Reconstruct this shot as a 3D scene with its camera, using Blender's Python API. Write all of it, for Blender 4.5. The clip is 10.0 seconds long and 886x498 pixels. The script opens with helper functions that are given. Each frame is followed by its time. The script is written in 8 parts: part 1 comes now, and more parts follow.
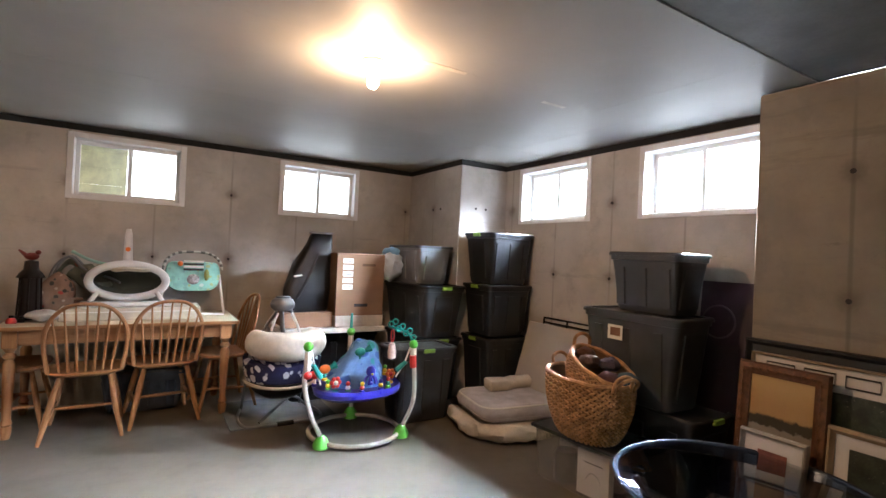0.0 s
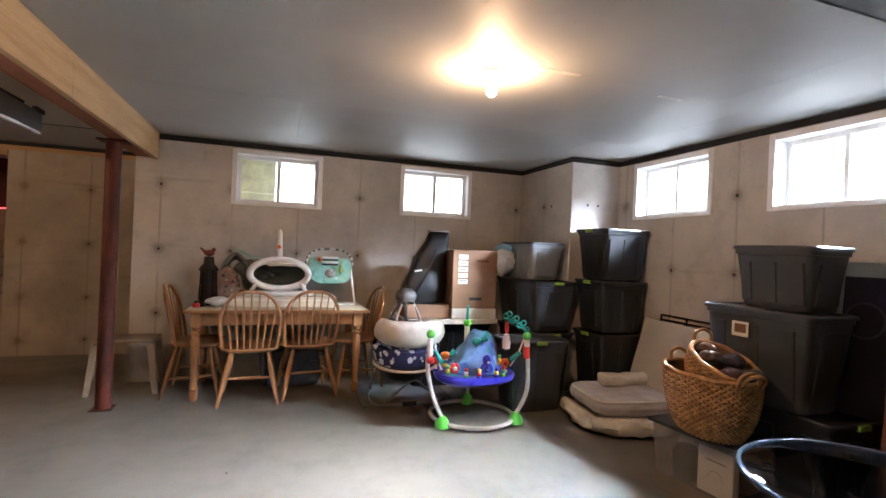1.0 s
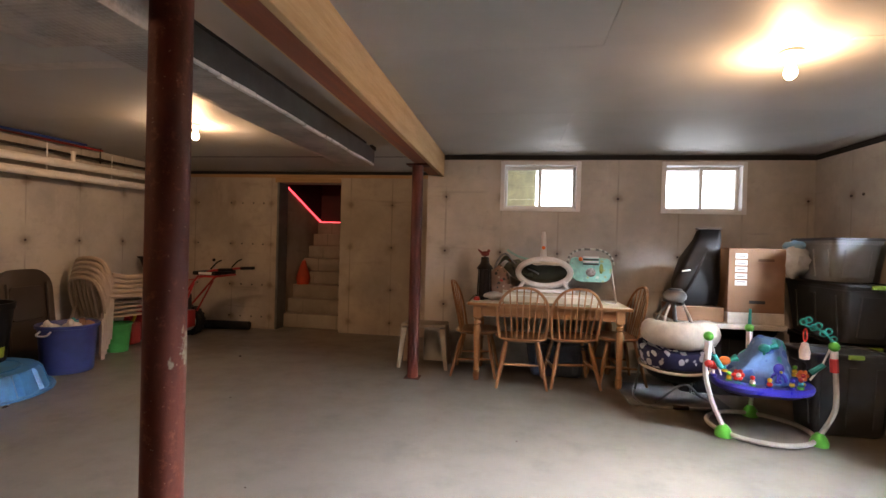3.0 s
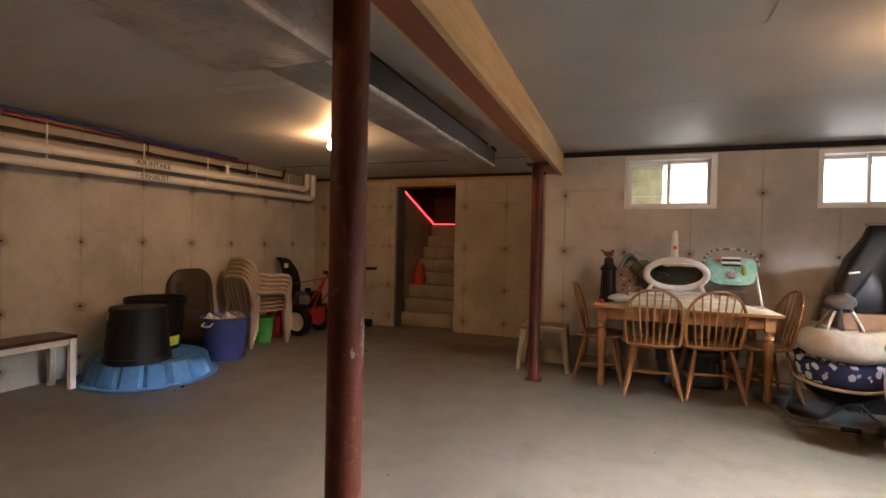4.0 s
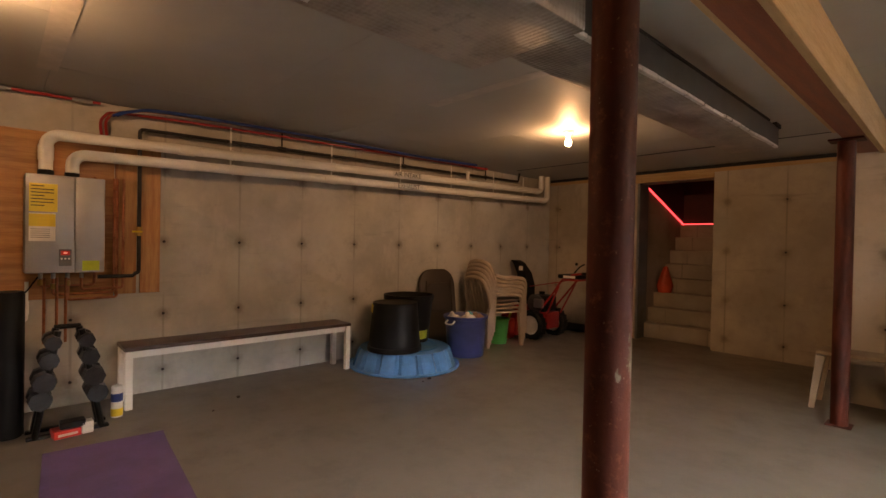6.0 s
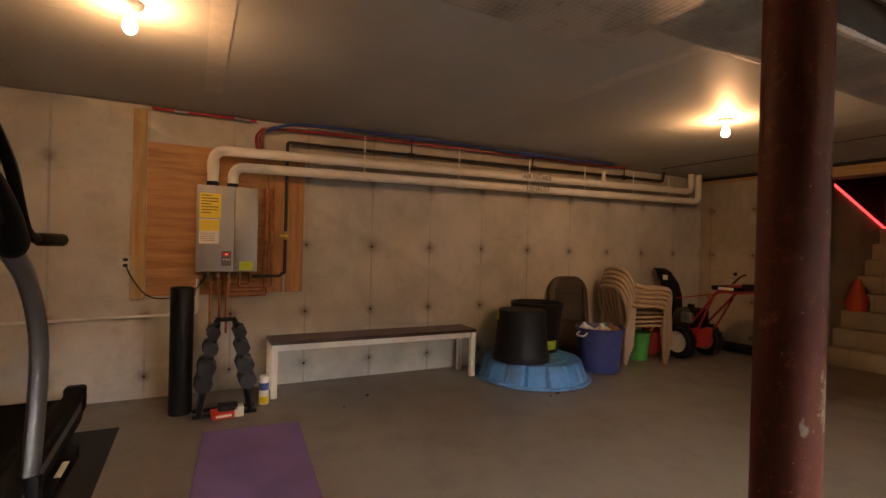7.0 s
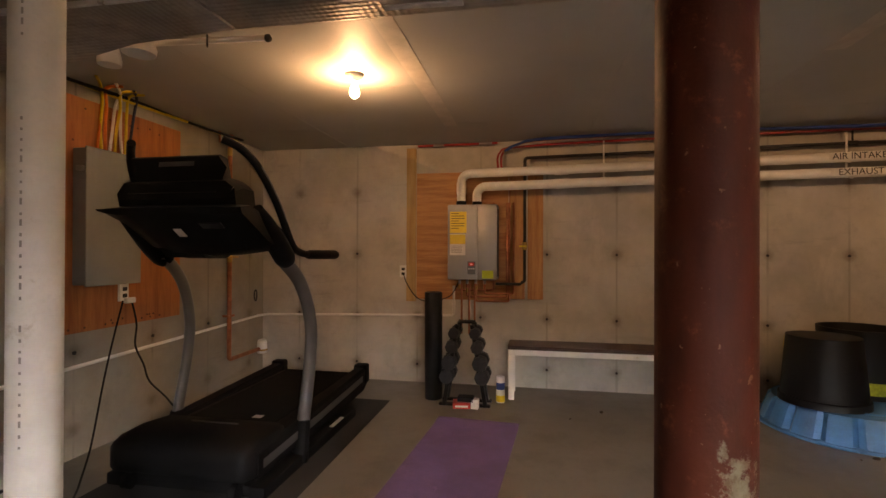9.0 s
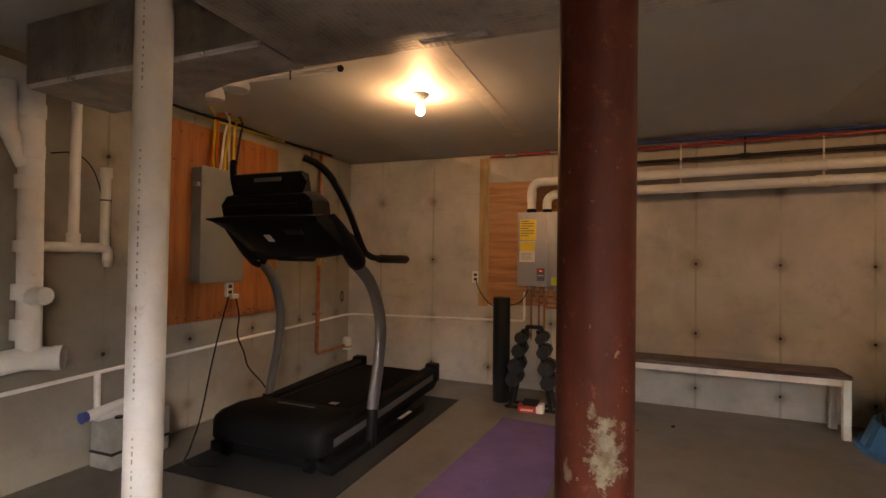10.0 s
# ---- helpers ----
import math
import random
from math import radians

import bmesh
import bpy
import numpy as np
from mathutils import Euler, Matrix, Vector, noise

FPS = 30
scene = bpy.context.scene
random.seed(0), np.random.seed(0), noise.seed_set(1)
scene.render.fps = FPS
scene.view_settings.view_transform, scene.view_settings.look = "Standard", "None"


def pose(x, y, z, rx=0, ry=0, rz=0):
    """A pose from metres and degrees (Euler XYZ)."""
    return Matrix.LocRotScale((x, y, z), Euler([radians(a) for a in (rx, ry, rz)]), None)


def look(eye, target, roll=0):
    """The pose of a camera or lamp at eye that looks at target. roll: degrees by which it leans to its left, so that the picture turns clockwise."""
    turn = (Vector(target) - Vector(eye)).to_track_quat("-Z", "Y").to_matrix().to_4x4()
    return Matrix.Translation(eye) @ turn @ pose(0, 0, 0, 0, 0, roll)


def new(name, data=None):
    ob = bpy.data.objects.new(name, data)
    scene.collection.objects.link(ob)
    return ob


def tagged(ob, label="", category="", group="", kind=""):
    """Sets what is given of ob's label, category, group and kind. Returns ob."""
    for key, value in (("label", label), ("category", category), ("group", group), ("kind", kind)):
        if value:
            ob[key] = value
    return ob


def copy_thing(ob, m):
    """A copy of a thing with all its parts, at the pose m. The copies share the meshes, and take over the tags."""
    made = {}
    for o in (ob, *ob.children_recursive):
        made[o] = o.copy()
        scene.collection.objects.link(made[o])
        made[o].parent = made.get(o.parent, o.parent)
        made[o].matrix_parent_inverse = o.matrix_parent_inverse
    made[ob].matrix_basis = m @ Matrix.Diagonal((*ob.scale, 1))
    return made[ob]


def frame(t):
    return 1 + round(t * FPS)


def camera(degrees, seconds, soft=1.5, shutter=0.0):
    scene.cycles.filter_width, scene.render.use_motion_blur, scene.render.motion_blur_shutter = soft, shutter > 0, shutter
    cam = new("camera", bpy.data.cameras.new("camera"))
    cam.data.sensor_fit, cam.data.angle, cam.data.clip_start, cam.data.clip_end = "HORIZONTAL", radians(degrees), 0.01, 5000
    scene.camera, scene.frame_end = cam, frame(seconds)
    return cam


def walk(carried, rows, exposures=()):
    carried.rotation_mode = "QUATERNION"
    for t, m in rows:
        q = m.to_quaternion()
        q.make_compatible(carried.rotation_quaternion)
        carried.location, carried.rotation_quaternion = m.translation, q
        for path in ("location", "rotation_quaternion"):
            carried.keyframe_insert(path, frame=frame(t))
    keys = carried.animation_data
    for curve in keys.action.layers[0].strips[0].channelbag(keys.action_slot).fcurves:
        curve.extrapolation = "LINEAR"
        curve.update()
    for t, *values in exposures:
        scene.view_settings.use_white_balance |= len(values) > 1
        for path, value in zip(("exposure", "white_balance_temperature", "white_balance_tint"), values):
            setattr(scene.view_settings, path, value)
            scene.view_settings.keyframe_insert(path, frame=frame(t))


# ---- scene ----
# camera and walk
cam = camera(85.2, 10.0)
PATH = [
    (0, (-0.235, 0.082, 1.356), (0.812, 1.786, 1.381), 2.6),
    (0.5, (-0.306, 0.028, 1.34), (0.564, 1.829, 1.351), 2.5),
    (1, (-0.382, -0.08, 1.322), (0.271, 1.81, 1.327), 2.4),
    (1.5, (-0.388, -0.218, 1.307), (-0.013, 1.747, 1.308), 2.1),
    (2, (-0.433, -0.236, 1.3), (-0.311, 1.76, 1.293), 2.0),
    (2.5, (-0.542, -0.274, 1.299), (-0.631, 1.724, 1.284), 1.8),
    (4, (-0.828, -0.375, 1.278), (-1.522, 1.5, 1.257), 1.2),
    (4.5, (-0.872, -0.346, 1.284), (-1.774, 1.439, 1.255), 1.1),
    (5, (-0.898, -0.33, 1.284), (-1.999, 1.34, 1.253), 1.0),
    (5.5, (-0.943, -0.265, 1.27), (-2.237, 1.26, 1.241), 0.9),
    (7, (-1.108, -0.08, 1.247), (-2.887, 0.833, 1.236), 1.5),
    (7.5, (-1.045, 0.086, 1.249), (-2.954, 0.678, 1.241), 1.2),
    (8, (-1.023, 0.261, 1.249), (-3.006, 0.52, 1.242), 0.9),
    (8.5, (-1.035, 0.495, 1.247), (-3.033, 0.404, 1.248), 0.4),
    (9, (-0.98, 0.669, 1.256), (-2.946, 0.304, 1.265), 0.2),
    (9.5, (-0.921, 0.81, 1.251), (-2.836, 0.233, 1.275), 0.5),
    (10, (-0.869, 0.918, 1.243), (-2.727, 0.181, 1.281), 0.9),
]
EXPO = [(0.0, 0.6, 6050, 9), (2.5, 0.46, 6350, 12), (5.0, 0.22, 7900, 15), (7.0, 0.05, 8400, 17), (10.0, 0.04, 8150, 15)]
walk(cam, [(t, look(eye, target, roll)) for t, eye, target, roll in PATH], EXPO)

# the plan, in metres
WX, EX, BX, JX = -5.5, 2.87, 2.5, 2.31
NY, DY, JY, BY, SY = 4.98, 6.25, 3.95, 1.39, -2.045
CZ, WT = 2.29, 2.235
DOOR_L, DOOR_R, DOOR_T = -4.06, -3.1, 2.13
STEP_X = -1.62

# world and lights
world = bpy.data.worlds.new("sky")
scene.world = world
world.use_nodes = True
_n = world.node_tree
_sky = _n.nodes.new("ShaderNodeTexSky")
_sky.sky_type, _sky.sun_disc = "NISHITA", False
_sky.sun_elevation, _sky.sun_rotation = radians(48), radians(160)
_n.links.new(_sky.outputs[0], _n.nodes["Background"].inputs[0])
_n.nodes["Background"].inputs[1].default_value = 0.12
SKY_W, BULB_W = 4500.0, 27.0


def lamp(name, kind, power, color, m, **kw):
    data = bpy.data.lights.new(name, kind)
    data.energy, data.color = power, color
    if kind == "AREA":
        data.shape, data.size, data.size_y = "RECTANGLE", kw["size"], kw["size_y"]
        data.spread = radians(kw["spread"])
    else:
        data.shadow_soft_size = kw["radius"]
    ob = new(name, data)
    ob.matrix_world = m
    return ob


DAY = (0.79, 0.87, 1.0)
for _x, _k in ((-0.39, 0.95), (1.26, 1.7)):
    lamp("window_daylight", "AREA", SKY_W * _k, DAY, look((_x, NY + 0.9, 2.98), (_x, NY + 0.1, 1.95)), size=1.8, size_y=1.8, spread=130)
for _y, _a, _w, _k in ((3.98, 3.3, 0.9, 0.7), (1.96, 1.96, 1.15, 1.15)):
    lamp("window_daylight", "AREA", SKY_W * _k, DAY, look((EX + 0.9, _y, 2.97), (EX + 0.1, _a, 1.95)), size=_w, size_y=1.8, spread=98)
BULBS = [(0.67, 2.28), (-3.45, 3.56), (-3.66, -0.36)]
for _x, _y in BULBS:
    lamp("bulb_light", "POINT", BULB_W, (1.0, 0.55, 0.275), pose(_x, _y, 2.19), radius=0.032)


# ---- mesh helpers ----
def add_box(bm, x0, x1, y0, y1, z0, z1, bev=0.0, m=None, seg=1):
    mm = Matrix.LocRotScale(((x0 + x1) / 2, (y0 + y1) / 2, (z0 + z1) / 2), None, (x1 - x0, y1 - y0, z1 - z0))
    r = bmesh.ops.create_cube(bm, size=1, matrix=(m @ mm) if m else mm)
    if bev:
        es = list({e for v in r["verts"] for e in v.link_edges})
        bmesh.ops.bevel(bm, geom=es, offset=bev, segments=seg, affect="EDGES", profile=0.5)
    return bm


def box(x0, x1, y0, y1, z0, z1, bev=0.0, m=None, seg=1):
    return add_box(bmesh.new(), x0, x1, y0, y1, z0, z1, bev, m, seg)


def add_cyl(bm, p0, p1, r0, r1=None, seg=14):
    p0, p1 = Vector(p0), Vector(p1)
    d = p1 - p0
    m = Matrix.Translation((p0 + p1) / 2) @ d.to_track_quat("Z", "Y").to_matrix().to_4x4()
    bmesh.ops.create_cone(bm, cap_ends=True, segments=seg, radius1=r0, radius2=r0 if r1 is None else r1, depth=d.length, matrix=m)
    return bm


def cyl(p0, p1, r0, r1=None, seg=14):
    return add_cyl(bmesh.new(), p0, p1, r0, r1, seg)


def add_ball(bm, c, r, u=14, v=9, m=None):
    r = (r, r, r) if isinstance(r, (int, float)) else r
    mm = Matrix.LocRotScale(c, None, r)
    bmesh.ops.create_uvsphere(bm, u_segments=u, v_segments=v, radius=1, matrix=(m @ mm) if m else mm)
    return bm


def ball(c, r, u=14, v=9, m=None):
    return add_ball(bmesh.new(), c, r, u, v, m)


def spline(pts, n=6, closed=False):
    """Catmull-Rom through the points."""
    p = [Vector(q) for q in pts]
    k = len(p)
    out = []
    for i in range(k if closed else k - 1):
        a, b = p[i - 1] if (closed or i > 0) else p[0] * 2 - p[1], p[i]
        c = p[(i + 1) % k]
        d = p[(i + 2) % k] if (closed or i + 2 < k) else p[-1] * 2 - p[-2]
        for j in range(n):
            t = j / n
            out.append(0.5 * (2 * b + (c - a) * t + (2 * a - 5 * b + 4 * c - d) * t * t + (3 * b - a - 3 * c + d) * t ** 3))
    if not closed:
        out.append(p[-1])
    return out


def add_tube(bm, pts, r, seg=8, closed=False, flat=1.0):
    """A round bar swept along points; r is a number or one number per point."""
    p = [Vector(q) for q in pts]
    k = len(p)
    rad = r if isinstance(r, (list, tuple)) else [r] * k
    up, rings = None, []
    for i in range(k):
        if closed:
            d = p[(i + 1) % k] - p[i - 1]
        else:
            d = p[min(i + 1, k - 1)] - p[max(i - 1, 0)]
        d = d.normalized()
        if up is None:
            up = d.orthogonal().normalized() if abs(d.z) > 0.99 else (Vector((0, 0, 1)) - d * d.z).normalized()
        else:
            up = (up - d * up.dot(d)).normalized()
        side = d.cross(up)
        rings.append([bm.verts.new(p[i] + rad[i] * (math.cos(a) * side * flat + math.sin(a) * up)) for a in [2 * math.pi * j / seg for j in range(seg)]])
    for i in range(k if closed else k - 1):
        a, b = rings[i], rings[(i + 1) % k]
        for j in range(seg):
            bm.faces.new((a[j], a[(j + 1) % seg], b[(j + 1) % seg], b[j]))
    if not closed:
        bm.faces.new(rings[0][::-1])
        bm.faces.new(rings[-1])
    return bm


def tube(pts, r, seg=8, closed=False, flat=1.0):
    return add_tube(bmesh.new(), pts, r, seg, closed, flat)


def add_lathe(bm, prof, seg=20, m=None, sx=1.0, sy=1.0):
    """A turned form: (radius, height) from foot to top; ends with radius 0 close it."""
    rings = []
    for r, z in prof:
        if r <= 1e-5:
            rings.append([bm.verts.new((m @ Vector((0, 0, z))) if m else (0, 0, z))])
        else:
            ring = []
            for j in range(seg):
                a = 2 * math.pi * j / seg
                v = Vector((r * sx * math.cos(a), r * sy * math.sin(a), z))
                ring.append(bm.verts.new((m @ v) if m else v))
            rings.append(ring)
    for a, b in zip(rings, rings[1:]):
        for j in range(seg):
            q = [a[j % len(a)], a[(j + 1) % len(a)], b[(j + 1) % len(b)], b[j % len(b)]]
            q = list(dict.fromkeys(q))
            if len(q) > 2:
                bm.faces.new(q)
    return bm


def lathe(prof, seg=20, m=None, sx=1.0, sy=1.0):
    return add_lathe(bmesh.new(), prof, seg, m, sx, sy)


def rrect(w, d, r, n=4):
    """Outline of a rounded rectangle about the origin."""
    out = []
    for cx, cy, a0 in ((w / 2 - r, d / 2 - r, 0), (-w / 2 + r, d / 2 - r, 90), (-w / 2 + r, -d / 2 + r, 180), (w / 2 - r, -d / 2 + r, 270)):
        for i in range(n + 1):
            a = radians(a0 + 90 * i / n)
            out.append((cx + r * math.cos(a), cy + r * math.sin(a)))
    return out


def add_loft(bm, rings, cap0=True, cap1=True, m=None):
    """Skins rings of equal count; each is a list of (x, y, z)."""
    vs = [[bm.verts.new((m @ Vector(p)) if m else p) for p in ring] for ring in rings]
    n = len(vs[0])
    for a, b in zip(vs, vs[1:]):
        for j in range(n):
            bm.faces.new((a[j], a[(j + 1) % n], b[(j + 1) % n], b[j]))
    if cap0:
        bm.faces.new(vs[0][::-1])
    if cap1:
        bm.faces.new(vs[-1])
    return bm


def wobble(bm, amount, scale, seed=0.0):
    """Uneven surface for cloth and worn things."""
    for v in bm.verts:
        v.co += noise.noise_vector(v.co * scale + Vector((seed, seed * 2, 0))) * amount
    return bm


def mesh_ob(name, bm, material, angle=38):
    bmesh.ops.recalc_face_normals(bm, faces=bm.faces[:])
    me = bpy.data.meshes.new(name)
    bm.to_mesh(me)
    bm.free()
    me.materials.append(material)
    me.shade_smooth()
    me.set_sharp_from_angle(angle=radians(angle))
    return new(name, me)


def part(name, bm, material, parent, label="", m=None, angle=38):
    ob = mesh_ob(name, bm, material, angle)
    ob.parent = parent
    if m is not None:
        ob.matrix_basis = m
    return tagged(ob, label)


def again(ob, parent, m):
    """One more piece on the same mesh."""
    o = new(ob.data.name, ob.data)
    o.parent, o.matrix_basis = parent, m
    return o


def thing(name, label, category, m=None, group="", kind=""):
    ob = new(name)
    ob.empty_display_size = 0.1
    if m is not None:
        ob.matrix_basis = m
    return tagged(ob, label, category, group, kind)


def built(name, bm, material, label, category="", kind="structure", angle=38):
    return tagged(mesh_ob(name, bm, material, angle), label, category, "", kind)


# ---- materials ----
class Net:
    """Short hand for node trees."""

    def __init__(self, name):
        self.mat = bpy.data.materials.new(name)
        self.mat.use_nodes = True
        self.nt = self.mat.node_tree
        self.bsdf = self.nt.nodes["Principled BSDF"]

    def put(self, where, value):
        if isinstance(value, bpy.types.NodeSocket):
            self.nt.links.new(value, where)
        elif value is not None:
            where.default_value = value

    def node(self, kind, out=0, props=(), **ins):
        n = self.nt.nodes.new(kind)
        for k, v in props:
            if k == "operation":
                n.operation = v
            else:
                n.interpolation_type = v
        for k, v in ins.items():
            self.put(n.inputs[int(k[1:])] if k[0] == "i" and k[1:].isdigit() else n.inputs[k], v)
        return n.outputs[out]

    def math(self, op, a, b=0.0, c=0.0):
        return self.node("ShaderNodeMath", 0, (("operation", op),), i0=a, i1=b, i2=c)

    def ramp(self, v, lo, hi):
        return self.node("ShaderNodeMapRange", 0, (("interpolation_type", "SMOOTHSTEP"),), Value=v, **{"From Min": lo, "From Max": hi})

    def mix(self, f, a, b):
        n = self.nt.nodes.new("ShaderNodeMix")
        n.data_type = "RGBA"
        self.put(n.inputs[0], f)
        for i, v in ((6, a), (7, b)):
            self.put(n.inputs[i], (*v, 1) if isinstance(v, tuple) and len(v) == 3 else v)
        return n.outputs[2]

    def noise(self, co, scale, detail=4.0, rough=0.6, stretch=None):
        if stretch:
            co = self.node("ShaderNodeMapping", 0, (), Vector=co, Scale=stretch)
        return self.node("ShaderNodeTexNoise", 0, (), Vector=co, Scale=scale, Detail=detail, Roughness=rough)

    def bump(self, height, strength, dist=0.01, normal=None):
        return self.node("ShaderNodeBump", 0, (), Strength=strength, Distance=dist, Height=height, Normal=normal)

    def out(self, **kw):
        for k, v in kw.items():
            k = k.replace("_", " ")
            self.put(self.bsdf.inputs[k], (*v, 1) if isinstance(v, tuple) and len(v) == 3 else v)
        return self.mat

    def obco(self):
        return self.nt.nodes.new("ShaderNodeTexCoord").outputs["Object"]

    def pos(self):
        return self.nt.nodes.new("ShaderNodeNewGeometry").outputs["Position"]


def shade(c, k):
    return tuple(min(1.0, v * k) for v in c)


def plain(name, c, rough=0.5, metal=0.0, var=0.25, scale=6.0, bump=0.15, fine=90.0, stretch=None, wear=None, spec=0.5):
    """Painted, moulded or woven stuff: broad tone drift, fine grain and relief."""
    n = Net(name)
    co = n.obco()
    big, small = n.noise(co, scale, 4, 0.6, stretch), n.noise(co, fine, 3, 0.6, stretch)
    col = n.mix(n.ramp(big, 0.3, 0.7), shade(c, 1 - var), shade(c, 1 + var * 0.5))
    col = n.mix(n.math("MULTIPLY", n.ramp(small, 0.4, 0.75), 0.35), col, shade(c, 1 - var * 1.2))
    if wear:
        col = n.mix(n.ramp(n.noise(co, scale * 2.7, 6, 0.7), 0.62, 0.72), col, wear)
    r = n.math("ADD", n.math("MULTIPLY", big, 0.25), rough - 0.12)
    return n.out(Base_Color=col, Roughness=r, Metallic=metal, Specular_IOR_Level=spec, Normal=n.bump(small, bump, 0.004))


def wood(name, c, dark, rough=0.45, axis=0, scale=14.0, bump=0.12):
    n = Net(name)
    co = n.obco()
    st = [9.0, 9.0, 9.0]
    st[axis] = 0.7
    grain = n.noise(co, scale / 7, 5, 0.65, tuple(st))
    fine = n.noise(co, scale, 3, 0.6, tuple(st))
    cloud = n.noise(co, 2.3, 3)
    col = n.mix(n.ramp(grain, 0.35, 0.7), c, dark)
    col = n.mix(n.math("MULTIPLY", n.ramp(fine, 0.45, 0.8), 0.4), col, shade(dark, 0.75))
    col = n.mix(n.math("MULTIPLY", n.ramp(cloud, 0.4, 0.7), 0.3), col, shade(c, 0.7))
    return n.out(Base_Color=col, Roughness=n.math("ADD", n.math("MULTIPLY", fine, 0.2), rough - 0.1), Normal=n.bump(fine, bump, 0.003))


def concrete(name, axis, off, rows, c=(0.36, 0.335, 0.295), pitch=0.61):
    """Poured wall: form-panel seams, rusty stains round the form ties, lift lines and blotches."""
    n = Net(name)
    p = n.pos()
    xyz = n.nt.nodes.new("ShaderNodeSeparateXYZ")
    n.nt.links.new(p, xyz.inputs[0])
    u, z = xyz.outputs[axis], xyz.outputs[2]
    warp = n.math("MULTIPLY", n.math("SUBTRACT", n.noise(p, 9, 4, 0.7), 0.5), 0.09)
    w2 = n.math("MULTIPLY", n.math("SUBTRACT", n.noise(p, 3.1, 3, 0.6), 0.5), 0.05)
    cell = n.math("SUBTRACT", n.math("FRACT", n.math("ADD", n.math("DIVIDE", n.math("SUBTRACT", u, off), pitch), 0.5)), 0.5)
    du = n.math("MULTIPLY", n.math("ABSOLUTE", cell), pitch)
    stain = None
    for r in rows:
        dz = n.math("SUBTRACT", z, r)
        d = n.math("SQRT", n.math("ADD", n.math("MULTIPLY", du, du), n.math("MULTIPLY", dz, dz)))
        s = n.math("SUBTRACT", 1.0, n.ramp(n.math("ADD", d, warp), 0.0, 0.07))
        stain = s if stain is None else n.math("MAXIMUM", stain, s)
    halo = None
    for r in rows:
        dz = n.math("SUBTRACT", z, r)
        d = n.math("SQRT", n.math("ADD", n.math("MULTIPLY", du, du), n.math("MULTIPLY", dz, dz)))
        q = n.math("SUBTRACT", 1.0, n.ramp(n.math("ADD", d, n.math("MULTIPLY", warp, 1.6)), 0.02, 0.15))
        halo = q if halo is None else n.math("MAXIMUM", halo, q)
    seam = n.math("SUBTRACT", 1.0, n.ramp(n.math("ADD", du, n.math("MULTIPLY", w2, 0.25)), 0.002, 0.014))
    broken = n.ramp(n.noise(p, 2.2, 4, 0.6), 0.35, 0.6)
    cloud, blot = n.noise(p, 1.1, 5, 0.62), n.noise(p, 5.5, 6, 0.7)
    grain, pit = n.noise(p, 70, 4, 0.7), n.node("ShaderNodeTexVoronoi", 0, (), Vector=p, Scale=38.0)
    col = n.mix(n.ramp(cloud, 0.32, 0.68), shade(c, 0.78), shade(c, 1.18))
    col = n.mix(n.math("MULTIPLY", n.ramp(blot, 0.5, 0.72), 0.4), col, shade(c, 0.62))
    lift = n.noise(p, 2.6, 5, 0.7, (0.35, 0.35, 3.0))
    col = n.mix(n.math("MULTIPLY", n.ramp(lift, 0.58, 0.72), 0.5), col, shade(c, 0.6))
    pale = n.noise(p, 1.9, 5, 0.7, (1.0, 1.0, 0.4))
    col = n.mix(n.math("MULTIPLY", n.ramp(pale, 0.6, 0.74), 0.35), col, shade(c, 1.4))
    col = n.mix(n.math("MULTIPLY", grain, 0.22), col, shade(c, 0.6))
    col = n.mix(n.math("MULTIPLY", n.math("MULTIPLY", seam, broken), 0.55), col, shade(c, 0.45))
    col = n.mix(n.math("MULTIPLY", halo, 0.24), col, shade((c[0], c[1] * 0.95, c[2] * 0.85), 0.5))
    col = n.mix(n.math("MULTIPLY", stain, 0.55), col, (0.11, 0.08, 0.055))
    scuff = n.noise(p, 6.0, 6, 0.75, (0.5, 0.5, 2.2))
    col = n.mix(n.math("MULTIPLY", n.ramp(scuff, 0.66, 0.72), 0.45), col, shade(c, 0.5))
    hole = n.math("SUBTRACT", 1.0, n.ramp(pit, 0.04, 0.12))
    few = n.ramp(n.noise(p, 7, 2), 0.55, 0.62)
    col = n.mix(n.math("MULTIPLY", n.math("MULTIPLY", hole, few), 0.5), col, shade(c, 0.4))
    h = n.math("ADD", n.math("MULTIPLY", grain, 0.5), n.math("MULTIPLY", blot, 0.8))
    h = n.math("SUBTRACT", h, n.math("MULTIPLY", hole, few))
    return n.out(Base_Color=col, Roughness=0.86, Normal=n.bump(h, 0.35, 0.006))


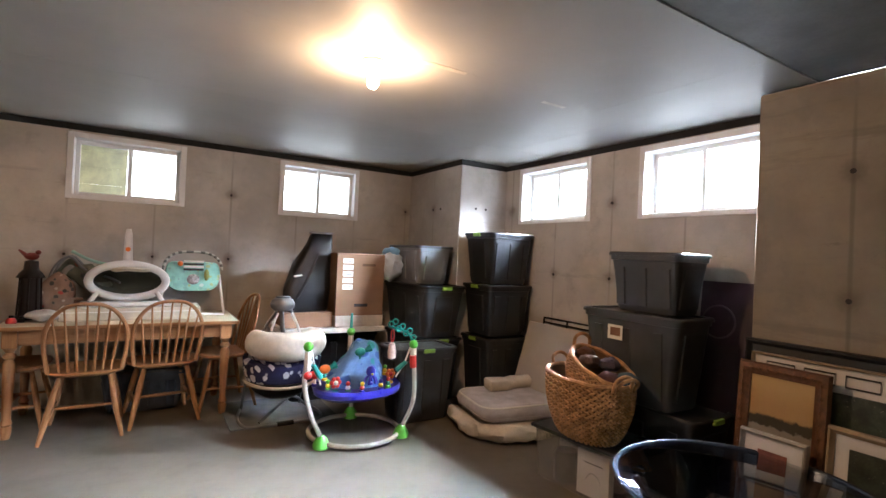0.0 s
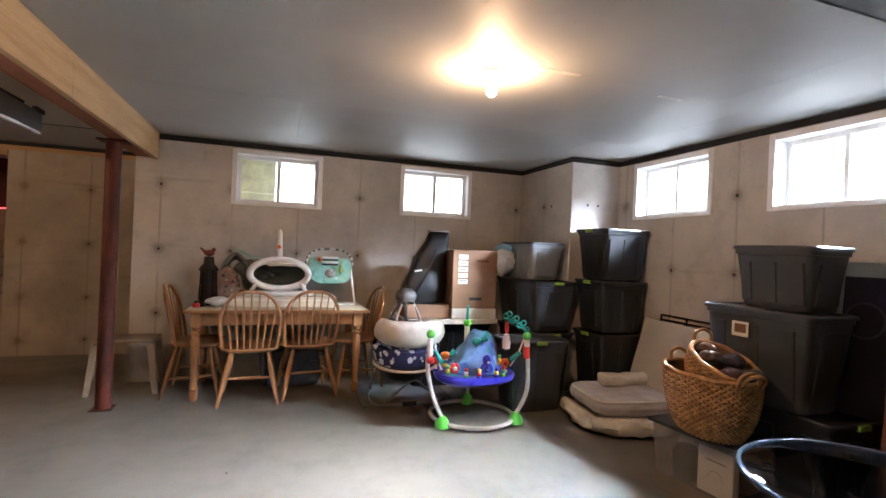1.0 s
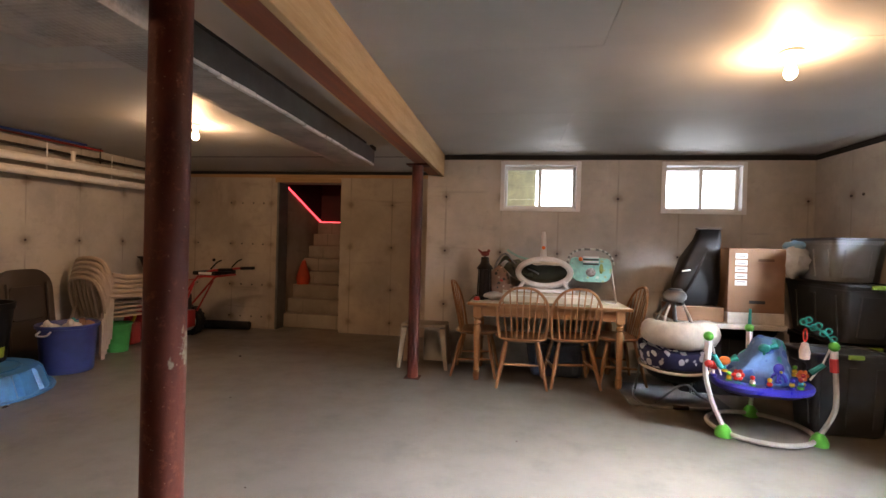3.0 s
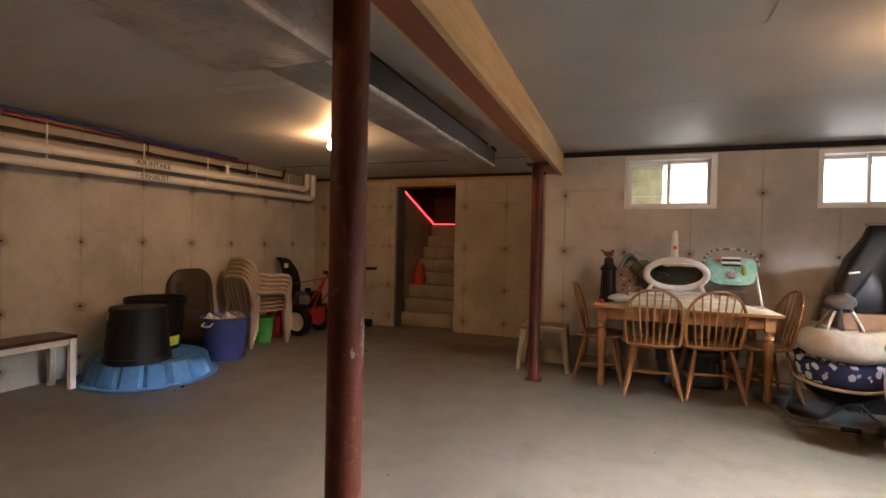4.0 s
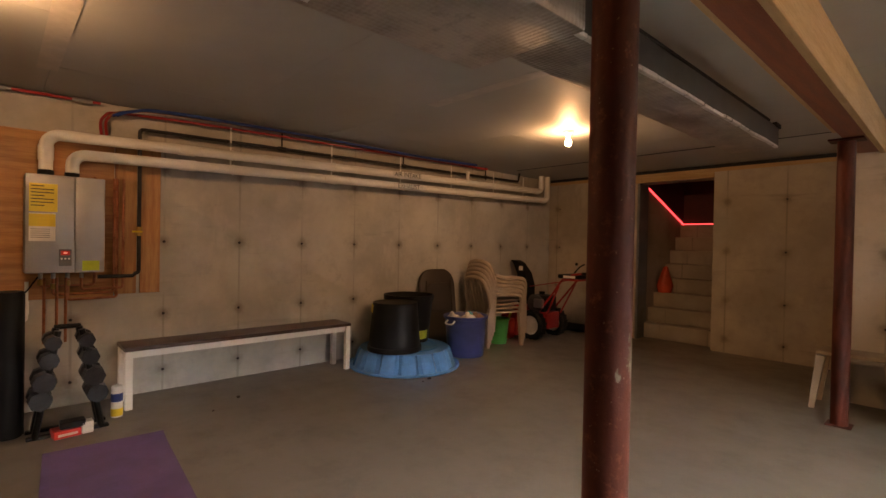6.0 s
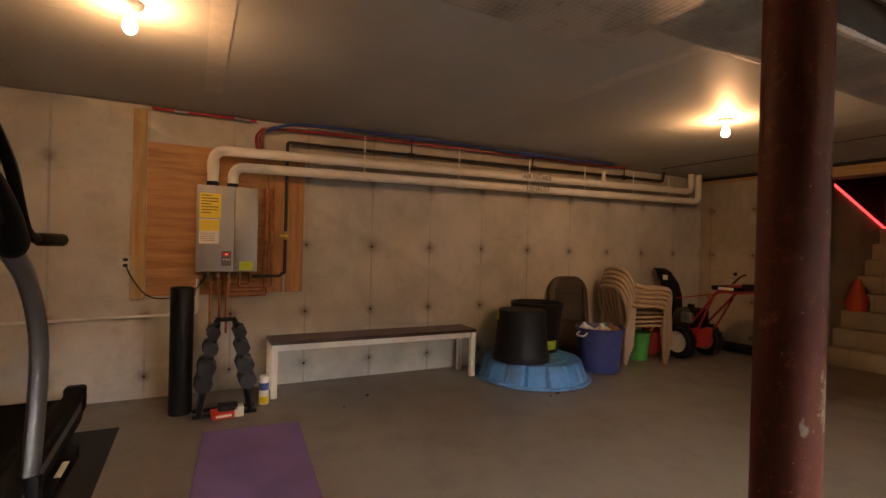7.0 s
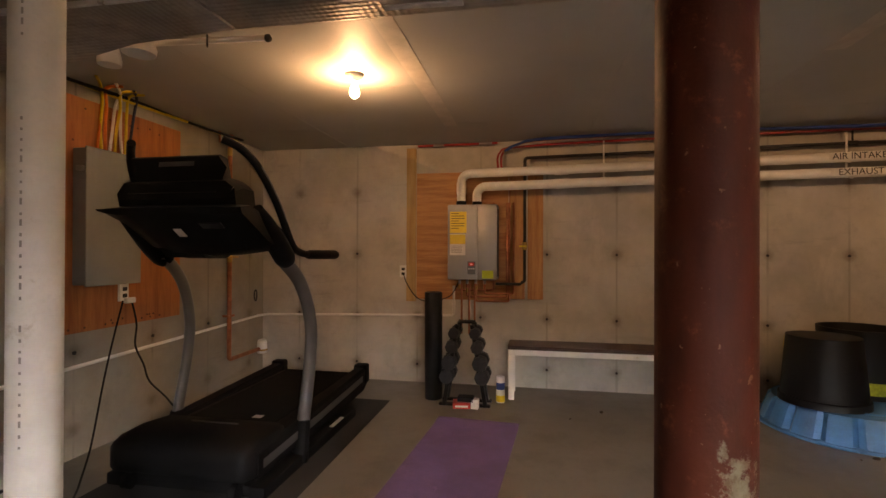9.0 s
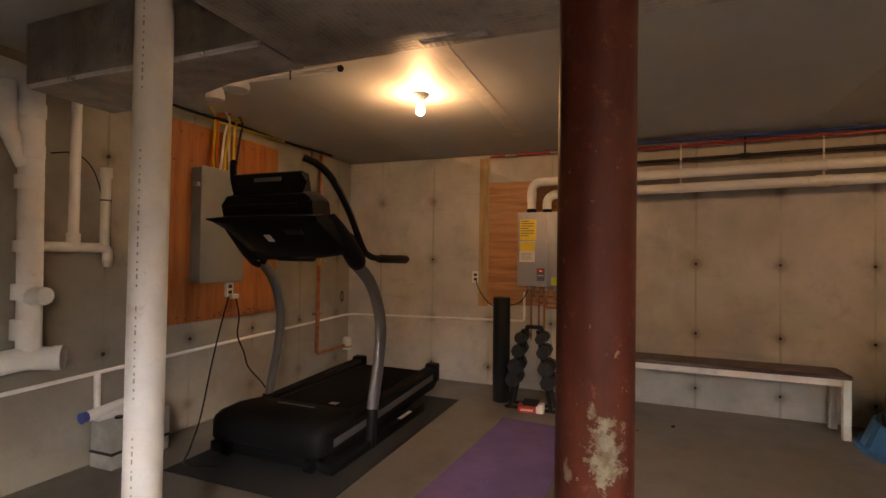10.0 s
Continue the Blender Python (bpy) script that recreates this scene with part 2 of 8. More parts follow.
def floor_mat():
    n = Net("floor_concrete")
    p = n.pos()
    c = (0.152, 0.134, 0.111)
    cloud, blot, grain = n.noise(p, 0.55, 5, 0.6), n.noise(p, 3.2, 6, 0.7), n.noise(p, 60, 4, 0.7)
    trowel = n.noise(p, 2.0, 5, 0.65, (1.0, 0.35, 1.0))
    col = n.mix(n.ramp(cloud, 0.32, 0.68), shade(c, 0.8), shade(c, 1.14))
    col = n.mix(n.math("MULTIPLY", n.ramp(blot, 0.46, 0.72), 0.5), col, shade(c, 0.62))
    col = n.mix(n.math("MULTIPLY", n.ramp(trowel, 0.55, 0.75), 0.35), col, shade(c, 1.3))
    col = n.mix(n.math("MULTIPLY", grain, 0.18), col, shade(c, 0.55))
    dirt = n.ramp(n.noise(p, 1.4, 6, 0.75), 0.63, 0.73)
    col = n.mix(n.math("MULTIPLY", dirt, 0.55), col, (0.2, 0.16, 0.12))
    rough = n.math("ADD", 0.2, n.math("MULTIPLY", blot, 0.36))
    return n.out(Base_Color=col, Roughness=rough, Specular_IOR_Level=0.85, Normal=n.bump(n.math("ADD", grain, n.math("MULTIPLY", blot, 1.5)), 0.16, 0.004))


def ceiling_mat():
    n = Net("ceiling_board")
    p = n.pos()
    c = (0.41, 0.415, 0.4)
    cloud, fibre = n.noise(p, 0.7, 4, 0.6), n.noise(p, 45, 4, 0.65, (0.3, 1.0, 1.0))
    col = n.mix(n.ramp(cloud, 0.3, 0.7), shade(c, 0.88), shade(c, 1.1))
    col = n.mix(n.math("MULTIPLY", fibre, 0.2), col, shade(c, 0.75))
    isl = n.nt.nodes.new("ShaderNodeNewGeometry").outputs["Random Per Island"]
    col = n.mix(n.math("MULTIPLY", isl, 0.22), col, shade(c, 0.82))
    return n.out(Base_Color=col, Roughness=n.math("ADD", 0.5, n.math("MULTIPLY", cloud, 0.2)), Specular_IOR_Level=0.45, Normal=n.bump(n.math("ADD", fibre, n.math("MULTIPLY", cloud, 3)), 0.1, 0.004))


def foil_mat():
    """Dull silver bubble wrap: rows of small pillows under creased foil."""
    n = Net("foil_bubble_wrap")
    p = n.pos()
    sep = n.nt.nodes.new("ShaderNodeSeparateXYZ")
    n.nt.links.new(p, sep.inputs[0])
    k = 2 * math.pi / 0.022
    h = n.math("SINE", n.math("MULTIPLY", sep.outputs[0], k))
    for i in (1, 2):
        h = n.math("ADD", h, n.math("SINE", n.math("MULTIPLY", sep.outputs[i], k)))
    crease, drift = n.noise(p, 11, 5, 0.7), n.noise(p, 2.5, 4, 0.6)
    col = n.mix(n.ramp(drift, 0.35, 0.65), (0.3, 0.27, 0.245), (0.52, 0.475, 0.43))
    col = n.mix(n.math("MULTIPLY", n.ramp(crease, 0.5, 0.75), 0.5), col, (0.1, 0.09, 0.085))
    return n.out(Base_Color=col, Metallic=0.45, Roughness=n.math("ADD", 0.34, n.math("MULTIPLY", drift, 0.25)), Normal=n.bump(n.math("ADD", h, n.math("MULTIPLY", crease, 9)), 0.22, 0.004))


def glow(name, c, strength):
    n = Net(name)
    return n.out(Base_Color=(0.8, 0.8, 0.8), Emission_Color=c, Emission_Strength=strength)


def glass_mat(name, tint=(1, 1, 1), rough=0.02):
    n = Net(name)
    t = n.node("ShaderNodeBsdfTransparent", 0, (), Color=(*tint, 1))
    g = n.node("ShaderNodeBsdfGlossy", 0, (), Color=(1, 1, 1, 1), Roughness=rough)
    f = n.math("ADD", 0.035, n.math("MULTIPLY", n.math("POWER", n.node("ShaderNodeLayerWeight", 1, (), Blend=0.5), 5.0), 0.8))
    mx = n.nt.nodes.new("ShaderNodeMixShader")
    n.nt.links.new(f, mx.inputs[0])
    n.nt.links.new(t, mx.inputs[1])
    n.nt.links.new(g, mx.inputs[2])
    n.nt.links.new(mx.outputs[0], n.nt.nodes["Material Output"].inputs[0])
    return n.mat


ROWS_Z = (0.17, 0.635, 1.228, 1.825)
M_WALL_N = concrete("concrete_north", 0, -1.41, ROWS_Z, (0.52, 0.485, 0.435))
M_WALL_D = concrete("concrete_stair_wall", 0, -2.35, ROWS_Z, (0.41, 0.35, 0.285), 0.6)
M_WALL_W = concrete("concrete_west", 1, 2.02, ROWS_Z, (0.52, 0.495, 0.45))
M_WALL_E = concrete("concrete_east", 1, 2.62, ROWS_Z, (0.48, 0.445, 0.40))
# stained brown concrete, darkened further for the shade this wall stands in
M_WALL_B = concrete("concrete_block_shaded", 1, 0.98, ROWS_Z, (0.28, 0.235, 0.175))
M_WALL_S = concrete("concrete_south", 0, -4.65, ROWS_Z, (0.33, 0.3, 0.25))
M_FLOOR, M_CEIL = floor_mat(), ceiling_mat()
# black for the sill foam and for strips that stand in for gap shade
M_BLACK = plain("black_foam_and_gap_shade", (0.012, 0.012, 0.013), 0.85, bump=0.3)
M_VINYL = plain("white_vinyl", (0.82, 0.83, 0.84), 0.35, var=0.06, bump=0.03)
M_GLASS = glass_mat("window_glass")
M_PINE = wood("pine_lumber", (0.6, 0.43, 0.23), (0.48, 0.31, 0.145), 0.6, axis=1)
M_PINE_Z = wood("pine_stud", (0.50, 0.34, 0.15), (0.36, 0.21, 0.08), 0.6, axis=2)
M_PINE_X = wood("pine_plate", (0.46, 0.30, 0.14), (0.33, 0.19, 0.08), 0.65, axis=0)
M_RED = plain("red_oxide_steel", (0.095, 0.019, 0.0095), 0.56, 0.0, 0.55, 7, 0.35, 50, stretch=(1.6, 1.6, 0.4), wear=(0.15, 0.045, 0.02), spec=0.35)
M_STEEL = plain("galvanised_steel", (0.42, 0.42, 0.42), 0.4, 0.9, 0.2, 10, 0.1)
M_FOIL = foil_mat()
M_DUCT = plain("dark_duct_side", (0.09, 0.09, 0.088), 0.55, 0.2, 0.3, 6, 0.3)
M_TAPE = plain("foil_tape", (0.85, 0.86, 0.88), 0.3, 0.3, 0.15, 18, 0.6, 120)
M_PVC = plain("white_pvc", (0.86, 0.855, 0.83), 0.33, var=0.08, bump=0.02, wear=(0.7, 0.66, 0.58))
M_COPPER = plain("copper_pipe", (0.42, 0.16, 0.08), 0.38, 0.85, 0.35, 14, 0.1)
M_IRON = plain("black_iron_pipe", (0.03, 0.026, 0.024), 0.5, 0.4, 0.3)
M_PORC = plain("porcelain", (0.75, 0.73, 0.68), 0.25, var=0.05, bump=0.02)
M_BULB = glow("lit_bulb", (1.0, 0.78, 0.5), 60.0)
M_LEAK = glow("red_daylight_leak", (1.0, 0.06, 0.08), 2.4)
# ---- the large structure ----
_b = bmesh.new()
add_box(_b, WX - 0.3, EX + 0.4, SY - 0.3, DY + 2.2, -0.15, 0.0)
built("floor", _b, M_FLOOR, "bare smooth grey concrete slab with scuffs and dust", "floor")


def wall(name, axis, at, back, u0, u1, z1, mat, label, holes=()):
    """A wall with its room face at 'at' and its outer face at 'back'; holes are (u0, u1, z0, z1)."""
    bm = bmesh.new()
    lo, hi = min(at, back), max(at, back)

    def slab(a, b, z0, zt):
        if b - a > 1e-4 and zt - z0 > 1e-4:
            if axis == "y":
                add_box(bm, a, b, lo, hi, z0, zt)
            else:
                add_box(bm, lo, hi, a, b, z0, zt)
    u = u0
    for h0, h1, z0, zt in sorted(holes):
        slab(u, h0, 0, z1)
        slab(h0, h1, 0, z0)
        slab(h0, h1, zt, z1)
        u = h1
    slab(u, u1, 0, z1)
    bmesh.ops.remove_doubles(bm, verts=bm.verts[:], dist=1e-5)
    return built(name, bm, mat, label, "wall")


W_N = [(-0.815, 0.036, 1.68, 2.22), (0.85, 1.675, 1.68, 2.22)]
W_E = [(2.84, 3.73, 1.69, 2.225), (1.5, 2.38, 1.69, 2.225)]
wall_n = wall("wall_north", "y", NY, NY + 0.25, STEP_X, JX, WT, M_WALL_N, "poured concrete basement wall with form seams and two small windows", W_N)
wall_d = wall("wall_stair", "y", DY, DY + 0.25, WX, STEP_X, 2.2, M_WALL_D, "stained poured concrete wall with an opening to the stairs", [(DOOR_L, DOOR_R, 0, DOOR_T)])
wall_w = wall("wall_west", "x", WX, WX - 0.25, SY - 0.25, DY + 0.25, CZ - 0.01, M_WALL_W, "poured concrete wall with form seams and rusty tie marks")
wall_e = wall("wall_east", "x", EX, EX + 0.25, BY, JY, WT, M_WALL_E, "poured concrete wall with two small high windows", W_E)
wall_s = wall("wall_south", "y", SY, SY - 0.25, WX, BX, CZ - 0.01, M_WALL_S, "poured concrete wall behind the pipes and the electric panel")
built("wall_return", box(STEP_X, STEP_X + 0.25, NY + 0.25, DY + 0.25, 0, 2.2), M_WALL_D, "concrete return where the wall steps back", "wall")
wall_j = built("wall_jog", box(JX, EX + 0.25, JY, NY + 0.25, 0, WT, 0.006), M_WALL_E, "concrete corner bump-out with sharp cast edges", "wall")
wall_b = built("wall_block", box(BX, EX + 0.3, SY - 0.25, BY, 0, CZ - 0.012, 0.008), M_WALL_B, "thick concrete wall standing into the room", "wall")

# black sill foam between wall tops and ceiling
_b = bmesh.new()
add_box(_b, STEP_X, JX + 0.15, NY + 0.012, NY + 0.2, WT, CZ)
add_box(_b, EX + 0.012, EX + 0.2, BY, JY + 0.15, WT, CZ)
add_box(_b, JX + 0.012, EX, JY + 0.012, NY, WT, CZ)
built("trim_sill_seal", _b, M_BLACK, "black sill sealer strip along the wall tops", "trim")
_b = bmesh.new()
add_box(_b, WX + 0.002, STEP_X, DY - 0.012, DY + 0.14, 2.2, 2.245, 0.003)
built("trim_plate", _b, M_PINE_X, "thin pine sill plate on the concrete wall", "trim")
# solid black fill gives the gap over the plate its darkness
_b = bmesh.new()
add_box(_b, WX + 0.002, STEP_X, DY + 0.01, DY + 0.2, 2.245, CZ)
built("trim_plate_gap", _b, M_BLACK, "black fill painted as the dark gap above the sill plate", "trim")
_b = bmesh.new()
add_box(_b, DOOR_L - 0.03, DOOR_R + 0.0, DY - 0.02, DY + 0.22, DOOR_T, 2.198, 0.004)
built("trim_lintel", _b, M_PINE_X, "pine header over the stair opening", "trim")
built("trim_door_buck", box(DOOR_L, DOOR_L + 0.035, DY - 0.012, DY + 0.26, 0, DOOR_T, 0.003), plain("grey_steel_buck", (0.16, 0.17, 0.18), 0.5, 0.3), "grey steel jamb of the stair opening", "trim")

# ceiling of boards
_b = bmesh.new()
add_box(_b, WX - 0.3, EX + 0.4, SY - 0.3, DY + 0.3, CZ + 0.012, CZ + 0.08)
_rng = random.Random(3)
_ys = [SY - 0.02, -1.13, 0.02, 1.15, 2.14, 3.33, 4.5, 5.4, DY + 0.2]
_k = 0
for y0, y1 in zip(_ys, _ys[1:]):
    xs = [WX - 0.2] + ([-3.9, -1.5, -0.25, 2.1] if _k % 2 else [-4.8, -2.5, 2.42]) + [EX + 0.3]
    if abs(y0 - 0.02) < 1e-6:
        xs = [x for x in xs if x < 1.2] + [1.25]
    for x0, x1 in zip(xs, xs[1:]):
        add_box(_b, x0 + 0.0009, x1 - 0.0009, y0 + 0.0009, y1 - 0.0009, CZ + _rng.uniform(0, 0.0012), CZ + 0.012)
        for sy in (y0 + 0.02, (y0 + y1) / 2, y1 - 0.02):
            sx = x0 + 0.2
            while sx < x1 - 0.1:
                if _rng.random() < 0.55:
                    add_cyl(_b, (sx, sy, CZ - 0.0012), (sx, sy, CZ + 0.004), 0.006, seg=6)
                sx += 0.4
    _k += 1
built("ceiling", _b, M_CEIL, "unpainted grey ceiling boards with open seams and screw heads", "ceiling")

# plain darker sheet in place of the boards left out here
built("ceiling_gap", box(1.256, EX, 0.02, 1.148, CZ + 0.004, CZ + 0.0115), plain("dark_ceiling_sheet", (0.14, 0.145, 0.14), 0.7), "dark sheet where the ceiling boards are missing", "ceiling")
_b = bmesh.new()
add_box(_b, 0.86, 1.12, 2.12, 2.155, CZ - 0.0015, CZ - 0.0004)
add_box(_b, 1.72, 1.9, 2.2, 2.23, CZ - 0.0015, CZ - 0.0004)
built("trim_joint_tape", wobble(_b, 0.0002, 9), plain("paper_joint_tape", (0.6, 0.58, 0.52), 0.7), "torn paper joint tape on the ceiling seam", "trim")
_b = bmesh.new()
add_box(_b, -4.9, -2.62, -0.045, 0.06, CZ - 0.0012, CZ - 0.0004)
add_box(_b, -3.75, -2.3, 2.13, 2.23, CZ - 0.0012, CZ - 0.0004)
built("trim_seam_tape", wobble(_b, 0.0002, 9), plain("grey_seam_tape", (0.47, 0.455, 0.42), 0.6, var=0.15, scale=9), "pale tape over two ceiling seams", "trim")
# form-tie stubs on the concrete, one mesh for all
_tie = None


def ties(parent, axis, at, inward, spots):
    global _tie
    for u, z in spots:
        m = pose(u, at, z, 90, 0, 0) if axis == "y" else pose(at, u, z, 0, 90, 0)
        if _tie is None:
            _tie = part("form_tie", lathe([(0, -0.006), (0.013, -0.006), (0.011, 0.004), (0.006, 0.006), (0, 0.006)], 8), M_IRON, parent, "", m)
        else:
            again(_tie, parent, m)


ties(wall_w, "x", WX, 1, [(2.02 + 0.61 * k, z) for k in range(-6, 8) for z in (0.17, 0.635, 1.228) if not (-4.4 < k < -2.1 and z > 0.7)])
ties(wall_n, "y", NY, -1, [(-1.41 + 0.61 * k, z) for k in range(0, 7) for z in (0.635, 1.228, 1.825) if not (z > 1.7 and k in (1, 2, 4, 5))])
ties(wall_d, "y", DY, -1, [(x, z) for x in (-5.3, -4.78, -4.6, -4.43, -4.27, -2.35, -1.75) for z in (0.17, 0.635, 1.228, 1.825)])
ties(wall_e, "x", EX, -1, [(2.62 + 0.61 * k, z) for k in (-1, 0, 1) for z in (0.635, 1.228, 1.825) if not (z > 1.7 and k)])
ties(wall_s, "y", SY, 1, [(-4.65 + 0.61 * k, z) for k in range(0, 4) for z in (0.635, 1.228, 1.825)])
ties(wall_j, "x", JX, -1, [(4.45, 1.825), (4.3, 1.825), (4.3, 1.228)])
ties(wall_j, "y", JY, -1, [(2.5, 1.825), (2.62, 1.825)])
ties(wall_b, "x", BX, -1, [(0.98, 1.825), (0.98, 1.228), (0.37, 1.825), (0.37, 1.228)])


def window(name, label, axis, at, u0, u1, z0, z1, split=0.5):
    """A small vinyl slider in a concrete opening, seen from the room."""
    w, h = u1 - u0, z1 - z0
    base = pose((u0 + u1) / 2, at, z0) if axis == "y" else pose(at, (u0 + u1) / 2, z0, 0, 0, -90)
    th = thing(name, label, "window", base, kind="structure")
    x0, x1 = -w / 2, w / 2
    bm = bmesh.new()
    for a in ((x0, x0 + 0.045, 0, h), (x1 - 0.045, x1, 0, h), (x0 + 0.045, x1 - 0.045, 0, 0.035), (x0 + 0.045, x1 - 0.045, h - 0.045, h)):
        add_box(bm, a[0], a[1], -0.014, 0.2, a[2], a[3], 0.003)
    part("window_frame", bm, M_VINYL, th)
    for i, (a, b, y) in enumerate(((x0 + 0.045, x0 + w * split + 0.02, 0.11), (x0 + w * split - 0.015, x1 - 0.045, 0.075))):
        bm = bmesh.new()
        t = 0.032
        for q in ((a, a + t, 0.035, h - 0.045), (b - t, b, 0.035, h - 0.045), (a + t, b - t, 0.035, 0.035 + t), (a + t, b - t, h - 0.045 - t, h - 0.045)):
            add_box(bm, q[0], q[1], y, y + 0.03, q[2], q[3], 0.003)
        s = part("sash", bm, M_VINYL, th)
        p = part("pane", box(a + t, b - t, y + 0.012, y + 0.018, 0.035 + t, h - 0.045 - t), M_GLASS, s)
        p.visible_shadow = False
    return th


for _i, _h in enumerate(W_N):
    window("window_%d" % (_i + 1), "small white vinyl sliding basement window full of daylight", "y", NY, *_h)
for _i, _h in enumerate(W_E):
    window("window_%d" % (_i + 3), "small white vinyl sliding window high in the concrete", "x", EX, *_h)
M_SKYGLOW = glow("bright_overcast_sky", (0.93, 0.97, 1.0), 4.5)
built("backdrop_north", box(-1.6, 4.5, NY + 2.2, NY + 2.22, 0.2, 6.5), M_SKYGLOW, "blank bright overcast sky outside", "sky")
built("backdrop_east", box(EX + 2.2, EX + 2.22, -1.0, 6.5, 0.2, 6.5), M_SKYGLOW, "blank bright overcast sky outside", "sky")
# a pale yellow-green fence outside the first window
_t = thing("garden_fence", "pale yellow-green board fence outside the window", "fence", pose(-0.62, NY + 0.42, 1.55), kind="structure")
for _i in range(5):
    part("board", box(-0.35, 0.2, 0, 0.02, _i * 0.15, _i * 0.15 + 0.148, 0.002), plain("limewashed_board", (0.78, 0.78, 0.52), 0.7) if _i == 0 else bpy.data.materials["limewashed_board"], _t)

# bulkhead stairs
STAIR_N, RISE, GO = 8, 0.203, 0.185
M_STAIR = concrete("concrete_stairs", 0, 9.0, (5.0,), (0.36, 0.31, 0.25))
_y0 = DY + 0.2
YB_END = 7.849
stairs = thing("stairs", "worn precast concrete steps up to the bulkhead", "stairs", kind="structure")
for _i in range(STAIR_N):
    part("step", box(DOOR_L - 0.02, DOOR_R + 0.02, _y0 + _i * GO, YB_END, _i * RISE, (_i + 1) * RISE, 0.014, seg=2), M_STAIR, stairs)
YB = 7.85
_b = bmesh.new()
for x0, x1 in ((DOOR_L - 0.25, DOOR_L), (DOOR_R, DOOR_R + 0.25)):
    add_loft(_b, [[(x, DY + 0.25, -0.1), (x, YB + 0.2, -0.1), (x, YB + 0.2, 1.62), (x, DY + 0.25, 2.1)] for x in (x0, x1)])
add_box(_b, DOOR_L, DOOR_R, YB, YB + 0.2, -0.1, 1.62)
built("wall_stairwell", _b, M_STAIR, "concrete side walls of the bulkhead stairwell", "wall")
M_HATCH = plain("dark_red_bulkhead", (0.06, 0.012, 0.01), 0.6, 0.2)
_b = bmesh.new()
for x0, x1 in ((DOOR_L - 0.3, DOOR_R + 0.3),):
    add_loft(_b, [[(x, DY + 0.24, 2.6), (x, YB + 0.25, 2.45), (x, YB + 0.25, 2.55), (x, DY + 0.24, 2.7)] for x in (x0, x1)])
for x0, x1 in ((DOOR_L - 0.25, DOOR_L + 0.004), (DOOR_R - 0.004, DOOR_R + 0.25)):
    add_loft(_b, [[(x, DY + 0.251, 2.125), (x, YB + 0.2, 1.645), (x, YB + 0.2, 2.5), (x, DY + 0.251, 2.65)] for x in (x0, x1)])
add_box(_b, DOOR_L, DOOR_R, YB - 0.004, YB + 0.2, 1.645, 2.5)
add_box(_b, DOOR_L - 0.2, DOOR_R + 0.2, DY + 0.16, DY + 0.24, 2.2, 2.7)
built("bulkhead_door", _b, M_HATCH, "closed dark red steel bulkhead hatch over the stairs", "hatch")
_b = bmesh.new()
add_tube(_b, [(DOOR_L + 0.008, DY + 0.26, 2.112), (DOOR_L + 0.008, YB - 0.01, 1.632)], 0.013, 6)
add_tube(_b, [(DOOR_L + 0.008, YB - 0.01, 1.632), (DOOR_R, YB - 0.01, 1.632)], 0.013, 6)
built("bulkhead_light_gap", _b, M_LEAK, "glowing red gap of daylight round the hatch", "light gap")
_t = thing("jacket", "bright orange-red bundled cloth on the steps", "cloth", pose(DOOR_L + 0.12, _y0 + 2.5 * GO, RISE * 3 + 0.001))
part("cloth", wobble(lathe([(0, 0), (0.09, 0), (0.1, 0.1), (0.07, 0.24), (0.03, 0.36), (0, 0.38)], 14), 0.02, 12), plain("orange_red_nylon", (0.5, 0.06, 0.02), 0.6), _t)

# beam and posts
beam = thing("beam", "red oxide steel beam with a pine nailer along its side", "beam", kind="structure")
_b = bmesh.new()
add_box(_b, -1.61, -1.477, SY, NY - 0.02, 2.06, 2.075, 0.002)
add_box(_b, -1.61, -1.477, SY, NY - 0.02, 2.275, CZ, 0.002)
add_box(_b, -1.549, -1.539, SY, NY - 0.02, 2.075, 2.275)
part("steel_beam", _b, plain("red_oxide_beam", (0.28, 0.08, 0.038), 0.55, 0.0, 0.3, 5, 0.3, 50, stretch=(4, 0.3, 4)), beam)
for _a, _c in ((SY, 0.55), (0.553, 2.98), (2.983, NY - 0.02)):
    part("nailer", box(-1.473, -1.436, _a, _c, 2.045, CZ - 0.001, 0.003), M_PINE, beam, "pale pine nailer board")
part("nailer", box(-1.652, -1.614, SY, 4.1, 2.085, CZ - 0.001, 0.003), M_PINE, beam)


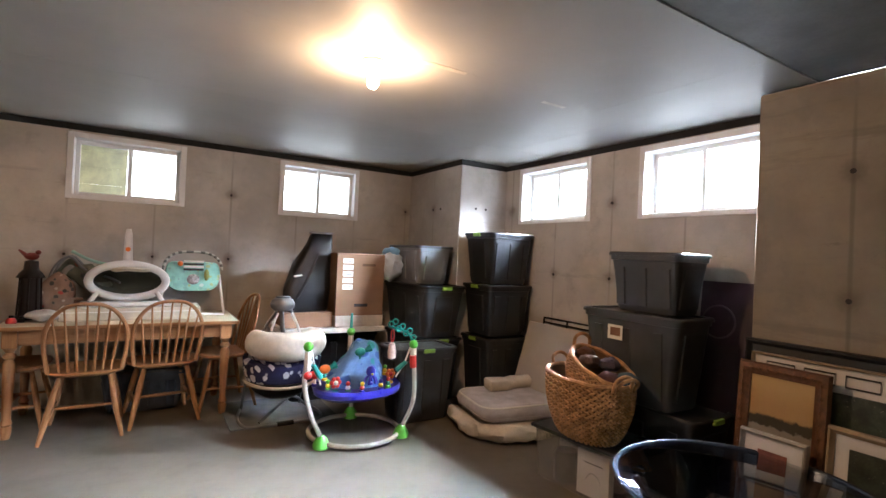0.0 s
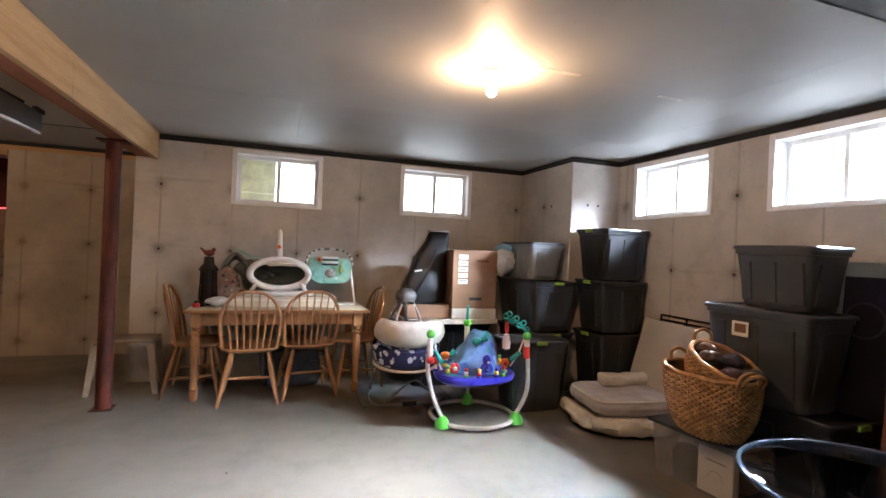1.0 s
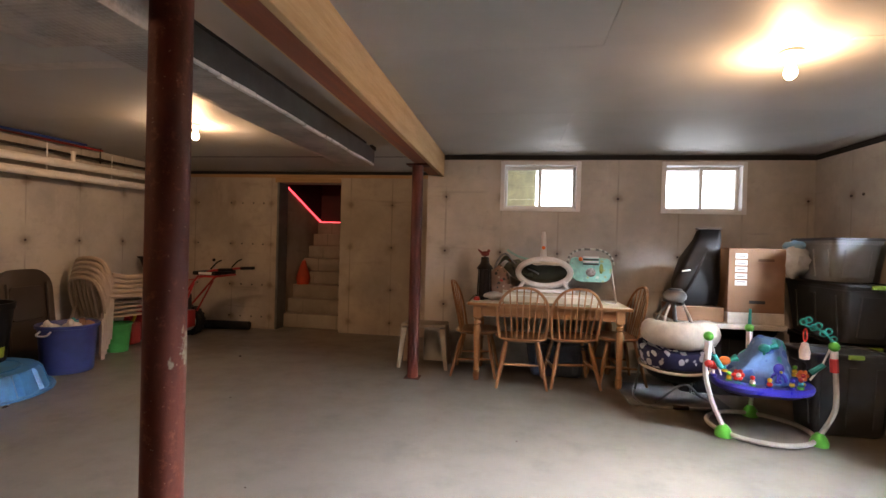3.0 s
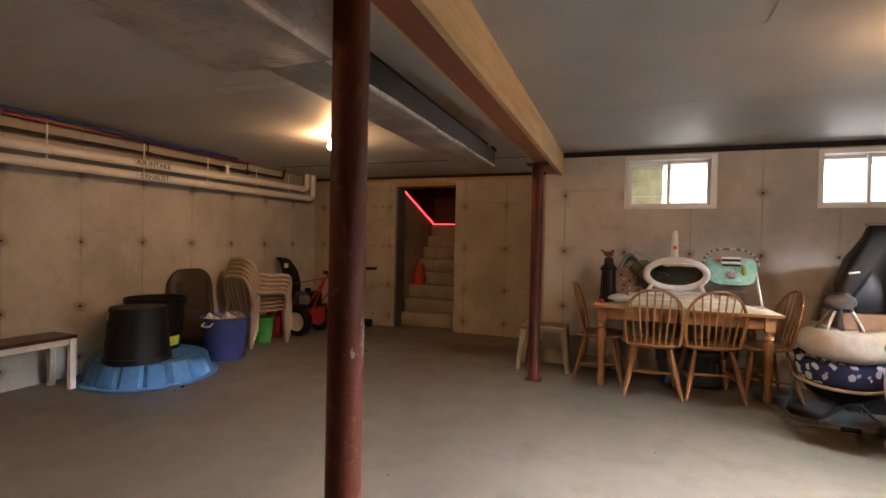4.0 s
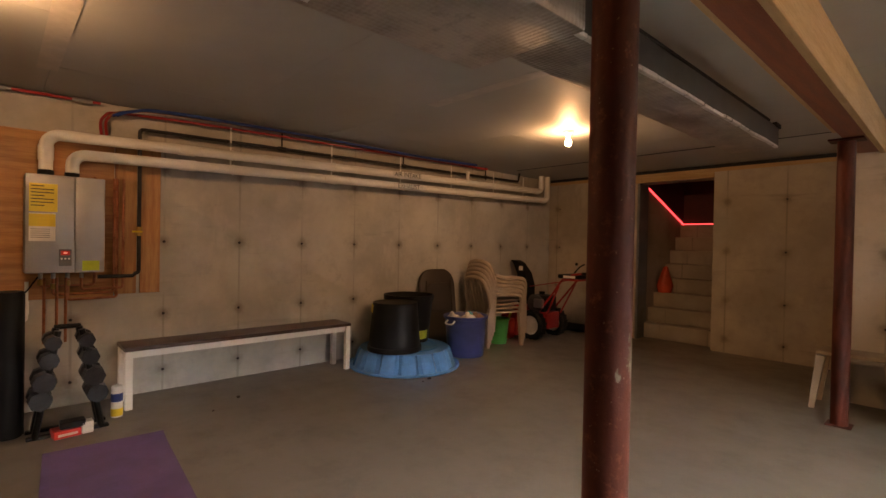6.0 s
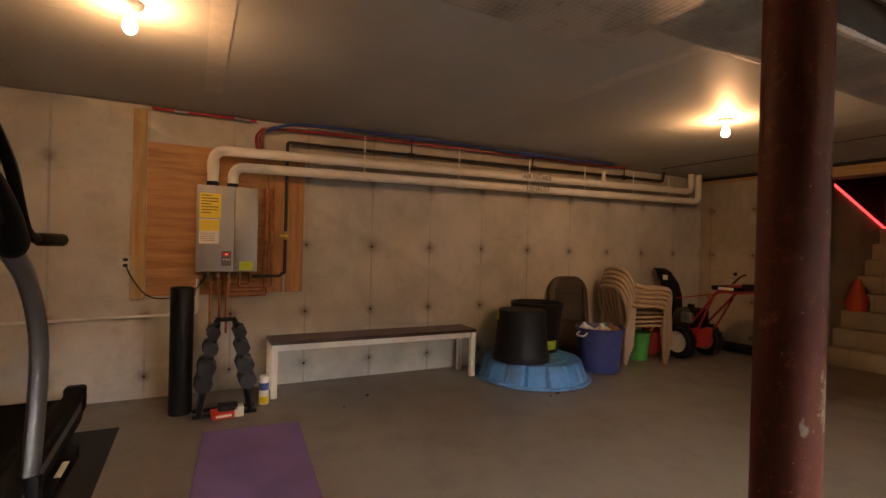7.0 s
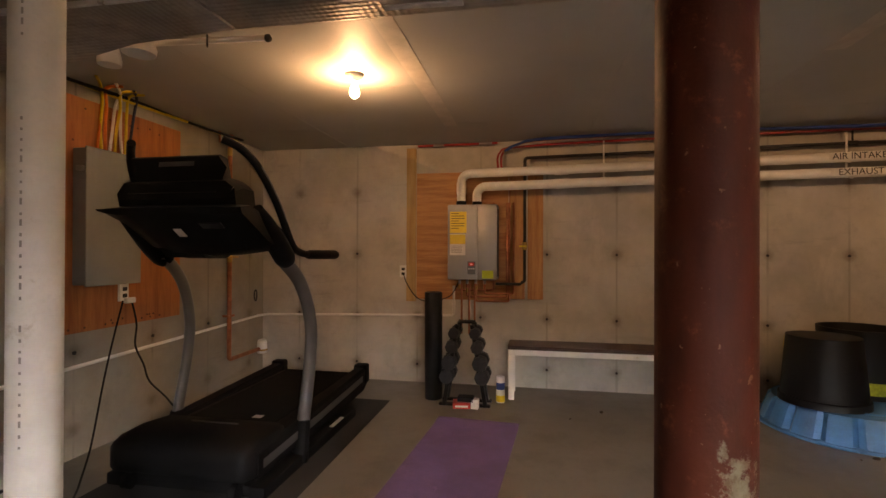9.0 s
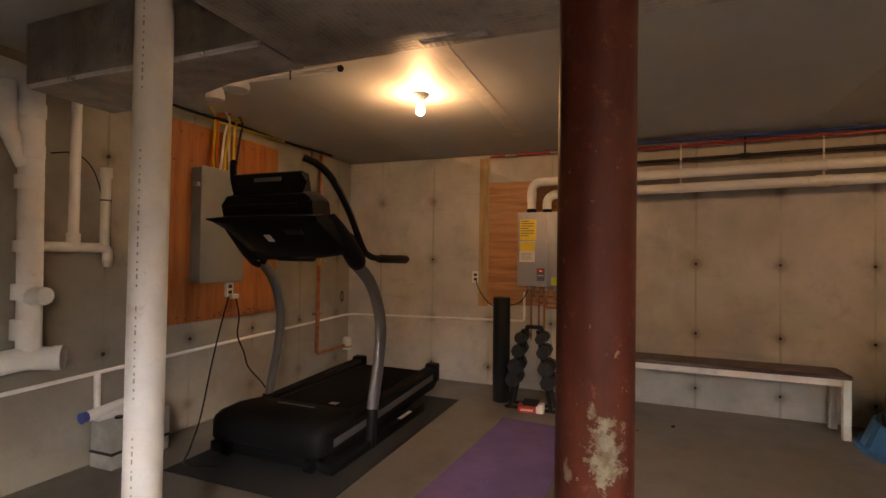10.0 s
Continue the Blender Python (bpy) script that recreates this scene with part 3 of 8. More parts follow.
def scraped_red():
    """Red oxide paint with one ragged patch scraped down to pale primer."""
    n = Net("scraped_red_oxide")
    co = n.obco()
    big, small = n.noise(co, 7, 5, 0.65, (1.6, 1.6, 0.4)), n.noise(co, 55, 4, 0.65)
    col = n.mix(n.ramp(big, 0.3, 0.7), (0.046, 0.008, 0.0044), (0.092, 0.0185, 0.0086))
    col = n.mix(n.ramp(n.noise(co, 24, 6, 0.75), 0.54, 0.7), col, (0.14, 0.043, 0.02))
    col = n.mix(n.ramp(n.noise(co, 85, 3, 0.6), 0.68, 0.74), col, (0.22, 0.13, 0.085))
    ragged = n.noise(co, 42, 6, 0.72)
    mask = None
    for c, size in (((0.048, 0.022, 0.988), 0.05), ((0.044, -0.03, 0.955), 0.016), ((0.05, 0.0, 1.045), 0.014)):
        q = n.node("ShaderNodeVectorMath", 0, (("operation", "SUBTRACT"),), i0=co, i1=c)
        q = n.node("ShaderNodeVectorMath", 0, (("operation", "MULTIPLY"),), i0=q, i1=(1.3, 1.3, 0.75))
        d = n.node("ShaderNodeVectorMath", 1, (("operation", "LENGTH"),), i0=q)
        m = n.math("SUBTRACT", 1.0, n.math("DIVIDE", d, size))
        mask = m if mask is None else n.math("MAXIMUM", mask, m)
    mask = n.ramp(n.math("ADD", n.math("MULTIPLY", mask, 0.35), ragged), 0.61, 0.71)
    edge = n.mix(n.ramp(small, 0.35, 0.65), (0.2, 0.18, 0.13), (0.12, 0.085, 0.05))
    near = n.math("GREATER_THAN", n.math("SUBTRACT", 0.1, n.math("ABSOLUTE", n.math("SUBTRACT", n.node("ShaderNodeSeparateXYZ", 2, (), i0=co), 0.99))), 0.0)
    near = n.math("MULTIPLY", near, n.math("GREATER_THAN", n.node("ShaderNodeSeparateXYZ", 0, (), i0=co), 0.012))
    col = n.mix(n.math("MULTIPLY", mask, near), col, edge)
    return n.out(Base_Color=col, Roughness=n.math("ADD", 0.45, n.math("MULTIPLY", big, 0.25)), Specular_IOR_Level=0.2, Normal=n.bump(n.math("ADD", small, n.math("MULTIPLY", mask, -2.0)), 0.35, 0.003))


def post(x, y, label, paint):
    th = thing("steel_post", label, "post", pose(x, y, 0), "posts under the beam")
    r = 0.054
    part("shaft", lathe([(0, 0), (r, 0.0), (r, 0.008)] + [(r, 0.008 + 2.03 * k / 12) for k in range(1, 12)] + [(r, 2.046), (0, 2.046)], 28), paint, th)
    part("cap_plate", box(-0.1, 0.1, -0.075, 0.075, 2.046, 2.059, 0.002), M_RED, th)
    part("base_plate", box(-0.075, 0.075, -0.075, 0.075, 0.0005, 0.006, 0.002), M_RED, th)
    return th


post(-1.59, 4.25, "thin red oxide painted steel column under the beam", M_RED)
post(-1.59, 0.867, "red oxide steel column with a pale scraped patch", scraped_red())

# wrapped duct beside the beam
duct = thing("air_duct", "dark duct wrapped in foil bubble insulation with taped edges", "duct", kind="structure")
DT = 2.15
part("duct_body", wobble(box(-2.26, -1.95, -0.2, 4.0, 2.0, DT, 0.012, seg=2), 0.004, 6), M_FOIL, duct)
# east face sheet, darker than the foil on the other faces
part("duct_side", box(-1.948, -1.940, -0.2, 3.96, 2.012, DT - 0.004), M_DUCT, duct, "dark grey east side of the duct")
_b = bmesh.new()
for _k in range(14):
    y0 = -0.12 + _k * 0.29
    add_box(_b, -1.96, -1.936, y0, y0 + 0.285, 1.994 + 0.003 * (_k % 3), 2.016 - 0.003 * (_k % 2), 0.003)
part("tape_edge", wobble(_b, 0.006, 14), M_TAPE, duct, "crinkled silver tape along the edge")
# black strips painted in as the shadow gap between duct and ceiling
part("gap_shade_strip", wobble(box(-1.952, -1.934, -0.2, 3.7, DT - 0.004, DT + 0.012, 0.002), 0.002, 5), M_BLACK, duct, "black strip standing in for the shadow gap above the duct")
part("gap_shade_strip", wobble(box(-1.96, -1.93, 3.86, 3.98, DT - 0.01, DT + 0.02, 0.002), 0.006, 15), M_BLACK, duct)
for _y in (0.4, 1.3, 2.2, 3.1, 3.8):
    for _x in (-2.2,):
        part("hanger_strap", box(_x - 0.012, _x + 0.012, _y - 0.001, _y + 0.001, DT - 0.01, CZ - 0.001), M_STEEL, duct)
_b = bmesh.new()
add_box(_b, WX + 0.25, -1.74, 5.09, 5.115, CZ - 0.002, CZ + 0.01)
built("trim_ceiling_seam", wobble(_b, 0.001, 9), M_BLACK, "dark open seam between the ceiling boards", "trim")

# ---- lamps, windows' sky, materials for the things ----
for _x, _y in BULBS:
    _t = thing("ceiling_bulb", "bare lit bulb in a white porcelain ceiling holder", "light bulb", pose(_x, _y, CZ), "bare ceiling bulbs")
    part("holder", lathe([(0, -0.042), (0.024, -0.042), (0.03, -0.03), (0.052, -0.014), (0.056, 0.0), (0, 0.0)], 20), M_PORC, _t)
    part("bulb", lathe([(0, -0.138), (0.014, -0.135), (0.026, -0.122), (0.03, -0.105), (0.026, -0.085), (0.016, -0.062), (0.013, -0.043), (0, -0.043)], 16), M_BULB, _t).visible_shadow = False

def milky_mat(name, haze):
    """Thin polypropylene: mostly see-through with a whitish haze and gloss."""
    n = Net(name)
    t = n.node("ShaderNodeBsdfTransparent", 0, (), Color=(0.9, 0.91, 0.92, 1))
    g = n.bsdf.outputs[0]
    n.out(Base_Color=(0.75, 0.76, 0.78), Roughness=0.3)
    mx = n.nt.nodes.new("ShaderNodeMixShader")
    n.put(mx.inputs[0], n.math("ADD", haze, n.math("MULTIPLY", n.noise(n.obco(), 9, 4, 0.6), 0.03)))
    n.nt.links.new(t, mx.inputs[1])
    n.nt.links.new(g, mx.inputs[2])
    n.nt.links.new(mx.outputs[0], n.nt.nodes["Material Output"].inputs[0])
    return n.mat


M_OAK = wood("honey_oak", (0.39, 0.2, 0.085), (0.25, 0.11, 0.04), 0.36, axis=2)
M_OAK_X = wood("honey_oak_long", (0.4, 0.2, 0.08), (0.26, 0.11, 0.036), 0.36, axis=0)
M_CREAM_TOP = wood("bleached_tabletop", (0.62, 0.54, 0.42), (0.52, 0.42, 0.29), 0.35, axis=0)
M_TOTE = plain("charcoal_plastic", (0.017, 0.018, 0.020), 0.36, var=0.2, bump=0.25, fine=240, spec=0.4)
M_TOTE_G = plain("slate_grey_plastic", (0.045, 0.048, 0.052), 0.36, var=0.2, bump=0.25, fine=240)
M_TOTE_L = plain("blue_grey_plastic", (0.2, 0.21, 0.225), 0.38, var=0.15, bump=0.2, fine=240)
M_LIME = plain("lime_plastic", (0.27, 0.48, 0.08), 0.4, var=0.1, bump=0.05)
M_CARD = plain("corrugated_cardboard", (0.24, 0.135, 0.078), 0.85, var=0.12, scale=3, bump=0.15, fine=60, stretch=(1, 1, 2))
M_PAPER = plain("white_paper", (0.75, 0.74, 0.72), 0.7, var=0.06, bump=0.05)
M_INK = plain("black_ink", (0.02, 0.02, 0.022), 0.6, var=0.1, bump=0.02)
M_BLKPL = plain("black_plastic", (0.006, 0.006, 0.0065), 0.5, var=0.3, bump=0.2, spec=0.25)
M_BLKCLOTH = plain("black_nylon", (0.006, 0.006, 0.007), 0.4, var=0.3, bump=0.4, fine=200)
M_WHITEPL = plain("white_plastic", (0.74, 0.74, 0.73), 0.35, var=0.06, bump=0.04)
M_GREYTUBE = plain("grey_painted_tube", (0.22, 0.23, 0.24), 0.35, 0.5)
M_FLEECE = plain("cream_fleece", (0.68, 0.63, 0.55), 0.95, var=0.14, scale=14, bump=0.9, fine=160)
M_GREYFAB = plain("grey_pet_bed_fabric", (0.52, 0.5, 0.54), 0.95, var=0.2, scale=10, bump=0.6, fine=160)
M_BLUE = plain("royal_blue_plastic", (0.035, 0.03, 0.36), 0.3, var=0.12, bump=0.04)
M_GREEN = plain("leaf_green_plastic", (0.12, 0.52, 0.06), 0.32, var=0.1, bump=0.04)
M_TEAL = plain("teal_plastic", (0.03, 0.30, 0.28), 0.35, var=0.15, bump=0.05)
M_RED_PL = plain("red_plastic", (0.55, 0.035, 0.025), 0.35, var=0.12, bump=0.04)
M_ORANGE = plain("orange_plastic", (0.75, 0.17, 0.02), 0.35, var=0.12, bump=0.04)
M_YELLOW = plain("yellow_plastic", (0.75, 0.55, 0.03), 0.35, var=0.1, bump=0.04)
M_CLEAR = milky_mat("clear_plastic", 0.1)
M_SEAGRASS = plain("seagrass_weave", (0.36, 0.185, 0.068), 0.75, var=0.4, scale=22, bump=0.5, fine=140)


def patterned(name, base, spots, scale, rough=0.9, cut=0.12):
    """Printed cloth: soft-edged blots of several colours."""
    n = Net(name)
    co = n.obco()
    v = n.nt.nodes.new("ShaderNodeTexVoronoi")
    v.inputs["Scale"].default_value = scale
    n.nt.links.new(n.node("ShaderNodeVectorMath", 0, (), i0=co, i1=n.node("ShaderNodeVectorMath", 0, (("operation", "SCALE"),), i0=n.node("ShaderNodeTexNoise", 1, (), Vector=co, Scale=scale * 0.6), Scale=0.5 / scale)), v.inputs["Vector"])
    sep = n.nt.nodes.new("ShaderNodeSeparateColor")
    n.nt.links.new(v.outputs["Color"], sep.inputs[0])
    col = n.mix(n.ramp(n.noise(co, 9), 0.3, 0.7), shade(base, 0.8), shade(base, 1.15))
    inside = n.math("SUBTRACT", 1.0, n.ramp(v.outputs["Distance"], cut * 2.2, cut * 2.8))
    for i, s in enumerate(spots):
        pick = n.math("MULTIPLY", n.math("GREATER_THAN", sep.outputs[i % 3], 0.5), inside)
        col = n.mix(pick, col, s)
    return n.out(Base_Color=col, Roughness=rough, Normal=n.bump(n.noise(co, 150), 0.4, 0.003))


M_NAVY = patterned("navy_leaf_print", (0.012, 0.014, 0.06), [(0.6, 0.6, 0.62)], 17, cut=0.22)
M_SEATFAB = patterned("sea_print_cloth", (0.12, 0.24, 0.5), [(0.05, 0.3, 0.33), (0.28, 0.45, 0.7), (0.06, 0.14, 0.42)], 11, cut=0.17)
M_TEALFAB = patterned("mint_jungle_print", (0.24, 0.5, 0.43), [(0.5, 0.6, 0.53), (0.32, 0.42, 0.22), (0.2, 0.4, 0.36)], 24, cut=0.16)
M_OLIVEFAB = patterned("olive_printed_cloth", (0.14, 0.15, 0.11), [(0.4, 0.37, 0.3), (0.3, 0.08, 0.06), (0.08, 0.1, 0.09)], 18, cut=0.13)
M_REDPRINT = patterned("red_floral_print", (0.28, 0.18, 0.13), [(0.4, 0.06, 0.05), (0.5, 0.42, 0.33), (0.06, 0.06, 0.05)], 22, cut=0.14)

# ---- dining table and chairs ----
TT = 0.756
table = thing("dining_table", "honey oak farmhouse table with a pale top and turned legs", "table", pose(-0.32, 4.59, 0))
part("tabletop", box(-0.74, 0.74, -0.34, 0.34, TT - 0.028, TT, 0.008, seg=2), M_CREAM_TOP, table, "pale bleached plank top")
_b = bmesh.new()
for a in ((-0.752, 0.752, -0.352, -0.341), (-0.752, 0.752, 0.341, 0.352), (-0.752, -0.741, -0.34, 0.34), (0.741, 0.752, -0.34, 0.34)):
    add_box(_b, *a, TT - 0.03, TT - 0.003, 0.003)
part("top_edge", _b, M_OAK_X, table, "honey oak edging")
for a in ((-0.62, 0.62, -0.29, -0.268), (-0.62, 0.62, 0.268, 0.29), (-0.69, -0.668, -0.22, 0.22), (0.668, 0.69, -0.22, 0.22)):
    part("apron", box(*a, TT - 0.135, TT - 0.03, 0.003), M_OAK_X, table)
_prof = [(0, 0), (0.024, 0), (0.03, 0.03), (0.034, 0.07), (0.026, 0.085), (0.034, 0.1), (0.024, 0.13), (0.03, 0.3), (0.036, 0.46), (0.037, 0.5), (0.024, 0.53), (0.036, 0.545), (0.036, 0.56), (0.022, 0.575), (0.04, 0.605), (0, 0.606)]
_leg = None
for x in (-0.66, 0.66):
    for y in (-0.27, 0.27):
        if _leg is None:
            _b = lathe(_prof, 18)
            add_box(_b, -0.04, 0.04, -0.04, 0.04, 0.606, TT - 0.029, 0.004)
            _leg = part("leg", _b, M_OAK, table, "turned oak leg", pose(x, y, 0))
        else:
            again(_leg, table, pose(x, y, 0))


def windsor_chair(m):
    th = thing("windsor_chair", "honey oak bow-back chair with slender spindles at the table", "chair", m @ Matrix.Diagonal((1.14, 1.0, 1.0, 1.0)), "chairs round the table")
    bm = bmesh.new()
    out = [(0.19 * math.copysign(abs(math.cos(a)) ** 0.6, math.cos(a)) * (1.12 if math.sin(a) > 0 else 1.0), 0.2 * math.copysign(abs(math.sin(a)) ** 0.7, math.sin(a))) for a in [2 * math.pi * k / 28 for k in range(28)]]
    add_loft(bm, [[(x * s, y * s, z) for x, y in out] for s, z in ((0.86, 0.418), (1.0, 0.432), (1.04, 0.444), (1.02, 0.453), (0.9, 0.455), (0.6, 0.446), (0.2, 0.443))])
    part("seat", bm, M_OAK_X, th, "saddled oak seat")
    legs = [((-0.12, 0.12, 0.43), (-0.19, 0.21, 0.0)), ((0.12, 0.12, 0.43), (0.19, 0.21, 0.0)), ((-0.12, -0.13, 0.43), (-0.2, -0.23, 0.0)), ((0.12, -0.13, 0.43), (0.2, -0.23, 0.0))]
    for a, b in legs:
        a, b = Vector(a), Vector(b)
        part("leg", tube([a.lerp(b, t) for t in (0, 0.15, 0.35, 0.55, 0.75, 0.9, 1.0)], [0.013, 0.015, 0.019, 0.019, 0.016, 0.013, 0.011], 9), M_OAK, th)

    def at(i, t):
        return Vector(legs[i][0]).lerp(Vector(legs[i][1]), t)
    for i, j in ((0, 2), (1, 3)):
        a, b = at(i, 0.58), at(j, 0.62)
        part("stretcher", tube([a, a.lerp(b, 0.25), a.lerp(b, 0.5), a.lerp(b, 0.75), b], [0.008, 0.011, 0.014, 0.011, 0.008], 8), M_OAK, th)
    a, b = (at(0, 0.58) + at(2, 0.62)) / 2, (at(1, 0.58) + at(3, 0.62)) / 2
    part("stretcher", tube([a, a.lerp(b, 0.5), b], [0.009, 0.014, 0.009], 8), M_OAK, th)
    # bow leaning back
    bow = []
    for k in range(19):
        q = math.pi * k / 18
        w = 0.225 * math.copysign(abs(math.cos(q)) ** 0.8, math.cos(q))
        h = abs(math.sin(q)) ** 0.75
        w = w * (0.8 + 0.2 * min(1, h * 1.6)) if h < 0.6 else w
        bow.append((-w, -0.165 - 0.11 * h + 0.04 * abs(w) / 0.225, 0.445 + 0.48 * h))
    part("bow", tube(spline(bow, 2), 0.0125, 8), M_OAK, th, "bent oak back hoop")
    for k in range(7):
        u = (k - 3) / 3
        xt, xb = 0.165 * u, 0.125 * u
        zt = 0.445 + 0.48 * (max(0.0, 1 - (abs(xt) / 0.225) ** 2.5)) ** 0.375 - 0.006
        ht = (zt - 0.445) / 0.48
        b, a = Vector((xb, -0.155, 0.447)), Vector((xt, -0.165 - 0.11 * ht + 0.04 * abs(xt) / 0.225, zt))
        part("spindle", tube([b, b.lerp(a, 0.3), b.lerp(a, 0.6), a], [0.006, 0.0085, 0.007, 0.005], 7), M_OAK, th)
    return th


_c = windsor_chair(pose(-0.555, 4.31, 0, 0, 0, 1))
copy_thing(_c, pose(-0.09, 4.42, 0, 0, 0, 8))
copy_thing(_c, pose(-1.0, 4.6, 0, 0, 0, -92))
copy_thing(_c, pose(0.36, 4.6, 0, 0, 0, 97))

# beige plastic side table
M_BEIGE = plain("beige_resin", (0.36, 0.29, 0.22), 0.5, var=0.15, bump=0.1)
_t = thing("plastic_side_table", "low beige moulded plastic table against the wall", "side table", pose(-1.56, 4.74, 0))
part("top", box(-0.23, 0.23, -0.15, 0.15, 0.43, 0.46, 0.012, seg=2), M_BEIGE, _t)
for x, y in ((-1, -1), (1, -1), (-1, 1), (1, 1)):
    _b = bmesh.new()
    add_loft(_b, [[(x * a + dx, y * c + dy, z) for dx, dy in ((-w, -w), (w, -w), (w, w), (-w, w))] for a, c, z, w in ((0.25, 0.15, 0, 0.018), (0.2, 0.12, 0.42, 0.03))])
    part("leg", _b, M_BEIGE, _t)

# ---- on the table ----
_t = thing("storage_box_flat", "long flat cream cardboard box on the table", "box", pose(-0.3, 4.58, TT + 0.0005))
part("carton", box(-0.45, 0.46, -0.16, 0.16, 0, 0.092, 0.004), plain("cream_carton", (0.6, 0.54, 0.44), 0.8), _t)
part("lid_seam", box(-0.452, 0.462, -0.162, 0.162, 0.06, 0.066), M_PAPER, _t)

_t = thing("lantern", "dark metal lantern with a red bird ornament on top", "lantern", pose(-0.94, 4.62, TT + 0.0005))
M_BRONZE = plain("dark_bronze", (0.012, 0.008, 0.006), 0.55, 0.0, 0.4, spec=0.3)
part("base", lathe([(0, 0), (0.085, 0), (0.09, 0.012), (0.075, 0.03), (0, 0.03)], 8), M_BRONZE, _t)
for k in range(8):
    a = math.pi * k / 4
    part("bar", cyl((0.07 * math.cos(a), 0.07 * math.sin(a), 0.03), (0.06 * math.cos(a), 0.06 * math.sin(a), 0.3), 0.006, seg=6), M_BRONZE, _t)
part("lantern_body", lathe([(0, 0.03), (0.062, 0.03), (0.055, 0.298), (0.0, 0.298)], 14), plain("dark_smoked_glass", (0.012, 0.006, 0.005), 0.35), _t)
part("roof", lathe([(0, 0.3), (0.085, 0.3), (0.07, 0.33), (0.045, 0.36), (0.04, 0.42), (0.0, 0.43)], 8), M_BRONZE, _t)
_b = bmesh.new()
add_ball(_b, (0, 0, 0.455), (0.045, 0.025, 0.028), 10, 7)
add_ball(_b, (0.035, 0, 0.485), 0.018, 8, 6)
add_cyl(_b, (-0.03, 0, 0.46), (-0.075, 0, 0.5), 0.016, 0.006, 6)
add_cyl(_b, (0, 0, 0.42), (0, 0, 0.45), 0.008, seg=6)
part("ornament", _b, plain("dark_red_enamel", (0.16, 0.02, 0.015), 0.4), _t, "dark red bird-like ornament")
for nm, x, y, s, mt, lb in (("ink_bottle", -1.0, 4.42, 0.03, M_RED_PL, "small red and black bottle on the table"), ("knob_toy", -0.955, 4.46, 0.022, M_BLKPL, "small black knob lying on the table")):
    _t = thing(nm, lb, "small object", pose(x, y, TT + 0.0005))
    part("body", lathe([(0, 0), (s, 0), (s * 1.05, s * 0.6), (s * 0.7, s * 1.2), (0, s * 1.25)], 12), mt, _t)
    part("cap", lathe([(0, s * 1.25), (s * 0.5, s * 1.25), (s * 0.45, s * 1.8), (0, s * 1.85)], 10), M_BLKPL, _t)
_b = ball((0, 0, 0.035), (0.1, 0.06, 0.036), 18, 10)
_t = built("plastic_bag", wobble(_b, 0.018, 22), plain("crumpled_white_film", (0.5, 0.5, 0.5), 0.3, bump=0.5), "crumpled white plastic bag on the table", "bag", kind="")
_t.matrix_basis = pose(-0.83, 4.44, TT + 0.012)

# folded bouncer with dark printed sling
_t = thing("folded_bouncer", "folded baby bouncer with an olive printed sling leaning on the wall", "baby bouncer", pose(-0.66, 4.74, TT + 0.0005))
_path = [(-0.16, 0.0, 0.02), (-0.19, 0.03, 0.2), (-0.17, 0.08, 0.36), (-0.08, 0.1, 0.46), (0.03, 0.06, 0.36), (0.2, 0.0, 0.3), (0.26, -0.05, 0.27)]
for dy in (-0.09, 0.1):
    part("frame_tube", tube(spline([(x, y + dy, z) for x, y, z in _path], 4), 0.009, 7), M_GREYTUBE, _t)
_b = bmesh.new()
_s = spline([(-0.17, 0.05, 0.14), (-0.15, 0.08, 0.35), (-0.06, 0.07, 0.44), (0.06, 0.02, 0.28), (0.2, -0.02, 0.28)], 5)
add_loft(_b, [[(p.x, p.y - 0.1, p.z), (p.x, p.y - 0.03, p.z - 0.05), (p.x, p.y + 0.04, p.z - 0.05), (p.x, p.y + 0.1, p.z), (p.x + 0.01, p.y + 0.04, p.z - 0.035), (p.x + 0.01, p.y - 0.03, p.z - 0.035)] for p in _s])
part("sling", wobble(_b, 0.012, 12), M_OLIVEFAB, _t)
_b = bmesh.new()
add_loft(_b, [[(-0.2 + 0.1 * t + dx * (1 - 0.3 * t), -0.1 - 0.02 * t + dy, 0.02 + 0.36 * t - 0.25 * t * t) for dx, dy in ((-0.02, 0), (0.16, -0.02), (0.2, 0.03), (0.02, 0.05))] for t in (0, 0.25, 0.5, 0.75, 1.0)])
part("print_panel", wobble(_b, 0.02, 14), M_REDPRINT, _t, "rumpled red floral cloth")
part("cloth_heap", wobble(ball((-0.13, -0.03, 0.16), (0.12, 0.07, 0.17), 18, 12), 0.05, 9), M_REDPRINT, _t, "rumpled red floral cloth")
part("cloth_heap", wobble(ball((0.02, 0.02, 0.3), (0.19, 0.06, 0.1), 18, 12, pose(0, 0, 0, 0, 18, 0)), 0.04, 9, 3.0), M_OLIVEFAB, _t)
part("teal_edge", tube(spline([(-0.06, -0.02, 0.5), (0.05, -0.05, 0.44), (0.16, -0.08, 0.41), (0.24, -0.1, 0.4)], 4), 0.012, 7), plain("pale_teal_trim", (0.3, 0.5, 0.42), 0.6), _t)

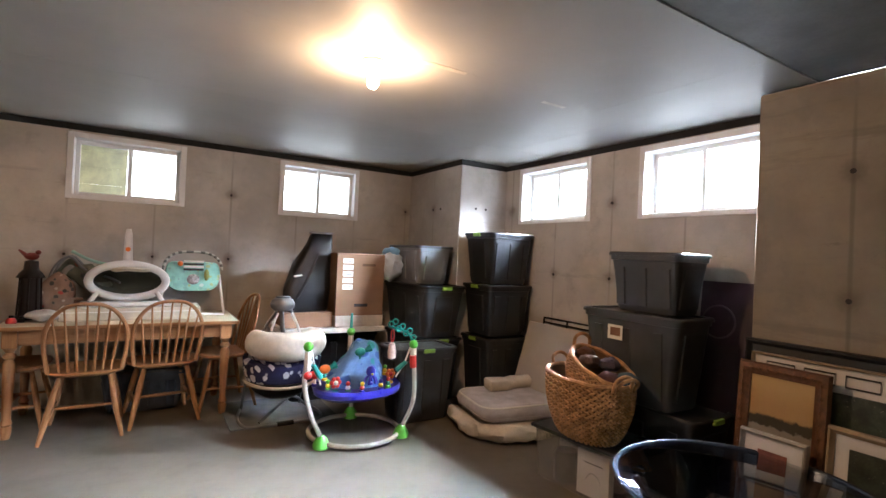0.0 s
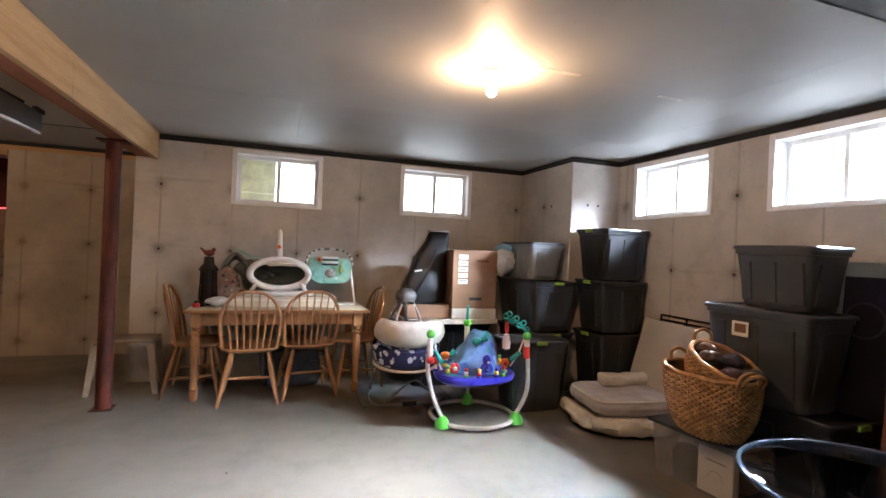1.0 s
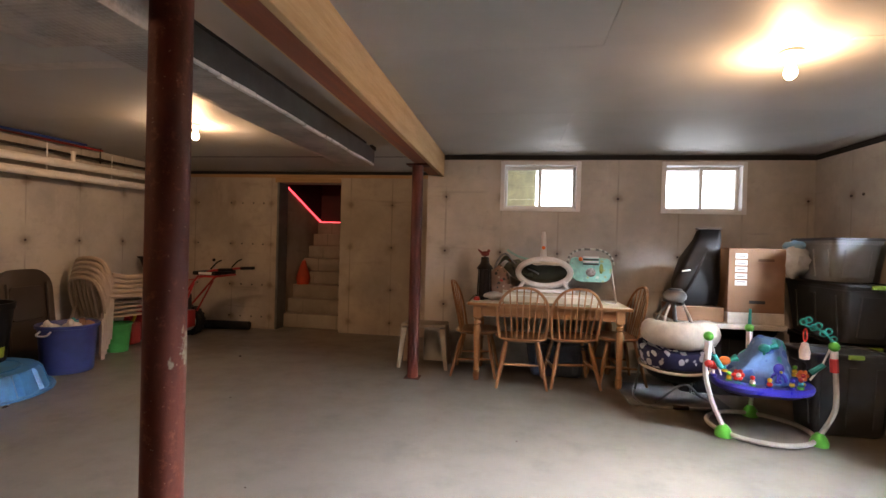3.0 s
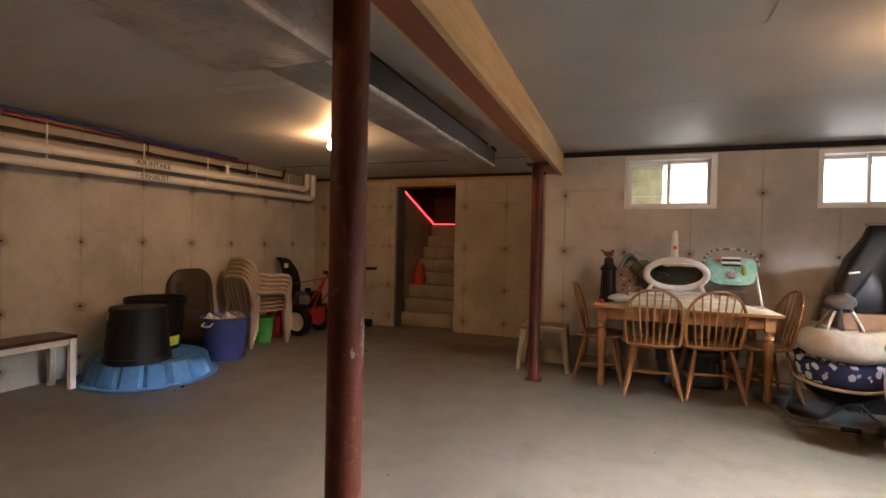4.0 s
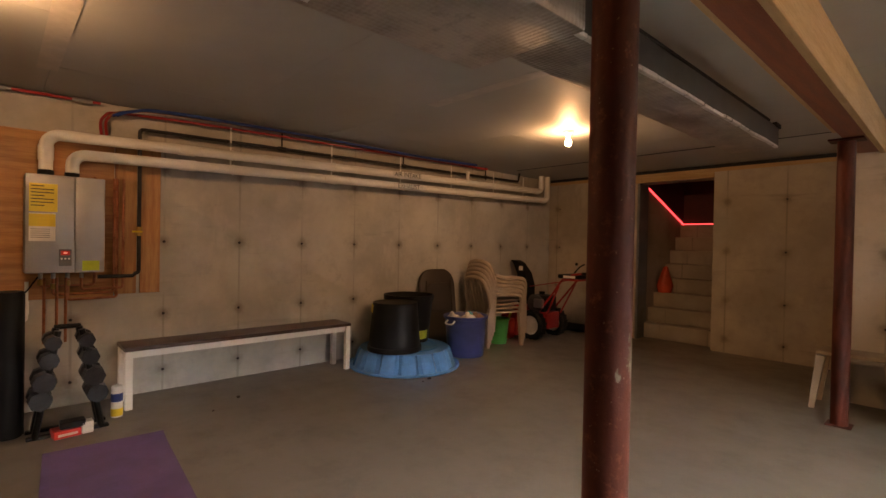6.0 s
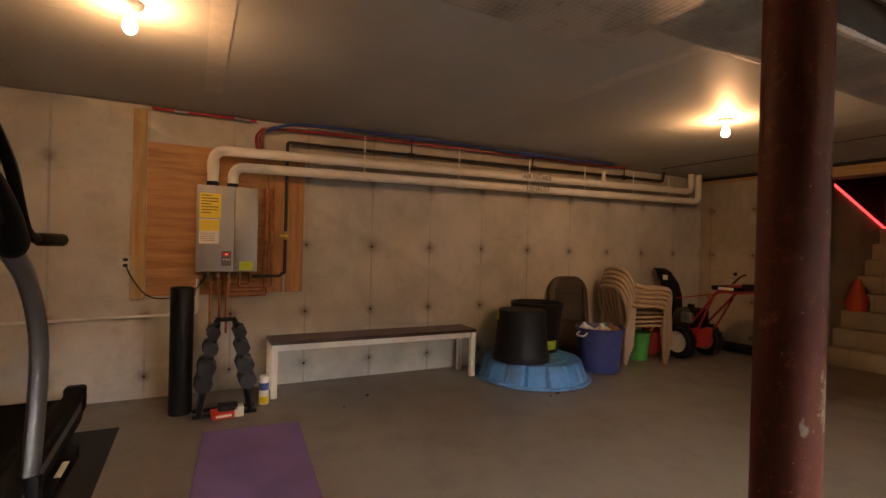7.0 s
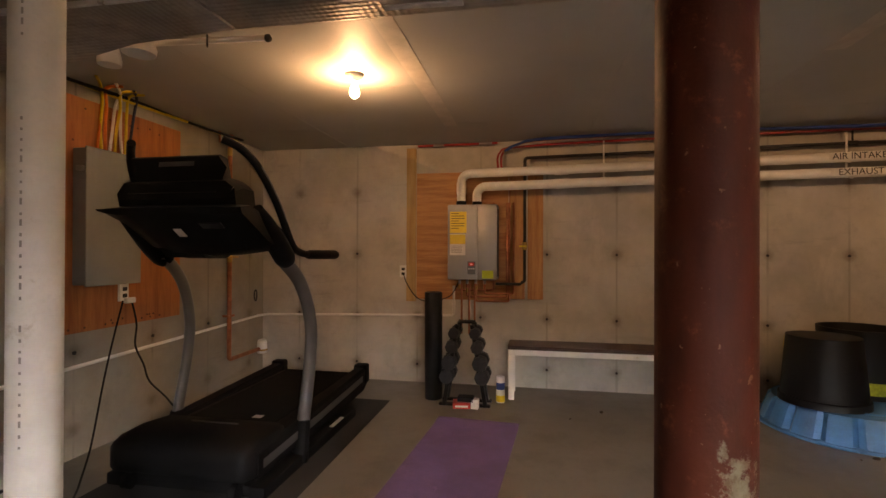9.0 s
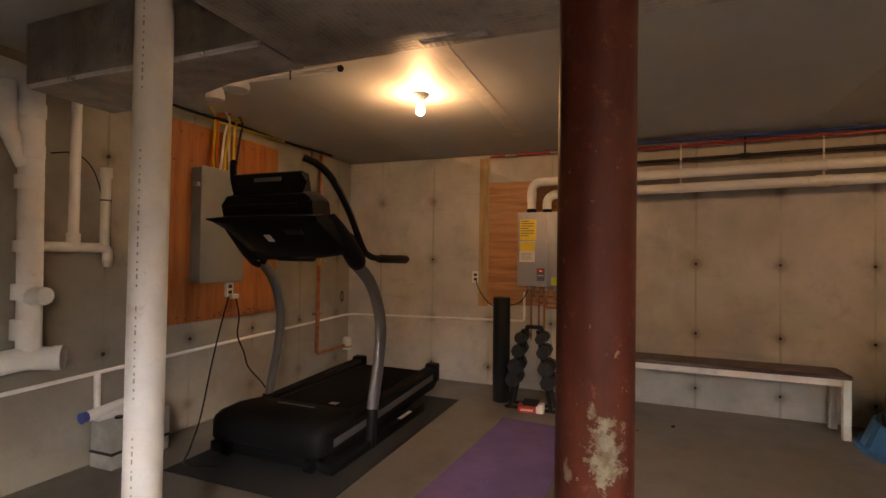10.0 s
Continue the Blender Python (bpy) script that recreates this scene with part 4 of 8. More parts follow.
# white oval seat ring with a post
_t = thing("baby_seat_ring", "white plastic baby seat with an oval ring and upright post", "baby seat", pose(-0.345, 4.57, TT + 0.093))
_ov = [(0.255 * math.cos(a), 0.02 - 0.05 * math.sin(a), 0.19 + 0.135 * math.sin(a)) for a in [2 * math.pi * k / 40 for k in range(40)]]
part("ring", tube(_ov, 0.03, 10, True), M_WHITEPL, _t, "thick white oval ring")
_b = bmesh.new()
_rg = [[(0.235 * s * math.cos(a), 0.03 + d - 0.05 * s * math.sin(a), 0.19 + 0.115 * s * math.sin(a)) for a in [2 * math.pi * k / 28 for k in range(28)]] for s, d in ((1.0, 0.0), (0.92, 0.05), (0.7, 0.09), (0.3, 0.11), (0.02, 0.11))]
add_loft(_b, _rg, cap0=False)
part("seat_net", wobble(_b, 0.006, 14), plain("dark_olive_mesh", (0.045, 0.05, 0.035), 0.8, bump=0.6), _t, "sagging dark mesh seat")
part("pad", wobble(lathe([(0, 0.0), (0.13, 0.0), (0.16, 0.02), (0.1, 0.035), (0, 0.04)], 18, Matrix.Translation((0.02, 0.0, 0.27)), 1.0, 0.55), 0.012, 18), M_FLEECE, _t)
part("post", tube([(-0.01, 0.06, 0.3), (-0.012, 0.05, 0.44), (-0.014, 0.045, 0.56), (-0.014, 0.045, 0.6)], [0.036, 0.03, 0.026, 0.016], 10), M_WHITEPL, _t)
part("emblem", cyl((-0.013, 0.022, 0.44), (-0.013, 0.014, 0.44), 0.018, seg=12), M_ORANGE, _t, "round orange emblem")
part("foot", box(-0.3, 0.3, -0.06, 0.06, 0.0, 0.032, 0.012, seg=2), M_WHITEPL, _t)
for x in (-0.2, 0.2):
    part("strut", tube([(x * 1.2, 0, 0.03), (x * 0.98, 0.03, 0.1)], 0.018, 8), M_WHITEPL, _t)

# mint bouncer with a striped arch
_t = thing("mint_bouncer", "mint jungle-print baby bouncer with a pale webbed arch", "baby bouncer", pose(0.11, 4.66, TT + 0.0005))
M_STRIPE = (plain("pale_sage_webbing", (0.5, 0.53, 0.47), 0.8), plain("grey_webbing", (0.16, 0.17, 0.16), 0.8))
_ar = [(0.222 * math.copysign(abs(math.cos(a)) ** 0.7, math.cos(a)), 0.0 + 0.06 * math.sin(a), 0.36 + 0.17 * math.sin(a) ** 0.8) for a in [math.pi * (0.02 + 0.96 * k / 22) for k in range(23)]]
for k in range(22):
    part("arch_stripe", tube([_ar[k], _ar[k + 1]], 0.011, 7), M_STRIPE[k % 2], _t)
_b = bmesh.new()
_rg = []
for s, d in ((1.0, -0.02), (1.02, 0.0), (0.9, 0.05), (0.6, 0.08), (0.2, 0.09)):
    _rg.append([((0.2 + 0.02 * math.sin(a)) * s * math.copysign(abs(math.cos(a)) ** 0.5, math.cos(a)), d + 0.05 * s * math.sin(a), 0.325 + (0.115 + 0.03 * abs(math.cos(a))) * s * math.copysign(abs(math.sin(a)) ** 0.75, math.sin(a))) for a in [2 * math.pi * k / 26 for k in range(26)]])
add_loft(_b, _rg)
part("seat_cloth", wobble(_b, 0.012, 12), M_TEALFAB, _t)
for k in range(4):
    part("striped_badge", box(-0.075, 0.075, -0.03, -0.02, 0.375 + 0.022 * k, 0.391 + 0.022 * k, 0.002), M_INK if k % 2 == 0 else M_PAPER, _t)
part("hanging_toy", ball((-0.1, -0.03, 0.43), 0.022, 10, 8), M_ORANGE, _t)
part("hanging_toy", ball((0.1, -0.035, 0.34), (0.02, 0.014, 0.05), 10, 8), plain("olive_green_cloth", (0.3, 0.36, 0.1), 0.8), _t)
part("hanging_toy", ball((0.0, -0.035, 0.3), (0.05, 0.02, 0.045), 10, 8), plain("zebra_grey_plush", (0.42, 0.4, 0.4), 0.9, var=0.6, scale=40), _t)
for x in (-1, 1):
    part("leg_tube", tube(spline([(0.2 * x, 0, 0.34), (0.22 * x, -0.01, 0.2), (0.245 * x, -0.06, 0.012)], 4), 0.011, 7), M_WHITEPL, _t)
part("rear_bar", tube([(-0.245, -0.06, 0.012), (0.245, -0.06, 0.012)], 0.011, 7), M_WHITEPL, _t)

# ---- storage totes ----
def tote(m, w, d, h, body, lid, handle, label, group, ribs=True, latch=M_LIME, ends="x"):
    """A tapered lidded tote about its base centre; latches on the short ends or the long sides."""
    th = thing("storage_tote", label, "storage tote", m, group)
    bm = bmesh.new()
    r = 0.045
    hb = h - 0.026

    def ring(s, z, g=0.0):
        return [(x, y, z) for x, y in rrect((w - 0.03) * s + g, (d - 0.03) * s + g, r)]
    add_loft(bm, [ring(0.815, 0.0, -0.02), ring(0.82, 0.012), ring(0.9, hb * 0.52), ring(0.972, hb - 0.03), ring(0.972, hb - 0.028, 0.016), ring(0.98, hb, 0.016)])
    part("body", bm, body, th)
    if ribs:
        for side in (-1, 1):
            for u in (-0.3, 0.0, 0.3):
                b2 = bmesh.new()
                z0, z1 = hb * 0.12, hb - 0.075
                y0, y1 = side * ((d - 0.03) * 0.5 * 0.838 - 0.001), side * ((d - 0.03) * 0.5 * 0.955 - 0.001)
                add_loft(b2, [[(u * w + dx, y + side * e, z) for dx, e in ((-0.035, -0.004), (0.035, -0.004), (0.028, 0.008), (-0.028, 0.008))] for y, z in ((y0, z0), (y1, z1))])
                part("rib", b2, body, th)
            b2 = bmesh.new()
            x0, x1 = side * ((w - 0.03) * 0.5 * 0.838 - 0.001), side * ((w - 0.03) * 0.5 * 0.955 - 0.001)
            add_loft(b2, [[(x + side * e, dy, z) for dy, e in ((-0.1, -0.004), (0.1, -0.004), (0.09, 0.009), (-0.09, 0.009))] for x, z in ((x0, hb * 0.12), (x1, hb - 0.075))])
            part("rib", b2, body, th)
    b2 = bmesh.new()
    for s, z in ((1, 0),):
        o1, o2, o3 = rrect(w, d, r + 0.008), rrect(w - 0.014, d - 0.014, r), rrect(w - 0.075, d - 0.075, r * 0.7)
        add_loft(b2, [[(x, y, hb) for x, y in o1], [(x, y, hb + 0.015) for x, y in o1], [(x, y, hb + 0.023) for x, y in o2], [(x, y, hb + 0.023) for x, y in o3], [(x * 0.985, y * 0.98, hb + 0.012) for x, y in o3]])
    part("lid", b2, lid, th)
    if latch is not None:
        for side in (-1, 1):
            b2 = bmesh.new()
            if ends == "x":
                add_box(b2, side * w / 2 - 0.012, side * w / 2 + 0.012, -0.05, 0.05, hb - 0.012, hb + 0.02, 0.005)
            else:
                add_box(b2, -0.05, 0.05, side * d / 2 - 0.012, side * d / 2 + 0.012, hb - 0.012, hb + 0.02, 0.005)
            part("latch", b2, latch, th, "lime green latch")
    return th


# tall stack in the corner by the bump-out
for z, h in ((0.0, 0.635), (0.636, 0.472), (1.109, 0.47)):
    tote(pose(2.585, 3.675, z + 0.0005, 0, 0, 0), 0.51, 0.47, h, M_TOTE, M_TOTE, None, "black plastic storage tote with lime latches in a corner stack", "totes in the corner", True, M_LIME, "x")
# second stack beside it
tote(pose(2.09, 4.2, 0.0005, 0, 0, 90), 0.84, 0.44, 0.6, M_TOTE, M_TOTE, None, "black plastic storage tote with lime latches under others", "totes in the corner")
tote(pose(2.085, 4.2, 0.601, 0, 0, 90), 0.9, 0.46, 0.475, M_TOTE_G, M_TOTE, None, "wide slate grey tote with lime latches in a stack", "totes in the corner")
tote(pose(2.03, 4.19, 1.0775, 0, 0, 90), 0.64, 0.4, 0.36, M_TOTE_L, M_TOTE_G, None, "pale blue-grey plastic tote on top of the stack", "totes in the corner", True, None)
# front bin and a hidden support bin
tote(pose(1.74, 3.62, 0.0005), 0.58, 0.38, 0.6, M_TOTE_G, M_TOTE_G, None, "large slate grey tote standing on the concrete floor", "totes in the corner", True, M_LIME, "y")
tote(pose(1.25, 4.55, 0.0005), 0.9, 0.52, 0.625, M_TOTE, M_TOTE, None, "black tote under the cardboard boxes", "totes in the corner", True, None)
# clear bag with blue things on the grey tote
_b = ball((0, 0, 0.15), (0.11, 0.13, 0.15), 18, 12)
_t = thing("clear_plastic_bag", "clear plastic bag with pale blue contents wedged on the totes", "bag", pose(1.76, 4.27, 1.09))
part("film", wobble(_b, 0.03, 16), plain("milky_film", (0.62, 0.68, 0.76), 0.2, bump=0.5), _t)
part("contents", wobble(ball((0.0, 0.0, 0.27), (0.08, 0.1, 0.05), 14, 8), 0.02, 20), plain("sky_blue_film", (0.2, 0.4, 0.62), 0.4), _t)

# boxes and the black bag on the support
_t = thing("foam_board", "white laminate board lying under the boxes", "board", pose(1.26, 4.45, 0.627))
part("panel", box(-0.52, 0.42, -0.28, 0.28, 0, 0.045, 0.004), plain("white_laminate", (0.66, 0.62, 0.57), 0.6), _t)


def carton(m, w, d, h, label, mat=M_CARD, marks=True):
    th = thing("cardboard_box", label, "cardboard box", m, "boxes by the totes")
    part("carton", box(-w / 2, w / 2, -d / 2, d / 2, 0, h, 0.004), mat, th)
    part("flap_seam", box(-w / 2 + 0.005, w / 2 - 0.005, -0.002, 0.002, h + 0.0003, h + 0.0018), M_INK, th)
    part("tape", box(-w / 2 - 0.001, w / 2 + 0.001, -0.025, 0.025, h + 0.002, h + 0.003), plain("clear_tape", (0.42, 0.27, 0.15), 0.25) if "clear_tape" not in bpy.data.materials else bpy.data.materials["clear_tape"], th)
    if marks:
        for k in range(5):
            part("paper_label", box(-w * 0.38, -w * 0.17, -d / 2 - 0.002, -d / 2 - 0.0005, h * (0.42 + 0.105 * k), h * (0.5 + 0.105 * k)), M_PAPER, th)
        for k, z in enumerate((0.47, 0.55, 0.66, 0.76, 0.87)):
            part("print_bar", box(-w * 0.35, -w * 0.2, -d / 2 - 0.003, -d / 2 - 0.0021, h * z, h * (z + 0.012)), M_INK, th)
        part("print_bar", box(w * 0.02, w * 0.3, -d / 2 - 0.0015, -d / 2 - 0.0005, h * 0.8, h * 0.84), plain("brown_print", (0.12, 0.06, 0.03), 0.8), th)
        part("print_bar", box(-w * 0.12, w * 0.16, -d / 2 - 0.0015, -d / 2 - 0.0005, h * 0.14, h * 0.19), M_INK, th)
    return th


carton(pose(1.44, 4.42, 0.7725), 0.46, 0.42, 0.56, "tall brown cardboard box with white shipping labels", marks=True)
_t = carton(pose(1.44, 4.42, 0.673), 0.46, 0.44, 0.099, "flat white carton under a tall cardboard box", plain("white_carton", (0.6, 0.55, 0.5), 0.8), False)
carton(pose(0.99, 4.42, 0.673), 0.42, 0.36, 0.13, "low brown cardboard box under the black bag", M_CARD, False)
_t = thing("black_duffel", "tall black nylon bag leaning on a cardboard box", "bag", pose(1.0, 4.4, 0.8035) @ Matrix.Diagonal((1.22, 1.1, 1.0, 1.0)))
_b = bmesh.new()
_rings = []
for z, w, d, x, y in ((0, 0.30, 0.17, -0.01, 0), (0.02, 0.33, 0.2, -0.01, 0), (0.2, 0.31, 0.19, 0.0, 0.01), (0.42, 0.26, 0.16, 0.05, 0.03), (0.6, 0.2, 0.11, 0.085, 0.05), (0.69, 0.17, 0.06, 0.1, 0.055), (0.705, 0.15, 0.03, 0.105, 0.055)):
    _rings.append([(px + x, py + y, z) for px, py in rrect(w, d, min(w, d) * 0.3, 4)])
add_loft(_b, _rings)
part("bag_body", wobble(_b, 0.035, 7), M_BLKCLOTH, _t)
part("top_fold", wobble(box(0.02, 0.19, 0.02, 0.09, 0.695, 0.712, 0.006, seg=2), 0.006, 20), plain("grey_lining", (0.3, 0.3, 0.32), 0.6), _t)
part("brand_bar", box(-0.07, -0.01, -0.112, -0.106, 0.3, 0.314), M_PAPER, _t, "small white printed bar", Matrix.Rotation(radians(-12), 4, "Y") @ Matrix.Translation((0.02, 0.015, 0.02)))
part("strap", tube(spline([(-0.1, -0.09, 0.1), (-0.02, -0.115, 0.3), (0.06, -0.07, 0.52)], 5), 0.012, 6, flat=0.4), M_BLKCLOTH, _t)

tote(pose(-0.2, 4.74, 0.0005), 0.62, 0.36, 0.34, plain("dusk_blue_plastic", (0.05, 0.065, 0.1), 0.45), M_TOTE_G, None, "dusky blue storage tote under the dining table", "totes in the corner", True, None)
# ---- infant swing with pillow ----
sw = thing("infant_swing", "infant swing on a bent steel frame with a navy leaf-print seat", "baby swing", pose(0.72, 3.98, 0) @ Matrix.Diagonal((0.88, 1.0, 1.0, 1.0)))
part("floor_frame", tube(spline([(-0.28, 0.32, 0.013), (-0.34, 0.1, 0.013), (-0.32, -0.1, 0.013), (-0.18, -0.14, 0.013), (0.16, -0.13, 0.013), (0.34, -0.08, 0.013), (0.36, 0.1, 0.013), (0.3, 0.32, 0.013)], 5), 0.013, 8), M_GREYTUBE, sw)
part("rubber_sleeve", tube([(-0.06, -0.1385, 0.014), (0.08, -0.135, 0.014)], 0.019, 8), M_BLKPL, sw)
for x in (-1, 1):
    part("upright", tube(spline([(0.27 * x, 0.32, 0.02), (0.25 * x, 0.22, 0.3), (0.17 * x, 0.1, 0.66), (0.05 * x, 0.02, 0.88)], 6), 0.012, 8), M_GREYTUBE, sw)
part("motor_head", lathe([(0, 0.86), (0.06, 0.865), (0.085, 0.89), (0.09, 0.92), (0.075, 0.95), (0.05, 0.965), (0, 0.97)], 22, Matrix.Translation((-0.03, -0.02, 0)), 1.2, 0.9), plain("silver_plastic", (0.2, 0.2, 0.21), 0.3, 0.5), sw)
part("control_panel", lathe([(0, 0.966), (0.055, 0.966), (0.05, 0.976), (0, 0.978)], 18, Matrix.Translation((-0.03, -0.03, 0)), 1.2, 0.9), plain("dark_panel", (0.05, 0.07, 0.09), 0.3), sw)
part("neck", tube([(-0.03, 0, 0.86), (-0.02, -0.01, 0.74), (0, 0, 0.66)], 0.02, 8), M_GREYTUBE, sw)
_b = bmesh.new()
_rings = []
for s, z in ((0.35, 0.235), (0.6, 0.25), (0.86, 0.33), (0.98, 0.42), (1.0, 0.5), (0.9, 0.52), (0.7, 0.46), (0.3, 0.4)):
    _rings.append([(0.34 * s * math.cos(a), 0.02 + 0.26 * s * math.sin(a) - 0.03 * z, z + 0.03 * math.sin(a)) for a in [2 * math.pi * k / 26 for k in range(26)]])
add_loft(_b, _rings)
part("seat_pad", wobble(_b, 0.012, 10), M_NAVY, sw, "navy leaf-print padded seat")
part("seat_shell", lathe([(0, 0.2), (0.16, 0.205), (0.24, 0.25), (0.3, 0.33), (0.29, 0.335), (0, 0.3)], 24, None, 1.0, 0.8), M_BLKPL, sw, "black seat shell")
part("seat_trim", tube([(0.315 * math.cos(a), 0.015 + 0.24 * math.sin(a), 0.335 + 0.03 * math.sin(a)) for a in [2 * math.pi * k / 36 for k in range(36)]], 0.014, 7, True), plain("cream_trim", (0.5, 0.44, 0.35), 0.8), sw)
for x in (-1, 1):
    part("hanger", tube(spline([(0.06 * x, 0.0, 0.84), (0.11 * x, -0.03, 0.74), (0.13 * x, -0.05, 0.66)], 4), 0.011, 7), M_WHITEPL, sw)
part("crossbar", tube(spline([(-0.2, -0.1, 0.03), (0.1, 0.05, 0.16), (0.3, 0.15, 0.03)], 5), 0.011, 7), M_GREYTUBE, sw)
_t = thing("nursing_pillow", "plump cream fleece horseshoe pillow lying on the swing", "pillow", pose(0.725, 3.93, 0.5) @ Matrix.Diagonal((0.86, 1.0, 1.05, 1.0)))
_u = [(-0.16, 0.14, 0.11), (-0.245, 0.06, 0.115), (-0.24, -0.06, 0.115), (-0.14, -0.15, 0.11), (0.0, -0.175, 0.105), (0.14, -0.15, 0.11), (0.25, -0.06, 0.115), (0.25, 0.06, 0.12), (0.17, 0.15, 0.11)]
_s = spline(_u, 4)
_k = len(_s)
part("cushion", wobble(tube(_s, [0.05 + 0.055 * math.sin(math.pi * min(1, max(0, (i + 1.5) / (_k + 2)))) ** 0.5 for i in range(_k)], 14), 0.008, 14), M_FLEECE, _t)
_t = thing("floor_mat", "thin dark grey play mat under the swing", "mat", pose(0.74, 4.0, 0))
part("mat", wobble(box(-0.4, 0.42, -0.14, 0.55, 0.0006, 0.008, 0.003), 0.003, 6), plain("grey_felt", (0.15, 0.155, 0.16), 0.95, bump=0.5), _t)

# ---- baby jumper with a toy tray ----
jp = thing("baby_jumper", "baby jumper with white tube frame, green joints and blue toy tray", "baby jumper", pose(1.12, 3.5, 0))
R0 = 0.33
FEET = [(-0.28, -0.19), (0.31, -0.23), (0.12, 0.31)]
TOPS = [(-0.4, -0.2, 0.70), (0.4, -0.2, 0.67), (0.09, 0.3, 0.70)]
part("base_ring", tube([(0.02 + R0 * math.cos(a), -0.03 + R0 * math.sin(a), 0.028) for a in [2 * math.pi * k / 48 for k in range(48)]], 0.016, 9, True), plain("grey_white_tube", (0.52, 0.52, 0.5), 0.35), jp)
for (x, y), (tx, ty, tz) in zip(FEET, TOPS):
    f = part("foot", lathe([(0, 0), (0.055, 0), (0.058, 0.02), (0.045, 0.055), (0.022, 0.085), (0, 0.09)], 16, Matrix.Translation((x, y, 0.0005))), M_GREEN, jp, "leaf green foot")
    up = spline([(x, y, 0.06), (x * 1.18 + (tx - x) * 0.3, y * 1.05, 0.25), (tx * 1.04, ty, 0.46), (tx, ty, tz - 0.05)], 6)
    part("upright", tube(up, 0.0165, 9), bpy.data.materials["grey_white_tube"], jp)
    part("sleeve", tube([(tx * 1.01, ty, tz - 0.16), (tx, ty, tz - 0.03)], 0.023, 9), M_WHITEPL, jp)
    part("top_ball", ball((tx, ty, tz), 0.034, 14, 10), M_GREEN, jp, "leaf green top ball")
    ex, ey = tx * 0.72, ty * 0.72
    part("strap", tube([(tx * 0.95, ty * 0.95, tz - 0.02), ((tx + ex) / 2, (ty + ey) / 2, tz - 0.14), (ex, ey, 0.42)], 0.007, 6), M_WHITEPL, jp)
    part("spring_cover", tube([((tx * 0.6 + ex * 0.4), (ty * 0.6 + ey * 0.4), tz - 0.13), (ex * 1.01, ey * 1.01, 0.47)], [0.016, 0.021], 8), M_TEAL, jp, "teal spring sleeve")
_b = bmesh.new()
_rings = []
for s, z in ((0.55, 0.30), (0.8, 0.295), (0.97, 0.325), (1.0, 0.355), (0.97, 0.375), (0.62, 0.372), (0.5, 0.36)):
    _rings.append([((0.33 + 0.035 * math.cos(3 * a + 0.6)) * s * math.cos(a), (0.29 + 0.035 * math.cos(3 * a + 0.6)) * s * math.sin(a) - 0.02, z + 0.012 * math.sin(2 * a) * s) for a in [2 * math.pi * k / 48 for k in range(48)]])
add_loft(_b, _rings)
part("toy_tray", _b, M_BLUE, jp, "glossy royal blue toy tray")
_b = bmesh.new()
_rings = []
for s, z, dy in ((0.7, 0.27, 0), (1.0, 0.33, 0), (1.1, 0.37, 0), (1.12, 0.41, 0), (1.05, 0.45, 0.015), (0.94, 0.49, 0.035), (0.8, 0.53, 0.06), (0.68, 0.57, 0.075), (0.56, 0.61, 0.09), (0.46, 0.645, 0.1), (0.34, 0.665, 0.1), (0.16, 0.67, 0.1)):
    _rings.append([(0.185 * s * math.cos(a) + 0.02 + 0.9 * dy, dy * 0.5 + 0.16 * s * math.sin(a), z) for a in [2 * math.pi * k / 40 for k in range(40)]])
add_loft(_b, _rings)
part("cloth_seat", wobble(wobble(_b, 0.03, 9), 0.018, 26), M_SEATFAB, jp, "rumpled sea-print cloth seat")


def toy(kind, x, y, z, mats):
    t = part("toy", lathe([(0, 0), (0.02, 0), (0.022, 0.018), (0, 0.02)], 10), mats[0], jp, "", pose(x, y, z))
    if kind == "bead":
        part("bead", ball((0, 0, 0.034), 0.018, 10, 7), mats[1], t)
        part("bead", ball((0, 0, 0.062), 0.016, 10, 7), mats[2], t)
    elif kind == "octopus":
        part("head", ball((0, 0, 0.095), (0.036, 0.03, 0.04), 14, 9), mats[1], t)
        for k in range(6):
            a = math.pi * k / 3
            part("arm", tube(spline([(0.01 * math.cos(a), 0.01 * math.sin(a), 0.07), (0.04 * math.cos(a), 0.035 * math.sin(a), 0.045), (0.05 * math.cos(a), 0.045 * math.sin(a), 0.014)], 3), 0.009, 6), mats[1], t)
        part("beak", cyl((0, -0.028, 0.082), (0, -0.04, 0.078), 0.01, 0.004, 8), mats[2], t)
    elif kind == "flower":
        for k in range(6):
            a = math.pi * k / 3
            part("petal", ball((0.027 * math.cos(a), 0, 0.07 + 0.027 * math.sin(a)), (0.017, 0.012, 0.017), 8, 6), mats[1], t)
        part("centre", ball((0, -0.006, 0.07), 0.017, 10, 7), mats[2], t)
    elif kind == "fish":
        part("head", ball((0, 0, 0.08), (0.042, 0.024, 0.032), 12, 8), mats[1], t)
        part("tail", cyl((0.035, 0, 0.085), (0.08, 0, 0.105), 0.012, 0.03, 8), mats[2], t)
        part("stalk", cyl((0, 0, 0.015), (0, 0, 0.06), 0.009, seg=8), mats[2], t)


